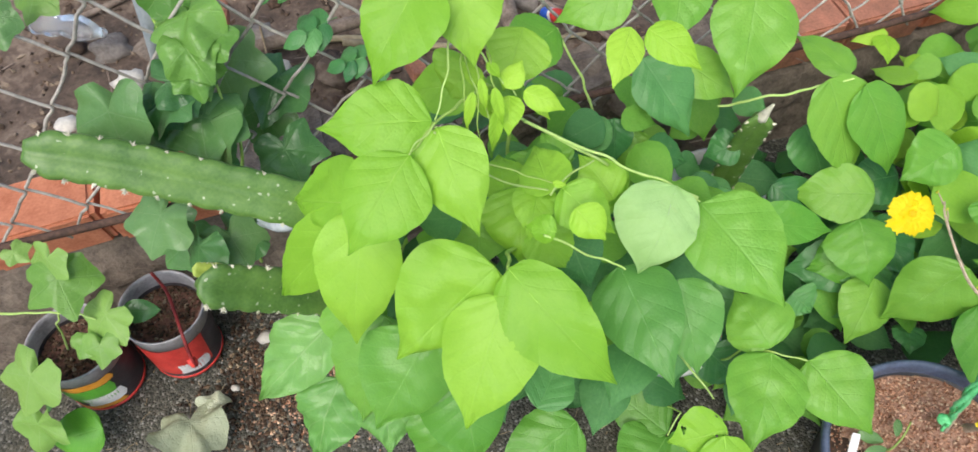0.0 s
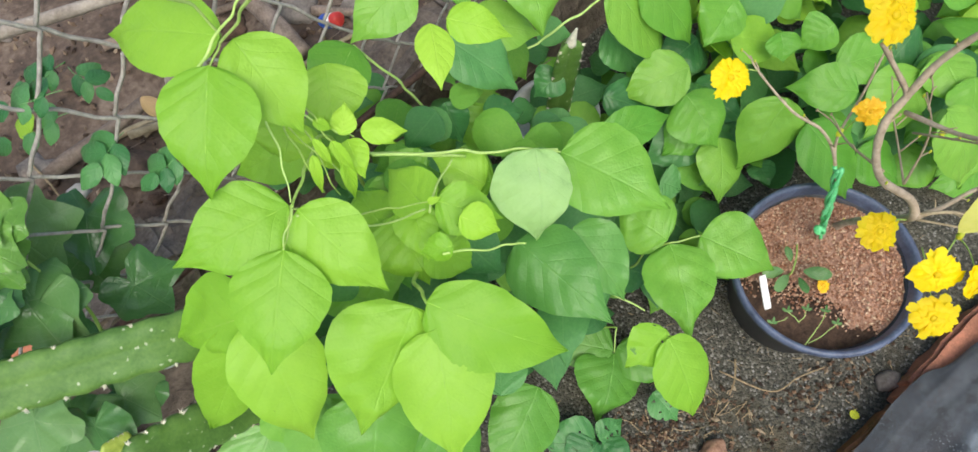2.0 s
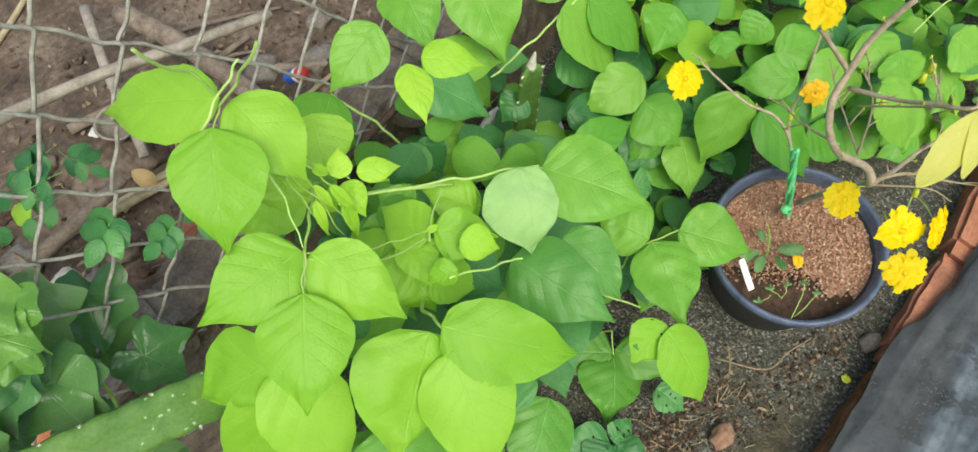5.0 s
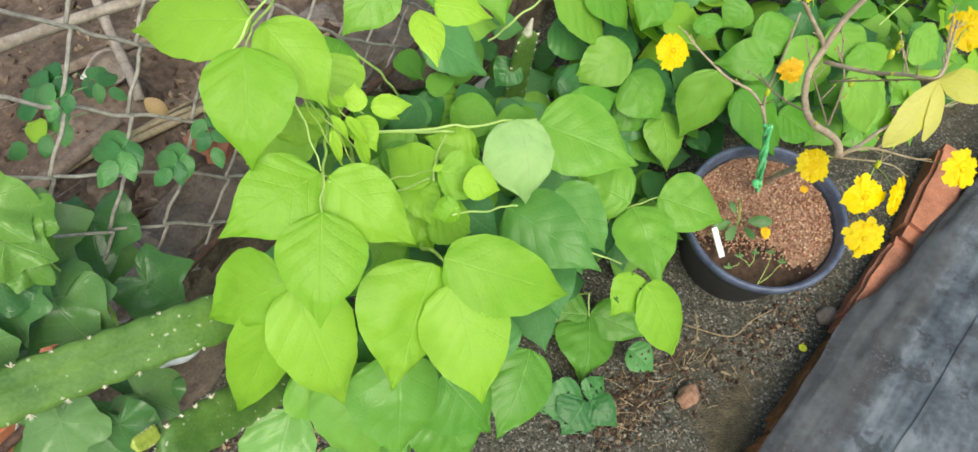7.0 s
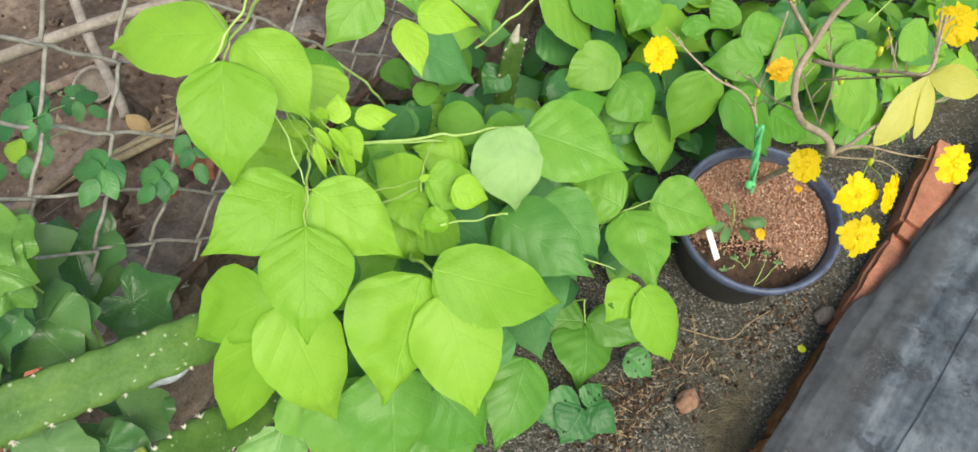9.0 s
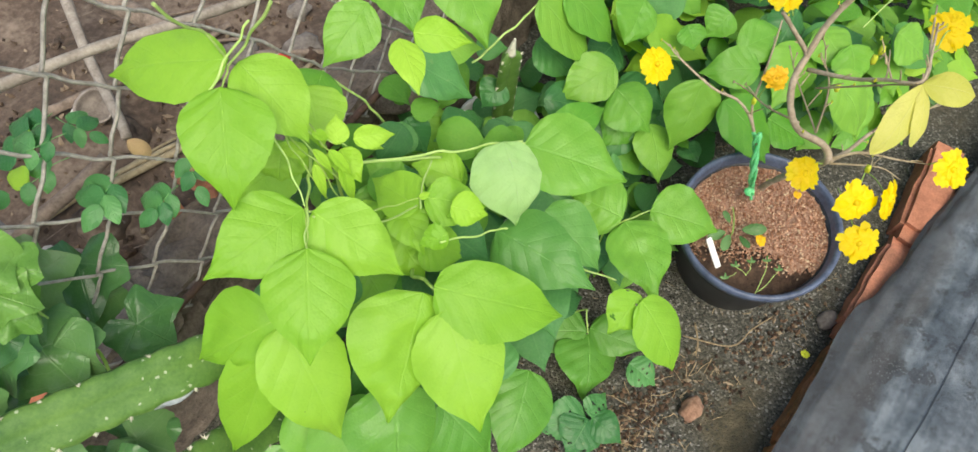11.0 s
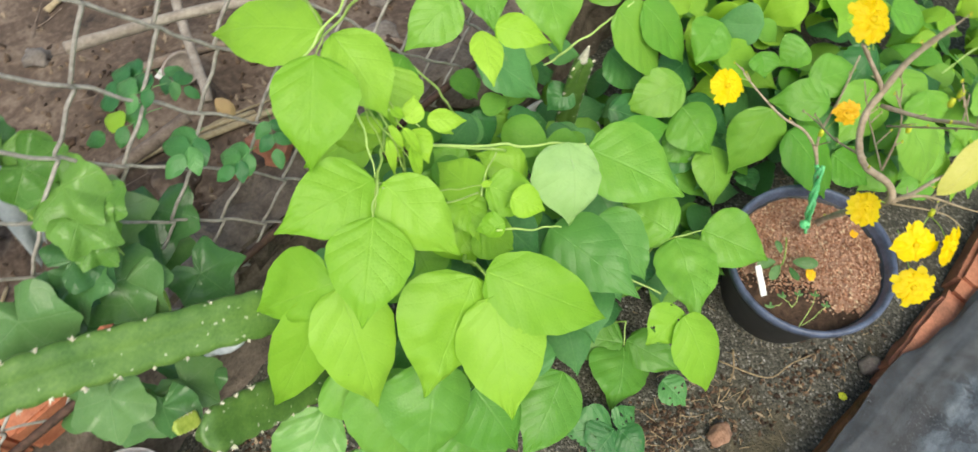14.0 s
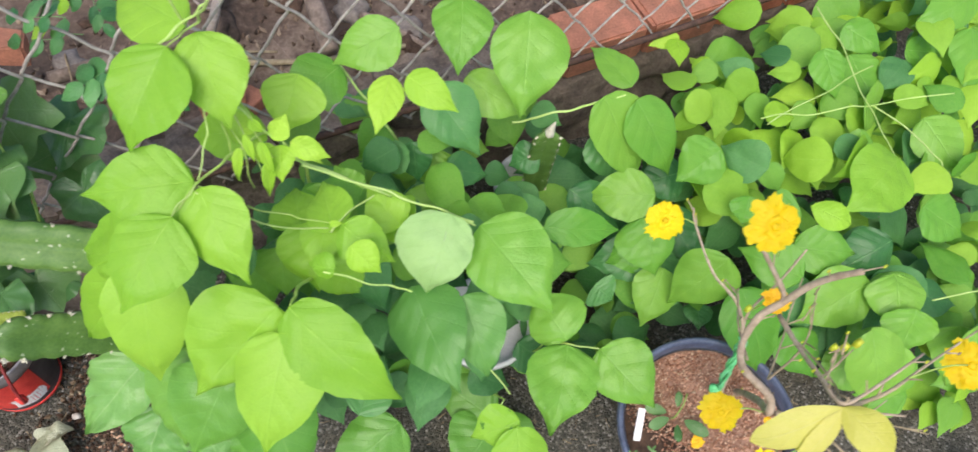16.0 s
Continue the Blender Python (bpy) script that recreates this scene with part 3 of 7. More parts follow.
def rock_mesh(name, size, material, seed, flat=0.7, sub=2):
    bm = bmesh.new()
    bmesh.ops.create_icosphere(bm, subdivisions=sub, radius=1)
    off = Vector((seed * 3.1, seed * 1.7, 0))
    for v in bm.verts:
        v.co *= 1 + 0.55 * noise.noise(v.co * 1.4 + off) + 0.16 * noise.noise(v.co * 4 + off)
        v.co = Vector((v.co.x * size[0], v.co.y * size[1], v.co.z * size[2]))
    me = bpy.data.meshes.new(name)
    bm.to_mesh(me)
    bm.free()
    me.materials.append(material)
    return smooth(me)


def block_mesh(name, sx, sy, sz, material, seed=0, worn=0.004, bevel=0.05):
    """A brick with worn, uneven edges."""
    bm = bmesh.new()
    bmesh.ops.create_cube(bm, size=1)
    bmesh.ops.bevel(bm, geom=bm.edges[:], offset=bevel, segments=2, affect="EDGES")
    if bevel > 0.08:
        bmesh.ops.subdivide_edges(bm, edges=[e for e in bm.edges if e.calc_length() > 0.4], cuts=5, use_grid_fill=True)
    for v in bm.verts:
        v.co = Vector((v.co.x * sx, v.co.y * sy, v.co.z * sz))
        v.co += noise.noise_vector(v.co * 22 + Vector((seed * 5.3, 0, seed))) * worn
    me = bpy.data.meshes.new(name)
    bm.to_mesh(me)
    bm.free()
    me.materials.append(material)
    return me


# ---- ground ----
def sheet(name, fn, us, vs, material, uv=False):
    verts, uvs, faces = [], [], []
    for v in vs:
        for u in us:
            verts.append(fn(u, v))
            uvs.append((u, v))
    n = len(us)
    for j in range(len(vs) - 1):
        for i in range(n - 1):
            o = j * n + i
            faces.append((o, o + 1, o + n + 1, o + n))
    return mesh_of(name, verts, faces, material, uvs if uv else None)


def fence_y(x):
    return 0.745 + 0.32 * x


def wall_y(x):
    return 0.79 + 0.325 * x


def ground_z(x, y):
    z = 0.012 * noise.noise(Vector((x * 3, y * 3, 0))) + 0.006 * noise.noise(Vector((x * 14, y * 14, 3)))
    z -= 0.025 * max(0.0, min(1.0, (0.1 - x) / 0.6))
    near = max(0.0, 1 - max(abs(x), abs(y)) / 30)
    return z * near - 0.006


def spread(lo, hi, n, far):
    """Even steps over the place, then wider ones out to the horizon."""
    inner = list(np.linspace(lo, hi, n))
    return [-far, -far / 6, lo - 3] + inner + [hi + 3, far / 6, far]


ground = new("ground", sheet("ground", lambda x, y: (x, y, ground_z(x, y)), spread(-2.2, 2.8, 130, 600), spread(-1.6, 2.4, 110, 600), GRIT))
tagged(ground, "dark gritty garden ground with pebbles and earth", "ground", kind="structure")


def bank(u, v):
    """Earth held up behind the brick wall, rising away from it."""
    x, d = u, 0.10 + v
    y = wall_y(x) + d
    h = 0.25 + 0.05 * min(v, 1.5) + 0.03 * noise.noise(Vector((x * 3, y * 3, 5))) + 0.012 * noise.noise(Vector((x * 11, y * 11, 9)))
    return (x, y, h)


bank_ob = new("ground_bank", sheet("ground_bank", bank, list(np.linspace(-4, 5, 130)), [0, 0.05, 0.1, 0.15, 0.2, 0.26, 0.32, 0.4, 0.48, 0.56, 0.66, 0.78, 0.9, 1.05, 1.2, 1.5, 2, 3, 5, 9], EARTH))
tagged(bank_ob, "bare red-brown earth bank behind the low wall", "earth bank", kind="structure")


def bank_z(x, y):
    return bank(x, y - wall_y(x) - 0.10)[2]


# ---- low brick wall ----
wall = thing("wall_north", (0, 0.79, 0), "low wall of orange clay bricks on a rough mortar footing", "wall", kind="structure")


def footing(u, v):
    prof = [(-0.06, -0.03), (-0.045, 0.05), (-0.03, 0.12), (-0.012, 0.17), (0.0, 0.195), (0.14, 0.20)]
    k = min(int(v), 4)
    d, z = (prof[k][c] + (prof[k + 1][c] - prof[k][c]) * (v - k) for c in (0, 1))
    k = 0.022 * noise.noise(Vector((u * 6, z * 9, 2))) + 0.014 * noise.noise(Vector((u * 20, z * 25, 7))) + 0.007 * noise.noise(Vector((u * 55, z * 60, 4)))
    return (u, wall_y(u) + d + k, z + k * 0.5)


part("footing", held(wall, sheet("footing", footing, list(np.linspace(-1.3, 2.0, 330)) + [2.3, 3.0], list(np.linspace(0, 5, 26)), MORTAR)), wall, "rough grey-brown mortar footing")
ang = math.atan(0.325)
brick_meshes = [block_mesh("brick", 0.205, 0.115, 0.092, CLAY if k < 4 else CLAY_WORN, k) for k in range(6)]
crusted = [block_mesh("brick", 0.212, 0.13, 0.085, MORTAR, 40 + k, 0.020, bevel=0.12) for k in range(3)]
x, k = -2.4, 0
while x < 2.9:
    bare = x < -0.52 or x > 0.48
    ob = part("brick", brick_meshes[rng.choice((0, 1, 2, 3, 0, 1, 4, 5))] if bare else crusted[k % 3], wall, "" if bare else "brick crusted with grey-brown mortar")
    k += 1
    ob.location = Vector((x, wall_y(x) + 0.058 + rng.uniform(-0.006, 0.006), 0.247 + rng.uniform(-0.004, 0.004))) - wall.location
    ob.rotation_euler = (rng.uniform(-0.03, 0.03), rng.uniform(-0.02, 0.02), ang + rng.uniform(-0.03, 0.03))
    x += 0.212 * math.cos(ang)

# ---- chain-link fence ----
fence = thing("chain_link_fence", (0, fence_y(0), 0.27), "weathered galvanised chain-link fence on a rusty rod", "fence")
fs, fc = 0.32 / math.hypot(1, 0.32), 1 / math.hypot(1, 0.32)


def on_fence(s, z, d=0.0):
    """A place on the fence: s metres along it, at height z, d in front."""
    return Vector((s * fc + (d - 0.745 * fc) * fs, 0.745 * fc * fc + s * fs - d * fc, z))


HALF_W, HALF_H = 0.0575, 0.071
for i in range(-17, 26):
    pts = []
    for j in range(0, 13):
        z = 0.301 + j * HALF_H
        s = 0.024 + (i + (j + i + 1) % 2) * HALF_W
        sag = 0.018 * noise.noise(Vector((s * 5, z * 5, 1)))
        twist = -0.0035 if (j + i) % 2 else 0.0035
        pts.append(on_fence(s + sag, z + 0.012 * noise.noise(Vector((s * 5, z * 5, 8))), twist + 0.02 * noise.noise(Vector((s * 2, z * 2, 4)))))
    line = []
    for a, b in zip(pts, pts[1:]):
        line += [a, a.lerp(b, 0.12), a.lerp(b, 0.32) + UP * rng.uniform(-0.005, 0.005), a.lerp(b, 0.68) + UP * rng.uniform(-0.005, 0.005), a.lerp(b, 0.88)]
    line.append(pts[-1])
    part("wire", held(fence, tube("wire", line, 0.0024, 0.0024, WIRE, 6, 2)), fence)
part("bottom_rod", held(fence, tube("bottom_rod", [on_fence(s, 0.334 + 0.008 * math.sin(s * 5), 0.008) for s in np.linspace(-1.0, 1.5, 12)], 0.0072, 0.0072, RUST, 8, 4, 0.05)), fence, "rusty iron rod")

# ---- weed mat over the bed beside the path ----
def edge_y(x):
    return -0.195 + 0.217 * x


edging = thing("brick_edging", (0.8, edge_y(0.8), 0), "row of orange clay edging bricks beside the gritty bed", "edging")
eang = math.atan(0.217)
CLAY_TAN = plain("dusty_clay", (0.24, 0.12, 0.07), (0.52, 0.31, 0.20), 0.95, 60.0, 0.9)
CLAY_OLD = plain("sunworn_clay", (0.26, 0.10, 0.055), (0.50, 0.21, 0.12), 0.92, 20.0, 0.6)
CLAY_DAMP = plain("damp_clay", (0.105, 0.070, 0.022), (0.42, 0.17, 0.070), 0.7, 18.0, 0.6)
for k, (x, y, z, length, width, yaw, mat, what) in enumerate((
        (1.170, 0.006, 0.012, 0.31, 0.085, 17.6, CLAY_OLD, ""),
        (0.885, -0.056, -0.006, 0.285, 0.062, 11.5, CLAY_WORN, "worn narrow brick"),
        (0.600, -0.118, -0.012, 0.270, 0.058, 10.5, CLAY_DAMP, "damp brick half under the mat"), (0.325, -0.172, -0.014, 0.27, 0.058, 11.0, CLAY_DAMP, "damp brick half under the mat"))):
    ob = part("brick", block_mesh("brick", length, width, 0.105, mat, 20 + k, 0.007, bevel=0.11), edging, what)
    ob.location = Vector((x, y, z)) - edging.location
    ob.rotation_euler = (rng.uniform(-0.06, 0.06), rng.uniform(-0.03, 0.03), radians(yaw))


def net_place(u, v):
    """u along the edging, v up over the bed."""
    prof = [(-0.068, 0.064), (-0.074, 0.078), (-0.10, 0.092), (-0.15, 0.105), (-0.22, 0.118), (-0.32, 0.128), (-0.45, 0.135), (-0.62, 0.14), (-0.82, 0.14), (-1.1, 0.14), (-1.5, 0.14)]
    k = min(int(v), len(prof) - 2)
    f = v - k
    d = prof[k][0] * (1 - f) + prof[k + 1][0] * f
    lap = max(0.0, min(1.0, (0.95 - u) / 0.2))
    d -= 0.16 * max(0.0, u - 1.02) * max(0.0, 1 - v * 0.3)
    d += (0.004 + 0.040 * lap + 0.006 * noise.noise(Vector((u * 9, 2, 1)))) * max(0.0, 1 - v * 0.5)
    z = prof[k][1] * (1 - f) + prof[k + 1][1] * f
    low = max(0.0, min(1.0, (0.62 - u) / 0.3))
    z = z * (1 - 0.12 * low * min(1.0, v * 0.5))
    fold = 0.016 * noise.noise(Vector((u * 5 - v * 0.5, v * 0.6, 3))) + 0.009 * noise.noise(Vector((u * 16, v * 1.4, 8)))
    return (u + fold, edge_y(u) + d + fold * 0.6, z + 0.45 * fold * min(1.0, v * 0.3))


net = thing("weed_mat", (0.9, edge_y(0.9), 0.11), "dusty dark grey woven weed mat laid over a low bed", "weed mat")
part("cloth", held(net, sheet("cloth", net_place, list(np.linspace(0.15, 2.4, 160)), list(np.linspace(0, 10, 110)), NET, True)), net)
for v0, slant in ((3.8, 0.55), (6.6, 0.3)):
    part("seam", held(net, tube("seam", [Vector(net_place(u, v0 + slant * (u - 0.7))) + Vector((0, -0.002, 0.0025)) for u in np.linspace(0.25, 1.85, 60)], 0.0007, 0.0007, POT, 5, 2)), net, "dark stitched seam")
bed = new("raised_bed", block_mesh("raised_bed", 2.1, 1.3, 0.11, LOAM, 3, 0.004))
bed.location, bed.rotation_euler = (1.30, edge_y(1.30) - 0.80, 0.035), (0, 0, eang)
tagged(bed, "low bed of dark earth under a woven weed mat", "raised bed")

# ---- big black pot ----
POT_AT, POT_R, POT_H = Vector((0.671, 0.184, 0.2235)), 0.1556, 0.222
pot_up = Vector((-0.14, -0.035, 1)).normalized()
pot_turn = UP.rotation_difference(pot_up).to_matrix().to_4x4()
pot_base = POT_AT - pot_up * POT_H
pot = thing("plant_pot", pot_base, "large black plastic plant pot with a bluish rim", "plant pot")
pot.matrix_world = Matrix.Translation(pot_base) @ pot_turn
part("body", lathe("body", [(0.0, 0.0), (0.112, 0.0), (0.118, 0.006), (0.138, 0.150), (0.141, 0.155), (0.146, 0.196), (0.140, 0.198), (0.134, 0.150), (0.110, 0.02), (0, 0.02)], POT, 64), pot)
part("rim", lathe("rim", [(0.140, 0.196), (0.147, 0.194), (0.1545, 0.200), (0.1560, 0.212), (0.1545, 0.2205), (0.150, 0.2225), (0.1455, 0.2195), (0.1425, 0.208), (0.140, 0.196)], POT_RIM, 64), pot, "rounded bluish-grey rim")
soil_verts, soil_faces = [(0, 0, 0.187)], []
for j in range(1, 15):
    for k in range(48):
        a, r = 2 * math.pi * k / 48, 0.1405 * j / 14
        px, py = r * math.cos(a), r * math.sin(a)
        dip = 0.022 * max(0.0, min(1.0, (-px * 0.8 - py * 0.6 - 0.045) / 0.05))
        soil_verts.append((px, py, 0.187 - dip + 0.007 * noise.noise(Vector((px * 30, py * 30, 1)))))
soil_faces += [(0, 1 + k, 1 + (k + 1) % 48) for k in range(48)]
for j in range(13):
    o = 1 + j * 48
    soil_faces += [(o + k, o + 48 + k, o + 48 + (k + 1) % 48, o + (k + 1) % 48) for k in range(48)]
potting = new("potting_mix", mesh_of("potting_mix", soil_verts, soil_faces, COIR))
potting.data.materials.append(LOAM)
for p in potting.data.polygons:
    if -p.center.x * 0.8 - p.center.y * 0.6 > 0.058 + 0.03 * noise.noise(p.center * 25):
        p.material_index = 1
potting.matrix_world = pot.matrix_world
tagged(potting, "reddish-brown coir and dark earth filling the black pot", "potting mix", kind="stuff")


def grains(name, places, sizes, material, seed, long=1.0):
    """Loose angular bits, joined into one mesh."""
    r = random.Random(seed)
    verts, faces = [], []
    for p, s in zip(places, sizes):
        m = Euler((r.uniform(0, 6), r.uniform(0, 6), r.uniform(0, 6))).to_matrix()
        o = len(verts)
        for d in ((1, 0, 0), (-1, 0, 0), (0, 1, 0), (0, -1, 0), (0, 0, 1), (0, 0, -1)):
            q = Vector(d) * s * r.uniform(0.6, 1.25)
            q.x *= long
            verts.append(Vector(p) + m @ q)
        faces += [(o + a, o + b, o + c) for a, b, c in ((0, 2, 4), (2, 1, 4), (1, 3, 4), (3, 0, 4), (2, 0, 5), (1, 2, 5), (3, 1, 5), (0, 3, 5))]
    return mesh_of(name, verts, faces, material, flat=True)


chip_at, chip_size = [], []
while len(chip_at) < 3600:
    a, r = rng.uniform(0, 6.283), 0.137 * math.sqrt(rng.random())
    px, py = r * math.cos(a), r * math.sin(a)
    if -px * 0.8 - py * 0.6 > 0.062 + rng.uniform(-0.015, 0.03):
        continue
    chip_at.append((px, py, 0.189 + 0.006 * noise.noise(Vector((px * 30, py * 30, 1))) + rng.uniform(0, 0.003)))
    chip_size.append(rng.uniform(0.0012, 0.0030))
chips = new("pot_chips", grains("pot_chips", chip_at, chip_size, CRUMB, 3, 1.4))
chips.matrix_world = pot.matrix_world
tagged(chips, "loose broken brick and coir chips on the pot soil", "chips", kind="stuff")

# plant label stuck in the pot
label_foot, label_top = Vector((0.544, 0.172, 0.207)), Vector((0.555, 0.220, 0.240))
plant_label = new("plant_label", block_mesh("plant_label", 0.0125, (label_top - label_foot).length, 0.0022, WHITE, 2, 0.0006))
plant_label.matrix_world = blade_frame(label_foot, label_top) @ Matrix.Translation((0, (label_top - label_foot).length / 2, 0))
tagged(plant_label, "blank white plastic plant label standing in the pot", "plant label")

# seedling in the pot
seedling = thing("seedling", (0.622, 0.205, 0.198), "small green seedling with oval leaves in the pot", "seedling")
for dx, dy, dz, ln in ((-0.052, 0.018, 0.03, 0.030), (-0.045, -0.012, 0.03, 0.032), (0.03, -0.028, 0.025, 0.034), (-0.01, -0.045, 0.015, 0.022), (0.012, 0.04, 0.04, 0.020)):
    b0 = seedling.location + Vector((dx * 0.35, dy * 0.35, 0.022))
    ln *= 1.35
    t0 = b0 + Vector((dx, dy, dz * 0.3)).normalized() * ln
    ob = part("leaf", blade_mesh(ln, ln * 0.48, LEAF["gourd_light"], int(ln * 1e4), (0.8, 0.6)), seedling)
    ob.matrix_local = Matrix.Translation(-seedling.location) @ blade_frame(b0, t0)
part("stem", held(seedling, tube("stem", [seedling.location - UP * 0.01, seedling.location + UP * 0.012, seedling.location + Vector((0.012, 0.015, 0.03)), seedling.location + Vector((0.016, 0.03, 0.05))], 0.002, 0.0012, STALK)), seedling)

# ---- yellow-flowered shrub ----
shrub = thing("flowering_shrub", (0.690, 0.205, 0.19), "bare-branched shrub with double yellow flowers rooted in the pot", "shrub")


def S(pts, r0, r1, mat=BARK, name="branch"):
    """A knobbly branch with short side spurs, some ending in a bud."""
    part(name, held(shrub, tube(name, pts, r0, r1, mat, 8, 5, 0.10)), shrub)
    line = glide(pts, 5)
    for k in range(4, len(line) - 1, 5 if name == "trunk" else 4):
        c = line[k] + Vector((rng.uniform(-0.003, 0.003), 0, 0))
        way = (line[k + 1] - line[k - 1]).normalized()
        d = (way * 0.8 + Vector((rng.uniform(-1, 1), rng.uniform(-1, 1), rng.uniform(0, 1)))).normalized()
        ln = rng.uniform(0.008, 0.03)
        part("twig", held(shrub, tube("twig", [c, c + d * ln * 0.5 + UP * 0.001, c + d * ln], 0.0013, 0.0007, TWIG, 5, 2)), shrub)
        if rng.random() < 0.5:
            tip_bud = part("bud", rock_mesh("bud", (0.0018, 0.0018, 0.0036), BUD if rng.random() < 0.6 else TWIG, 3, sub=1), shrub)
            tip_bud.location = c + d * ln - shrub.location


S([(0.751, 0.238, 0.190), (0.737, 0.226, 0.250), (0.705, 0.192, 0.360), (0.654, 0.159, 0.475), (0.643, 0.175, 0.510), (0.598, 0.208, 0.550), (0.593, 0.235, 0.580), (0.608, 0.257, 0.610), (0.628, 0.264, 0.640), (0.641, 0.268, 0.680), (0.649, 0.263, 0.720), (0.661, 0.256, 0.750)], 0.0068, 0.0036, BARK, "trunk")
S([(0.628, 0.264, 0.640), (0.625, 0.275, 0.650), (0.585, 0.300, 0.705), (0.573, 0.306, 0.720)], 0.0042, 0.0022)
S([(0.628, 0.253, 0.620), (0.618, 0.195, 0.660), (0.605, 0.158, 0.700), (0.599, 0.126, 0.728), (0.628, 0.132, 0.730), (0.716, 0.168, 0.720)], 0.0032, 0.0014)
S([(0.710, 0.229, 0.210), (0.704, 0.291, 0.360), (0.679, 0.333, 0.430), (0.639, 0.376, 0.460), (0.618, 0.447, 0.490), (0.618, 0.471, 0.500)], 0.0035, 0.0012)
S([(0.604, 0.216, 0.555), (0.624, 0.273, 0.520), (0.645, 0.318, 0.500), (0.643, 0.336, 0.500)], 0.002, 0.0010, TWIG)
S([(0.704, 0.291, 0.360), (0.698, 0.319, 0.420), (0.716, 0.338, 0.500), (0.722, 0.354, 0.580)], 0.0028, 0.0014)
S([(0.675, 0.160, 0.460), (0.716, 0.135, 0.470), (0.751, 0.090, 0.470), (0.782, 0.054, 0.470)], 0.0030, 0.0010, TWIG)
S([(0.643, 0.195, 0.520), (0.674, 0.216, 0.550), (0.684, 0.236, 0.580), (0.692, 0.268, 0.600)], 0.0018, 0.0009, TWIG)
S([(0.643, 0.195, 0.520), (0.679, 0.244, 0.520), (0.699, 0.282, 0.530), (0.722, 0.324, 0.550)], 0.0016, 0.0009, TWIG)
S([(0.723, 0.129, 0.470), (0.756, 0.124, 0.500), (0.784, 0.118, 0.530), (0.818, 0.100, 0.550)], 0.0018, 0.0009, TWIG)
S([(0.605, 0.152, 0.705), (0.622, 0.175, 0.710), (0.631, 0.187, 0.710)], 0.0012, 0.0008, TWIG)
S([(0.678, 0.156, 0.450), (0.745, 0.102, 0.440), (0.762, 0.066, 0.430)], 0.0018, 0.0008, TWIG)
S([(0.672, 0.157, 0.460), (0.722, 0.152, 0.450), (0.773, 0.151, 0.450), (0.809, 0.147, 0.450), (0.863, 0.135, 0.460)], 0.0042, 0.0018)
S([(0.605, 0.158, 0.700), (0.632, 0.172, 0.700), (0.643, 0.186, 0.700)], 0.0012, 0.0008, TWIG)
S([(0.655, 0.243, 0.620), (0.673, 0.262, 0.630), (0.676, 0.277, 0.640)], 0.0012, 0.0008, TWIG)
S([(0.605, 0.121, 0.720), (0.679, 0.136, 0.690), (0.757, 0.164, 0.660), (0.874, 0.208, 0.630)], 0.0026, 0.0012, TWIG)
S([(0.672, 0.240, 0.560), (0.657, 0.191, 0.620), (0.631, 0.150, 0.680), (0.600, 0.123, 0.725)], 0.0016, 0.0010, TWIG)
def flower_mesh(size, seed, material):
    """A double flower: rings of narrow petals with toothed ends round a tight centre."""
    r = random.Random(seed)
    verts, faces = [], []
    for ring, (count, rad, lift) in enumerate(((15, 0.98, 0.02), (13, 0.84, 0.07), (11, 0.64, 0.12), (8, 0.42, 0.15))):
        for k in range(count):
            a0 = 2 * math.pi * (k + r.uniform(-0.25, 0.25)) / count + ring * 0.4
            ln, wd = size * rad * r.choice((0.84, 0.92, 1.0, 1.1)), size * rad * 7.6 / count * r.uniform(0.85, 1.15)
            lift_k = lift + r.uniform(-0.05, 0.06)
            o = len(verts)
            teeth = [r.uniform(-0.10, 0.09) for _ in range(5)]
            for j in range(6):
                q = j / 5
                half = wd * (0.25 + 0.72 * math.sin(q * 1.75)) * 0.5
                for i in range(5):
                    u = i / 2 - 1
                    rr = ln * (0.12 + 0.88 * q) * (1 + (teeth[i] - 0.06 * abs(u) if j == 5 else 0))
                    h = size * (lift_k * math.sin(q * 2.3) + 0.05 * u * u * q - 0.12 * q * q + 0.03 * r.uniform(-1, 1) * q)
                    ca, sa = math.cos(a0), math.sin(a0)
                    verts.append((ca * rr - sa * u * half, sa * rr + ca * u * half, h))
            faces += [(o + j * 5 + i, o + j * 5 + i + 1, o + j * 5 + i + 6, o + j * 5 + i + 5) for j in range(5) for i in range(4)]
    return mesh_of("flower", verts, faces, material)


def flower(at, size, face, material=PETAL, stem_to=None):
    z = Vector(face).normalized()
    m = z.to_track_quat("Z", "Y").to_matrix().to_4x4()
    m.translation = Vector(at) - shrub.location
    ob = part("flower", flower_mesh(size, rng.randrange(10 ** 6), material), shrub, "double yellow flower")
    ob.matrix_local = m
    part("centre", rock_mesh("centre", (size * 0.15, size * 0.15, size * 0.10), material, 4, sub=2), ob, "tight yellow flower centre").location = (0, 0, size * 0.08)
    if stem_to:
        a, b = Vector(stem_to), Vector(at) - z * size * 0.05
        part("flower_stalk", held(shrub, tube("flower_stalk", [a, a.lerp(b, 0.5) + Vector((0.004, 0.004, 0.004)), b], 0.0011, 0.0009, STALK, 5, 4)), shrub)


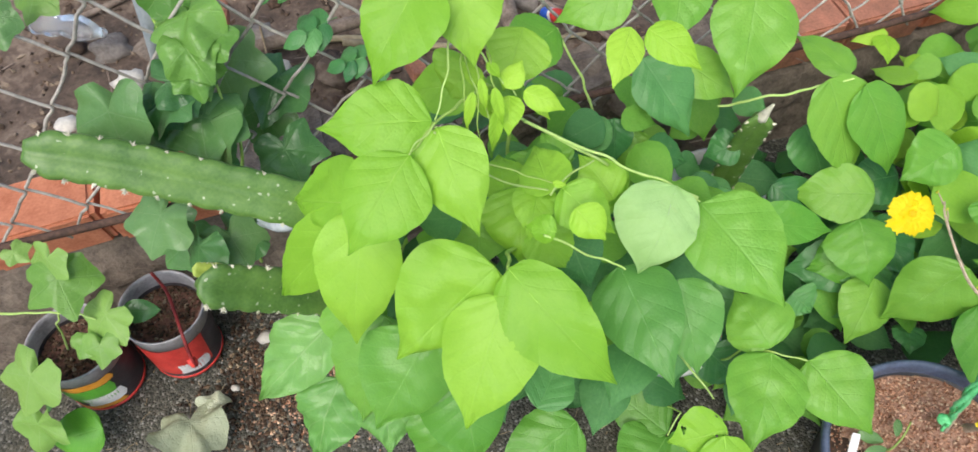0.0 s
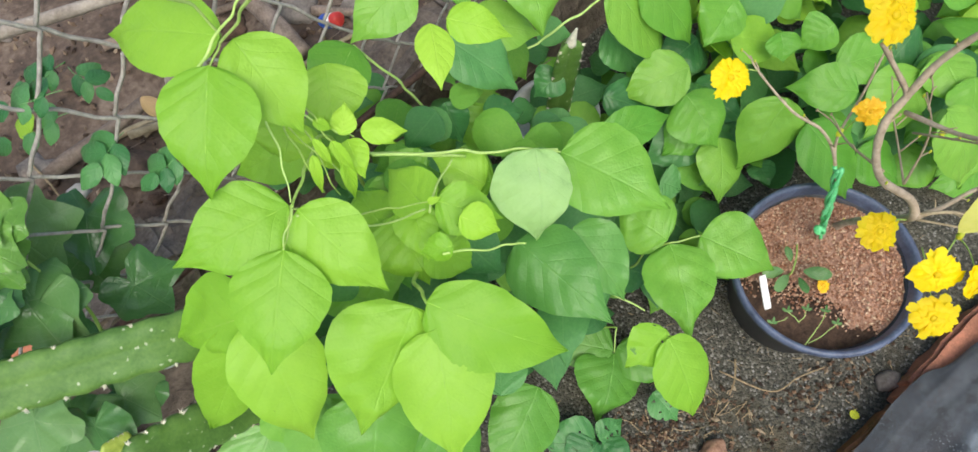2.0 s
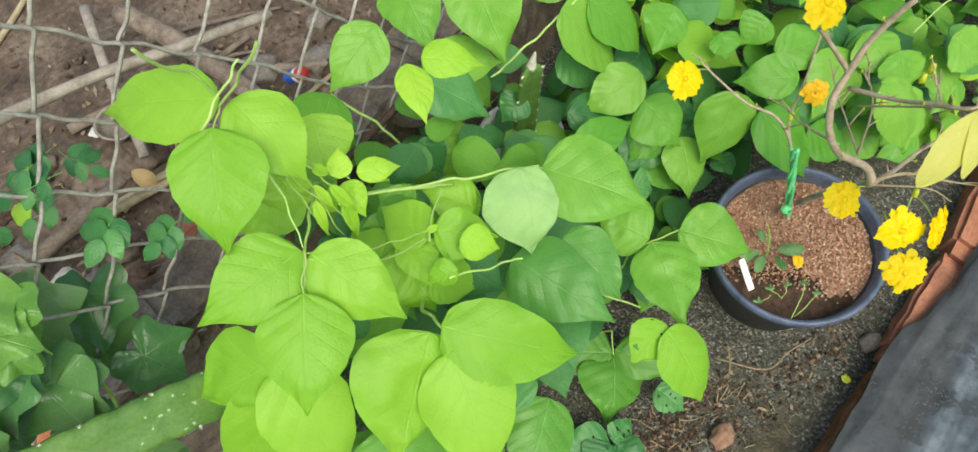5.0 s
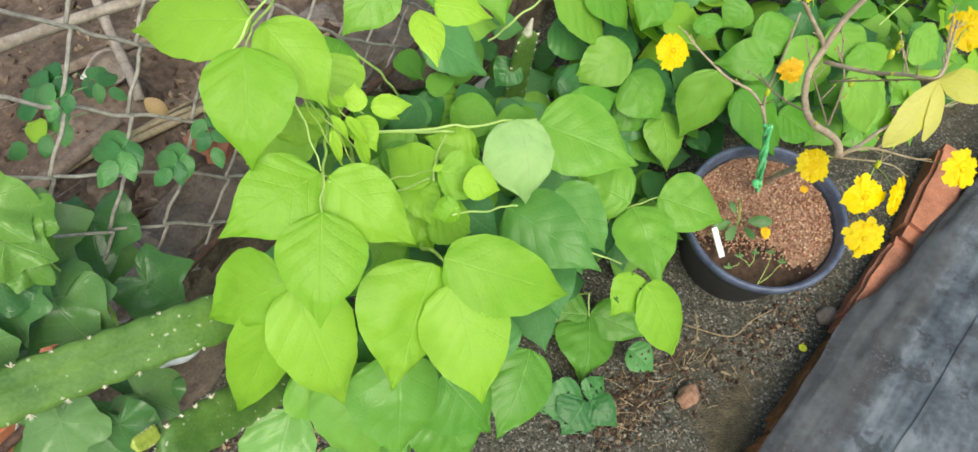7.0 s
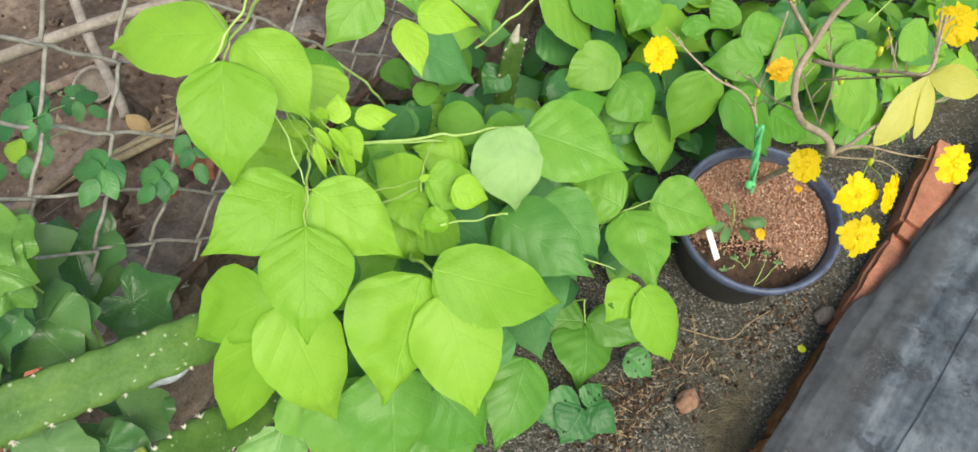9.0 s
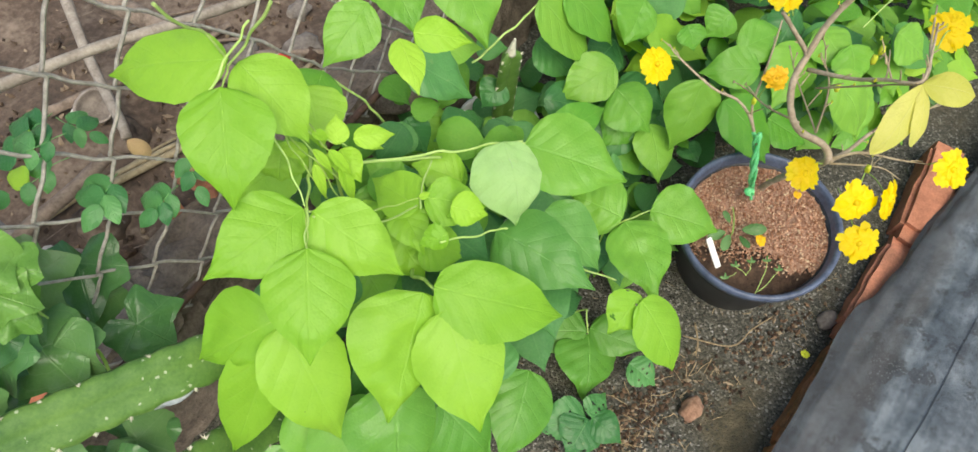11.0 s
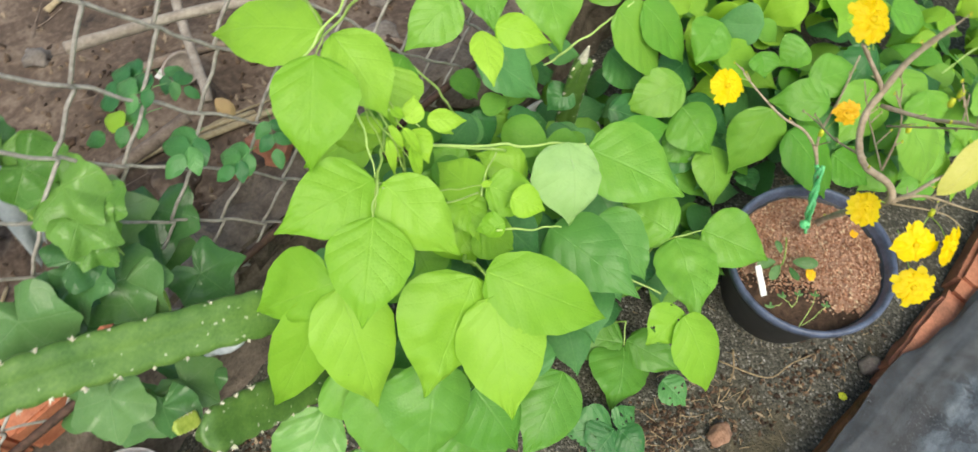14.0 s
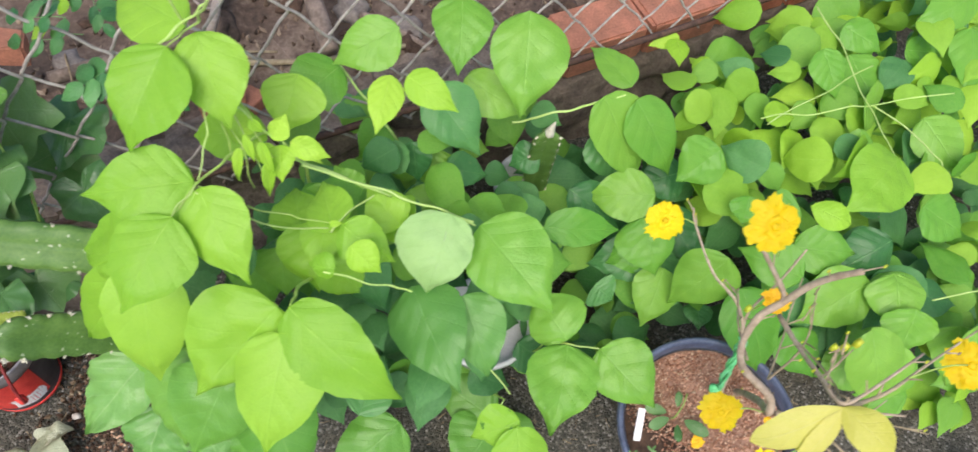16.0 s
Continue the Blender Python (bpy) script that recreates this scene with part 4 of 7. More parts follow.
def bud(at, size=0.009):
    ob = part("bud", rock_mesh("bud", (size * 0.6, size * 0.6, size), BUD, 3, sub=1), shrub)
    ob.location = Vector(at) - shrub.location


def shrub_leaf(base, tip, width, age="yellow", roll=0.0):
    base, tip = Vector(base), Vector(tip)
    ob = part("leaf", blade_mesh((tip - base).length, width, LEAF[age], rng.randrange(10 ** 6), (0.85, 0.75), 0.08, 0.1, 0.03), shrub, "yellowing oval leaf")
    ob.matrix_local = Matrix.Translation(-shrub.location) @ blade_frame(base, tip, roll)


flower((0.565, 0.451, 0.503), 0.0318, (-0.1, -0.55, 0.85), PETAL, (0.618, 0.447, 0.490))
flower((0.564, 0.159, 0.526), 0.0286, (-0.1, -0.55, 0.85), PETAL, (0.651, 0.159, 0.470))
flower((0.703, 0.309, 0.500), 0.0215, (-0.6, -0.5, 0.5), PETAL_ORANGE, (0.698, 0.319, 0.420))
flower((0.605, 0.082, 0.500), 0.0312, (-0.45, -0.55, 0.6), PETAL, (0.695, 0.109, 0.470))
flower((0.646, 0.052, 0.500), 0.0300, (0.15, -0.75, 0.45), PETAL, (0.693, 0.108, 0.470))
flower((0.623, 0.038, 0.414), 0.0318, (-0.4, -0.45, 0.75), PETAL, (0.695, 0.122, 0.400))
flower((0.782, 0.024, 0.490), 0.0300, (-0.3, -0.5, 0.75), PETAL, (0.782, 0.054, 0.470))
flower((0.842, 0.166, 0.633), 0.0342, (-0.3, -0.4, 0.8), PETAL, (0.705, 0.148, 0.700))
flower((0.577, 0.316, 0.752), 0.0335, (-0.1, -0.55, 0.85), PETAL, (0.602, 0.301, 0.700))
flower((0.652, 0.160, 0.210), 0.0144, (0.2, -0.4, 0.85), PETAL_ORANGE)
flower((0.789, 0.180, 0.210), 0.0094, (0, 0, 1), PETAL_ORANGE)
bud((0.670, 0.106, 0.500))
bud((0.671, 0.196, 0.660))
bud((0.683, 0.316, 0.450))
bud((0.765, 0.233, 0.500))
bud((0.682, 0.197, 0.670))
shrub_leaf((0.599, 0.121, 0.730), (0.518, 0.102, 0.677), 0.040, "yellow")
shrub_leaf((0.599, 0.121, 0.730), (0.558, 0.077, 0.686), 0.024, "yellow")
shrub_leaf((0.599, 0.121, 0.730), (0.635, 0.071, 0.730), 0.042, "yellow")
shrub_leaf((0.737, 0.411, 0.600), (0.786, 0.378, 0.600), 0.040, "lime")

# green plastic tie round the thin branch
plant_tie = thing("plant_tie", (0.696, 0.229, 0.220), "bright green plastic strip tied round a thin branch", "plant tie")
for k in range(3):
    pts = [Vector((0.700, 0.288, 0.370)) + (Vector((0.696, 0.229, 0.220)) - Vector((0.700, 0.288, 0.370))) * f + Vector((0.006 * math.sin(f * 9 + k * 2), 0.006 * math.cos(f * 8 + k * 2), 0.003 * k)) for f in np.linspace(0.0, 1.0 - 0.12 * k, 9)]
    part("strip", held(plant_tie, tube("strip", pts, 0.0045 - 0.0008 * k, 0.0030, TIE, 5, 3, 0.35)), plant_tie)
knot = part("knot", rock_mesh("knot", (0.009, 0.009, 0.008), TIE, 5), plant_tie)
knot.location = Vector((0.688, 0.239, 0.250)) - plant_tie.location

# ---- paint cans used as pots ----
def paint_can(at_rim, up, r, h, label, stripes, turn):
    up = Vector(up).normalized()
    base = Vector(at_rim) - up * h
    can = thing("paint_can", base, label, "paint can", "paint cans used as pots")
    can.matrix_world = Matrix.Translation(base) @ UP.rotation_difference(up).to_matrix().to_4x4() @ Matrix.Rotation(turn, 4, "Z")
    part("body", lathe("body", [(0, 0), (r * 0.90, 0), (r * 0.915, 0.004), (r * 0.962, h - 0.04), (r * 0.962, h - 0.03), (r * 0.955, h - 0.028), (r * 0.94, h - 0.05), (r * 0.88, 0.01), (0, 0.01)], CAN_DARK, 48, 0.006), can)
    part("rim", lathe("rim", [(r * 0.945, h - 0.045), (r * 0.968, h - 0.045), (r * 0.985, h - 0.010), (r * 1.01, h - 0.004), (r * 1.005, h), (r * 0.965, h - 0.001), (r * 0.95, h - 0.010), (r * 0.945, h - 0.045)], CAN_GREY, 48, 0.006), can, "bare grey metal rim")
    part("bottom_seam", lathe("bottom_seam", [(r * 0.90, 0.0), (r * 0.935, 0.0), (r * 0.94, 0.006), (r * 0.925, 0.010), (r * 0.905, 0.008)], RED, 48), can, "red bottom seam")
    for z0, z1, a0, a1, mat, what in stripes:
        verts, faces = [], []
        n = 28
        for j in range(4):
            z = z0 + (z1 - z0) * j / 3
            rad = r * (0.915 + 0.055 * z / (h - 0.03)) + 0.0012
            for i in range(n + 1):
                a = a0 + (a1 - a0) * i / n + 0.05 * math.sin(z * 160) * (i in (0, n))
                verts.append((rad * (1 + 0.006 * math.sin(3 * a + z * 9)) * math.cos(a), rad * (1 + 0.006 * math.sin(3 * a + z * 9)) * math.sin(a), z + 0.0015 * math.sin(a * 9) * (j in (0, 3))))
        for j in range(3):
            faces += [(j * (n + 1) + i, j * (n + 1) + i + 1, (j + 1) * (n + 1) + i + 1, (j + 1) * (n + 1) + i) for i in range(n)]
        part("label_band", mesh_of("label_band", verts, faces, mat), can, what)
    earth = lathe("can_soil", [(r * 0.93, h - 0.052), (r * 0.7, h - 0.048), (r * 0.35, h - 0.055), (0.0005, h - 0.05)], CAN_EARTH, 32, 0.02)
    for v in earth.vertices:
        v.co.z += 0.006 * noise.noise(v.co * 40)
    soil = new("can_soil", earth)
    soil.matrix_world = can.matrix_world
    tagged(soil, "crumbly reddish-brown earth filling a paint can", "soil", kind="stuff")
    rr, spots = random.Random(round(r * 1e5)), []
    for _ in range(420):
        a, q = rr.uniform(0, 6.283), r * 0.9 * math.sqrt(rr.random())
        spots.append((q * math.cos(a), q * math.sin(a), h - 0.052 + rr.uniform(0, 0.005)))
    crumbs = new("soil_crumbs", grains("soil_crumbs", spots, [rr.uniform(0.0015, 0.0048) for _ in spots], MULCH, 3, 1.5))
    crumbs.matrix_world = can.matrix_world
    tagged(crumbs, "reddish crumbs and bark bits on the can's earth", "crumbs", kind="stuff")
    return can


paint_can((-0.577, 0.450, 0.184), (0.13, 0.035, 1), 0.0705, 0.195, "old red-labelled paint can used as a plant pot", [
    (0.030, 0.150, 3.3, 5.9, RED, "faded red label band"), (0.028, 0.070, 4.9, 5.75, WHITE, "torn white label patch")], 0.0)
paint_can((-0.725, 0.390, 0.170), (0.12, 0.03, 1), 0.072, 0.185, "old green and orange labelled paint can used as a plant pot", [
    (0.118, 0.142, 3.2, 5.7, ORANGE, "orange label band"), (0.052, 0.116, 3.2, 5.6, GREEN, "green label band"), (0.030, 0.072, 4.7, 5.7, WHITE, "torn white label patch"), (0.014, 0.030, 3.2, 5.6, ORANGE, "orange lower band")], 0.0)
handle = new("can_handle", tube("can_handle", [(-0.605, 0.511, 0.190), (-0.560, 0.466, 0.205), (-0.523, 0.399, 0.200), (-0.514, 0.367, 0.165), (-0.510, 0.356, 0.140)], 0.0030, 0.0028, HANDLE_RED, 8, 6))
tagged(handle, "red plastic-coated wire handle hanging over the paint can", "handle")

grip = new("handle_grip", rock_mesh("handle_grip", (0.0085, 0.0085, 0.013), RED, 2, sub=2))
grip.location = (-0.516, 0.362, 0.142)
tagged(grip, "red plastic end of the wire handle", "handle grip")

# ---- bean plants ----
bean = thing("bean_plant", (0.10, 0.42, 0.0), "bushy bean plant with large bright green heart-shaped leaves", "bean plant", "bean plants")
leaf(bean, (-0.044, 0.570, 0.820), (-0.144, 0.670, 0.780), 0.081, "young")
leaf(bean, (-0.065, 0.551, 0.810), (-0.120, 0.470, 0.742), 0.093, "young", shoulder=0.55)
leaf(bean, (-0.035, 0.570, 0.810), (-0.016, 0.495, 0.740), 0.080, "young")
leaf(bean, (-0.061, 0.446, 0.705), (-0.180, 0.440, 0.700), 0.092, "young")
leaf(bean, (-0.055, 0.437, 0.705), (-0.012, 0.344, 0.645), 0.082, "young")
leaf(bean, (-0.083, 0.405, 0.700), (-0.146, 0.318, 0.650), 0.097, "young", shoulder=0.62)
leaf(bean, (0.008, 0.336, 0.574), (-0.108, 0.258, 0.486), 0.128, "young", roll=-0.22, fold=0.06, arch=0.05, shoulder=0.40, lop=0.26, crumple=0.075)
leaf(bean, (0.018, 0.304, 0.564), (-0.026, 0.180, 0.468), 0.117, "young", shoulder=0.46, arch=0.06, fold=0.02, lop=0.0)
leaf(bean, (0.022, 0.333, 0.578), (0.146, 0.224, 0.498), 0.102, "young", shoulder=0.42, fold=0.16, arch=0.09)
leaf(bean, (-0.149, 0.403, 0.604), (-0.246, 0.442, 0.548), 0.092, "young", shoulder=0.34, lop=0.26)
leaf(bean, (-0.162, 0.396, 0.585), (-0.290, 0.368, 0.415), 0.084, "young", shoulder=0.34, lop=0.05)
leaf(bean, (-0.147, 0.395, 0.600), (-0.170, 0.286, 0.458), 0.104, "young", shoulder=0.42)
leaf(bean, (-0.078, 0.299, 0.450), (-0.149, 0.203, 0.360), 0.132, "mid")
leaf(bean, (-0.143, 0.336, 0.420), (-0.182, 0.227, 0.300), 0.133, "mid")
leaf(bean, (-0.235, 0.360, 0.330), (-0.353, 0.269, 0.250), 0.106, "glossy")
leaf(bean, (-0.037, 0.260, 0.380), (-0.016, 0.165, 0.300), 0.120, "mid")
leaf(bean, (-0.228, 0.297, 0.270), (-0.264, 0.191, 0.200), 0.110, "glossy")
leaf(bean, (-0.152, 0.314, 0.280), (-0.151, 0.196, 0.220), 0.114, "glossy")
leaf(bean, (0.101, 0.400, 0.600), (0.136, 0.370, 0.580), 0.045, "lime")
leaf(bean, (0.089, 0.442, 0.580), (0.153, 0.396, 0.550), 0.066, "young")
leaf(bean, (0.077, 0.440, 0.570), (0.060, 0.527, 0.550), 0.068, "young")
leaf(bean, (0.080, 0.379, 0.580), (0.045, 0.393, 0.570), 0.035, "young")
leaf(bean, (0.020, 0.513, 0.680), (0.037, 0.535, 0.700), 0.028, "lime")
leaf(bean, (0.040, 0.508, 0.680), (0.085, 0.491, 0.670), 0.029, "lime")
leaf(bean, (0.024, 0.519, 0.660), (0.023, 0.478, 0.640), 0.037, "lime")
leaf(bean, (0.046, 0.476, 0.530), (0.042, 0.394, 0.470), 0.101, "young")
leaf(bean, (0.044, 0.631, 0.660), (0.019, 0.567, 0.620), 0.085, "young")
leaf(bean, (-0.016, 0.572, 0.620), (-0.109, 0.594, 0.580), 0.077, "young")
leaf(bean, (-0.012, 0.473, 0.460), (-0.014, 0.416, 0.410), 0.089, "mature")
leaf(bean, (0.094, 0.692, 0.600), (0.014, 0.627, 0.580), 0.083, "mature")
leaf(bean, (0.183, 0.687, 0.680), (0.090, 0.665, 0.640), 0.075, "mature")
leaf(bean, (0.168, 0.590, 0.700), (0.145, 0.519, 0.680), 0.045, "lime")
leaf(bean, (0.188, 0.587, 0.700), (0.248, 0.544, 0.680), 0.047, "lime")
leaf(bean, (0.222, 0.684, 0.550), (0.298, 0.610, 0.470), 0.094, "deep")
leaf(bean, (0.391, 0.787, 0.600), (0.369, 0.656, 0.510), 0.128, "mature")
leaf(bean, (0.287, 0.821, 0.600), (0.272, 0.714, 0.550), 0.097, "mature")
leaf(bean, (0.287, 0.740, 0.500), (0.386, 0.691, 0.460), 0.079, "mature")
leaf(bean, (0.517, 0.690, 0.500), (0.604, 0.616, 0.335), 0.108, "mature")
leaf(bean, (0.576, 0.687, 0.490), (0.660, 0.613, 0.360), 0.093, "mature")
leaf(bean, (0.607, 0.771, 0.420), (0.555, 0.883, 0.400), 0.063, "mature")
leaf(bean, (0.238, 0.458, 0.560), (0.198, 0.378, 0.480), 0.108, "pale", shoulder=0.36, lop=0.20, arch=0.20, fold=0.10, crumple=0.07)
leaf(bean, (0.281, 0.458, 0.515), (0.369, 0.329, 0.490), 0.128, "mature", shoulder=0.42)
leaf(bean, (0.176, 0.392, 0.462), (0.229, 0.240, 0.446), 0.116, "sage", shoulder=0.40, fold=0.05)
leaf(bean, (0.249, 0.370, 0.470), (0.279, 0.265, 0.400), 0.092, "sage", shoulder=0.46, fold=0.16)
leaf(bean, (0.433, 0.337, 0.290), (0.391, 0.424, 0.300), 0.107, "mature")
leaf(bean, (0.434, 0.331, 0.285), (0.392, 0.197, 0.240), 0.130, "mature")
leaf(bean, (0.489, 0.320, 0.280), (0.571, 0.220, 0.250), 0.113, "mature")
leaf(bean, (0.326, 0.205, 0.340), (0.254, 0.193, 0.310), 0.077, "young", holes=7)
leaf(bean, (0.321, 0.196, 0.340), (0.324, 0.089, 0.230), 0.092, "young")
leaf(bean, (0.317, 0.259, 0.060), (0.209, 0.350, 0.060), 0.104, "mid")
leaf(bean, (0.326, 0.261, 0.060), (0.384, 0.161, 0.050), 0.086, "mid")
leaf(bean, (0.317, 0.255, 0.050), (0.234, 0.168, 0.020), 0.139, "mid")
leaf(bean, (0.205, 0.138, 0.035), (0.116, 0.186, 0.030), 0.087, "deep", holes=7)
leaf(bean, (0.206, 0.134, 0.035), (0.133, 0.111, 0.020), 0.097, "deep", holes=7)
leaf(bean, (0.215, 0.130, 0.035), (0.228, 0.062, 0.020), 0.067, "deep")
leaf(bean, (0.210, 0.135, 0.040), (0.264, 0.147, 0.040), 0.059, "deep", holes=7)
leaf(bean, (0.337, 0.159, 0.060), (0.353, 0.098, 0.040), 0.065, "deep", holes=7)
leaf(bean, (0.074, 0.255, 0.250), (0.120, 0.349, 0.250), 0.078, "deep")
leaf(bean, (0.076, 0.547, 0.500), (0.032, 0.488, 0.460), 0.084, "mature")
leaf(bean, (0.101, 0.525, 0.500), (0.075, 0.570, 0.520), 0.061, "mature")
leaf(bean, (0.166, 0.462, 0.520), (0.122, 0.518, 0.540), 0.066, "young")
leaf(bean, (0.143, 0.398, 0.580), (0.099, 0.404, 0.570), 0.039, "young")
leaf(bean, (0.065, 0.471, 0.550), (0.052, 0.400, 0.530), 0.056, "young")
leaf(bean, (-0.198, 0.380, 0.400), (-0.175, 0.308, 0.340), 0.098, "mature")
leaf(bean, (-0.021, 0.590, 0.640), (-0.053, 0.565, 0.600), 0.088, "young")
leaf(bean, (-0.050, 0.474, 0.450), (-0.040, 0.417, 0.380), 0.102, "mature")
leaf(bean, (0.139, 0.247, 0.200), (0.012, 0.166, 0.150), 0.119, "mid")
leaf(bean, (-0.052, 0.256, 0.280), (-0.060, 0.160, 0.200), 0.129, "mid")
leaf(bean, (0.001, 0.521, 0.660), (0.027, 0.503, 0.640), 0.017, "lime")
leaf(bean, (-0.009, 0.540, 0.660), (-0.034, 0.574, 0.660), 0.020, "lime")
leaf(bean, (-0.008, 0.531, 0.650), (0.003, 0.514, 0.620), 0.020, "lime")
leaf(bean, (0.048, 0.518, 0.660), (0.072, 0.501, 0.640), 0.014, "lime")
leaf(bean, (0.182, 0.469, 0.500), (0.136, 0.517, 0.480), 0.075, "young")
leaf(bean, (0.023, 0.477, 0.500), (0.014, 0.547, 0.500), 0.081, "young")
leaf(bean, (0.062, 0.423, 0.520), (0.107, 0.381, 0.480), 0.070, "young")
for k, pts in enumerate((
        [(-0.041, 0.545, 0.790), (-0.030, 0.525, 0.740), (-0.013, 0.498, 0.690), (-0.010, 0.470, 0.640)],
        [(-0.036, 0.550, 0.780), (-0.044, 0.500, 0.725), (-0.052, 0.470, 0.710), (-0.058, 0.449, 0.702)],
        [(-0.030, 0.545, 0.770), (-0.005, 0.528, 0.735), (0.010, 0.505, 0.680), (0.018, 0.500, 0.640)],
        [(-0.026, 0.540, 0.750), (-0.012, 0.515, 0.700), (0.004, 0.480, 0.640)],
        [(-0.034, 0.538, 0.745), (-0.028, 0.505, 0.700), (-0.024, 0.475, 0.650)],
        [(-0.020, 0.536, 0.730), (0.012, 0.520, 0.690), (0.032, 0.515, 0.665)],
        [(-0.059, 0.446, 0.703), (-0.070, 0.425, 0.702), (-0.083, 0.406, 0.701)],
        [(-0.058, 0.442, 0.700), (-0.035, 0.437, 0.680), (-0.018, 0.436, 0.665)],
        [(-0.018, 0.446, 0.640), (0.030, 0.440, 0.620), (0.076, 0.434, 0.602)])):
    stalk(bean, pts, 0.0013, 0.0008, material=VINE if k % 2 else STALK)
for base, tip, width in (((-0.010, 0.510, 0.700), (-0.004, 0.490, 0.672), 0.010), ((-0.018, 0.498, 0.690), (-0.026, 0.474, 0.655), 0.012), ((0.006, 0.505, 0.690), (0.016, 0.482, 0.655), 0.013), ((-0.002, 0.520, 0.715), (0.012, 0.512, 0.700), 0.012), ((0.012, 0.500, 0.660), (0.004, 0.470, 0.620), 0.016), ((0.076, 0.434, 0.602), (0.092, 0.433, 0.600), 0.008)):
    leaf(bean, base, tip, width, "lime", fold=0.5)
bean_back = thing("bean_plant", (0.75, 0.62, 0.0), "sprawling bean vine with dense mid-green leaves behind the pots", "bean plant", "bean plants")
leaf(bean_back, (0.478, 0.609, 0.330), (0.571, 0.551, 0.270), 0.083, "deep")
leaf(bean_back, (0.637, 0.504, 0.250), (0.519, 0.504, 0.220), 0.095, "deep")
leaf(bean_back, (0.722, 0.433, 0.370), (0.647, 0.404, 0.245), 0.112, "mature")
leaf(bean_back, (0.707, 0.468, 0.200), (0.598, 0.424, 0.200), 0.080, "deep")
leaf(bean_back, (0.676, 0.590, 0.250), (0.734, 0.494, 0.220), 0.101, "deep")
leaf(bean_back, (0.740, 0.425, 0.160), (0.729, 0.373, 0.160), 0.060, "deep")
leaf(bean_back, (0.747, 0.390, 0.330), (0.796, 0.260, 0.220), 0.114, "mature")
leaf(bean_back, (0.860, 0.396, 0.340), (0.769, 0.465, 0.330), 0.084, "mature")
leaf(bean_back, (0.922, 0.284, 0.380), (0.963, 0.182, 0.250), 0.103, "mature")
leaf(bean_back, (0.829, 0.898, 0.300), (0.966, 0.912, 0.280), 0.122, "mature")
leaf(bean_back, (1.016, 1.017, 0.300), (1.009, 0.933, 0.260), 0.101, "mature")
leaf(bean_back, (0.783, 0.969, 0.320), (0.717, 0.960, 0.310), 0.040, "lime")
leaf(bean_back, (0.776, 0.966, 0.320), (0.770, 0.903, 0.310), 0.051, "lime")
leaf(bean_back, (0.986, 0.814, 0.450), (1.014, 0.735, 0.400), 0.070, "mature")
leaf(bean_back, (1.061, 0.821, 0.420), (1.101, 0.728, 0.380), 0.108, "mature")
leaf(bean_back, (1.057, 0.877, 0.440), (1.131, 0.828, 0.420), 0.069, "mature")
leaf(bean_back, (1.183, 0.828, 0.420), (1.283, 0.828, 0.400), 0.060, "mature")
leaf(bean_back, (1.309, 0.843, 0.460), (1.286, 0.722, 0.400), 0.086, "mature")
leaf(bean_back, (1.312, 0.893, 0.500), (1.193, 0.856, 0.460), 0.092, "mature")
leaf(bean_back, (0.933, 0.792, 0.270), (0.833, 0.801, 0.250), 0.088, "mature")
leaf(bean_back, (0.838, 0.707, 0.300), (0.804, 0.637, 0.250), 0.078, "mature")
leaf(bean_back, (1.066, 0.582, 0.420), (0.946, 0.493, 0.400), 0.128, "young")
leaf(bean_back, (1.064, 0.459, 0.330), (0.954, 0.420, 0.280), 0.099, "deep")
leaf(bean_back, (1.024, 0.406, 0.300), (1.127, 0.307, 0.240), 0.117, "deep")
leaf(bean_back, (1.048, 0.628, 0.400), (0.980, 0.617, 0.380), 0.070, "mature")
leaf(bean_back, (1.172, 0.677, 0.400), (1.233, 0.571, 0.360), 0.096, "mature")
leaf(bean_back, (1.091, 0.492, 0.400), (1.179, 0.442, 0.360), 0.090, "mature")
leaf(bean_back, (0.409, 0.522, 0.360), (0.546, 0.515, 0.340), 0.069, "mature")
leaf(bean_back, (0.642, 0.508, 0.280), (0.549, 0.495, 0.240), 0.101, "mature")
leaf(bean_back, (0.646, 0.467, 0.260), (0.602, 0.379, 0.200), 0.095, "mature")
leaf(bean_back, (0.597, 0.536, 0.340), (0.620, 0.448, 0.280), 0.110, "mature")
leaf(bean_back, (0.624, 0.572, 0.360), (0.511, 0.597, 0.320), 0.097, "mature")
leaf(bean_back, (0.230, 0.657, 0.420), (0.223, 0.610, 0.360), 0.087, "mature")
leaf(bean_back, (0.184, 0.613, 0.360), (0.223, 0.562, 0.330), 0.077, "mature")
leaf(bean_back, (0.423, 0.672, 0.360), (0.372, 0.668, 0.330), 0.064, "deep")
leaf(bean_back, (0.193, 0.646, 0.460), (0.199, 0.606, 0.400), 0.057, "deep")
leaf(bean_back, (0.246, 0.616, 0.420), (0.320, 0.620, 0.380), 0.060, "deep")
leaf(bean_back, (0.272, 0.594, 0.400), (0.225, 0.618, 0.400), 0.054, "deep")
leaf(bean_back, (0.409, 0.435, 0.250), (0.327, 0.459, 0.220), 0.095, "deep")
leaf(bean_back, (0.361, 0.366, 0.200), (0.429, 0.325, 0.160), 0.084, "deep")
leaf(bean_back, (0.520, 0.459, 0.220), (0.554, 0.433, 0.200), 0.075, "deep")
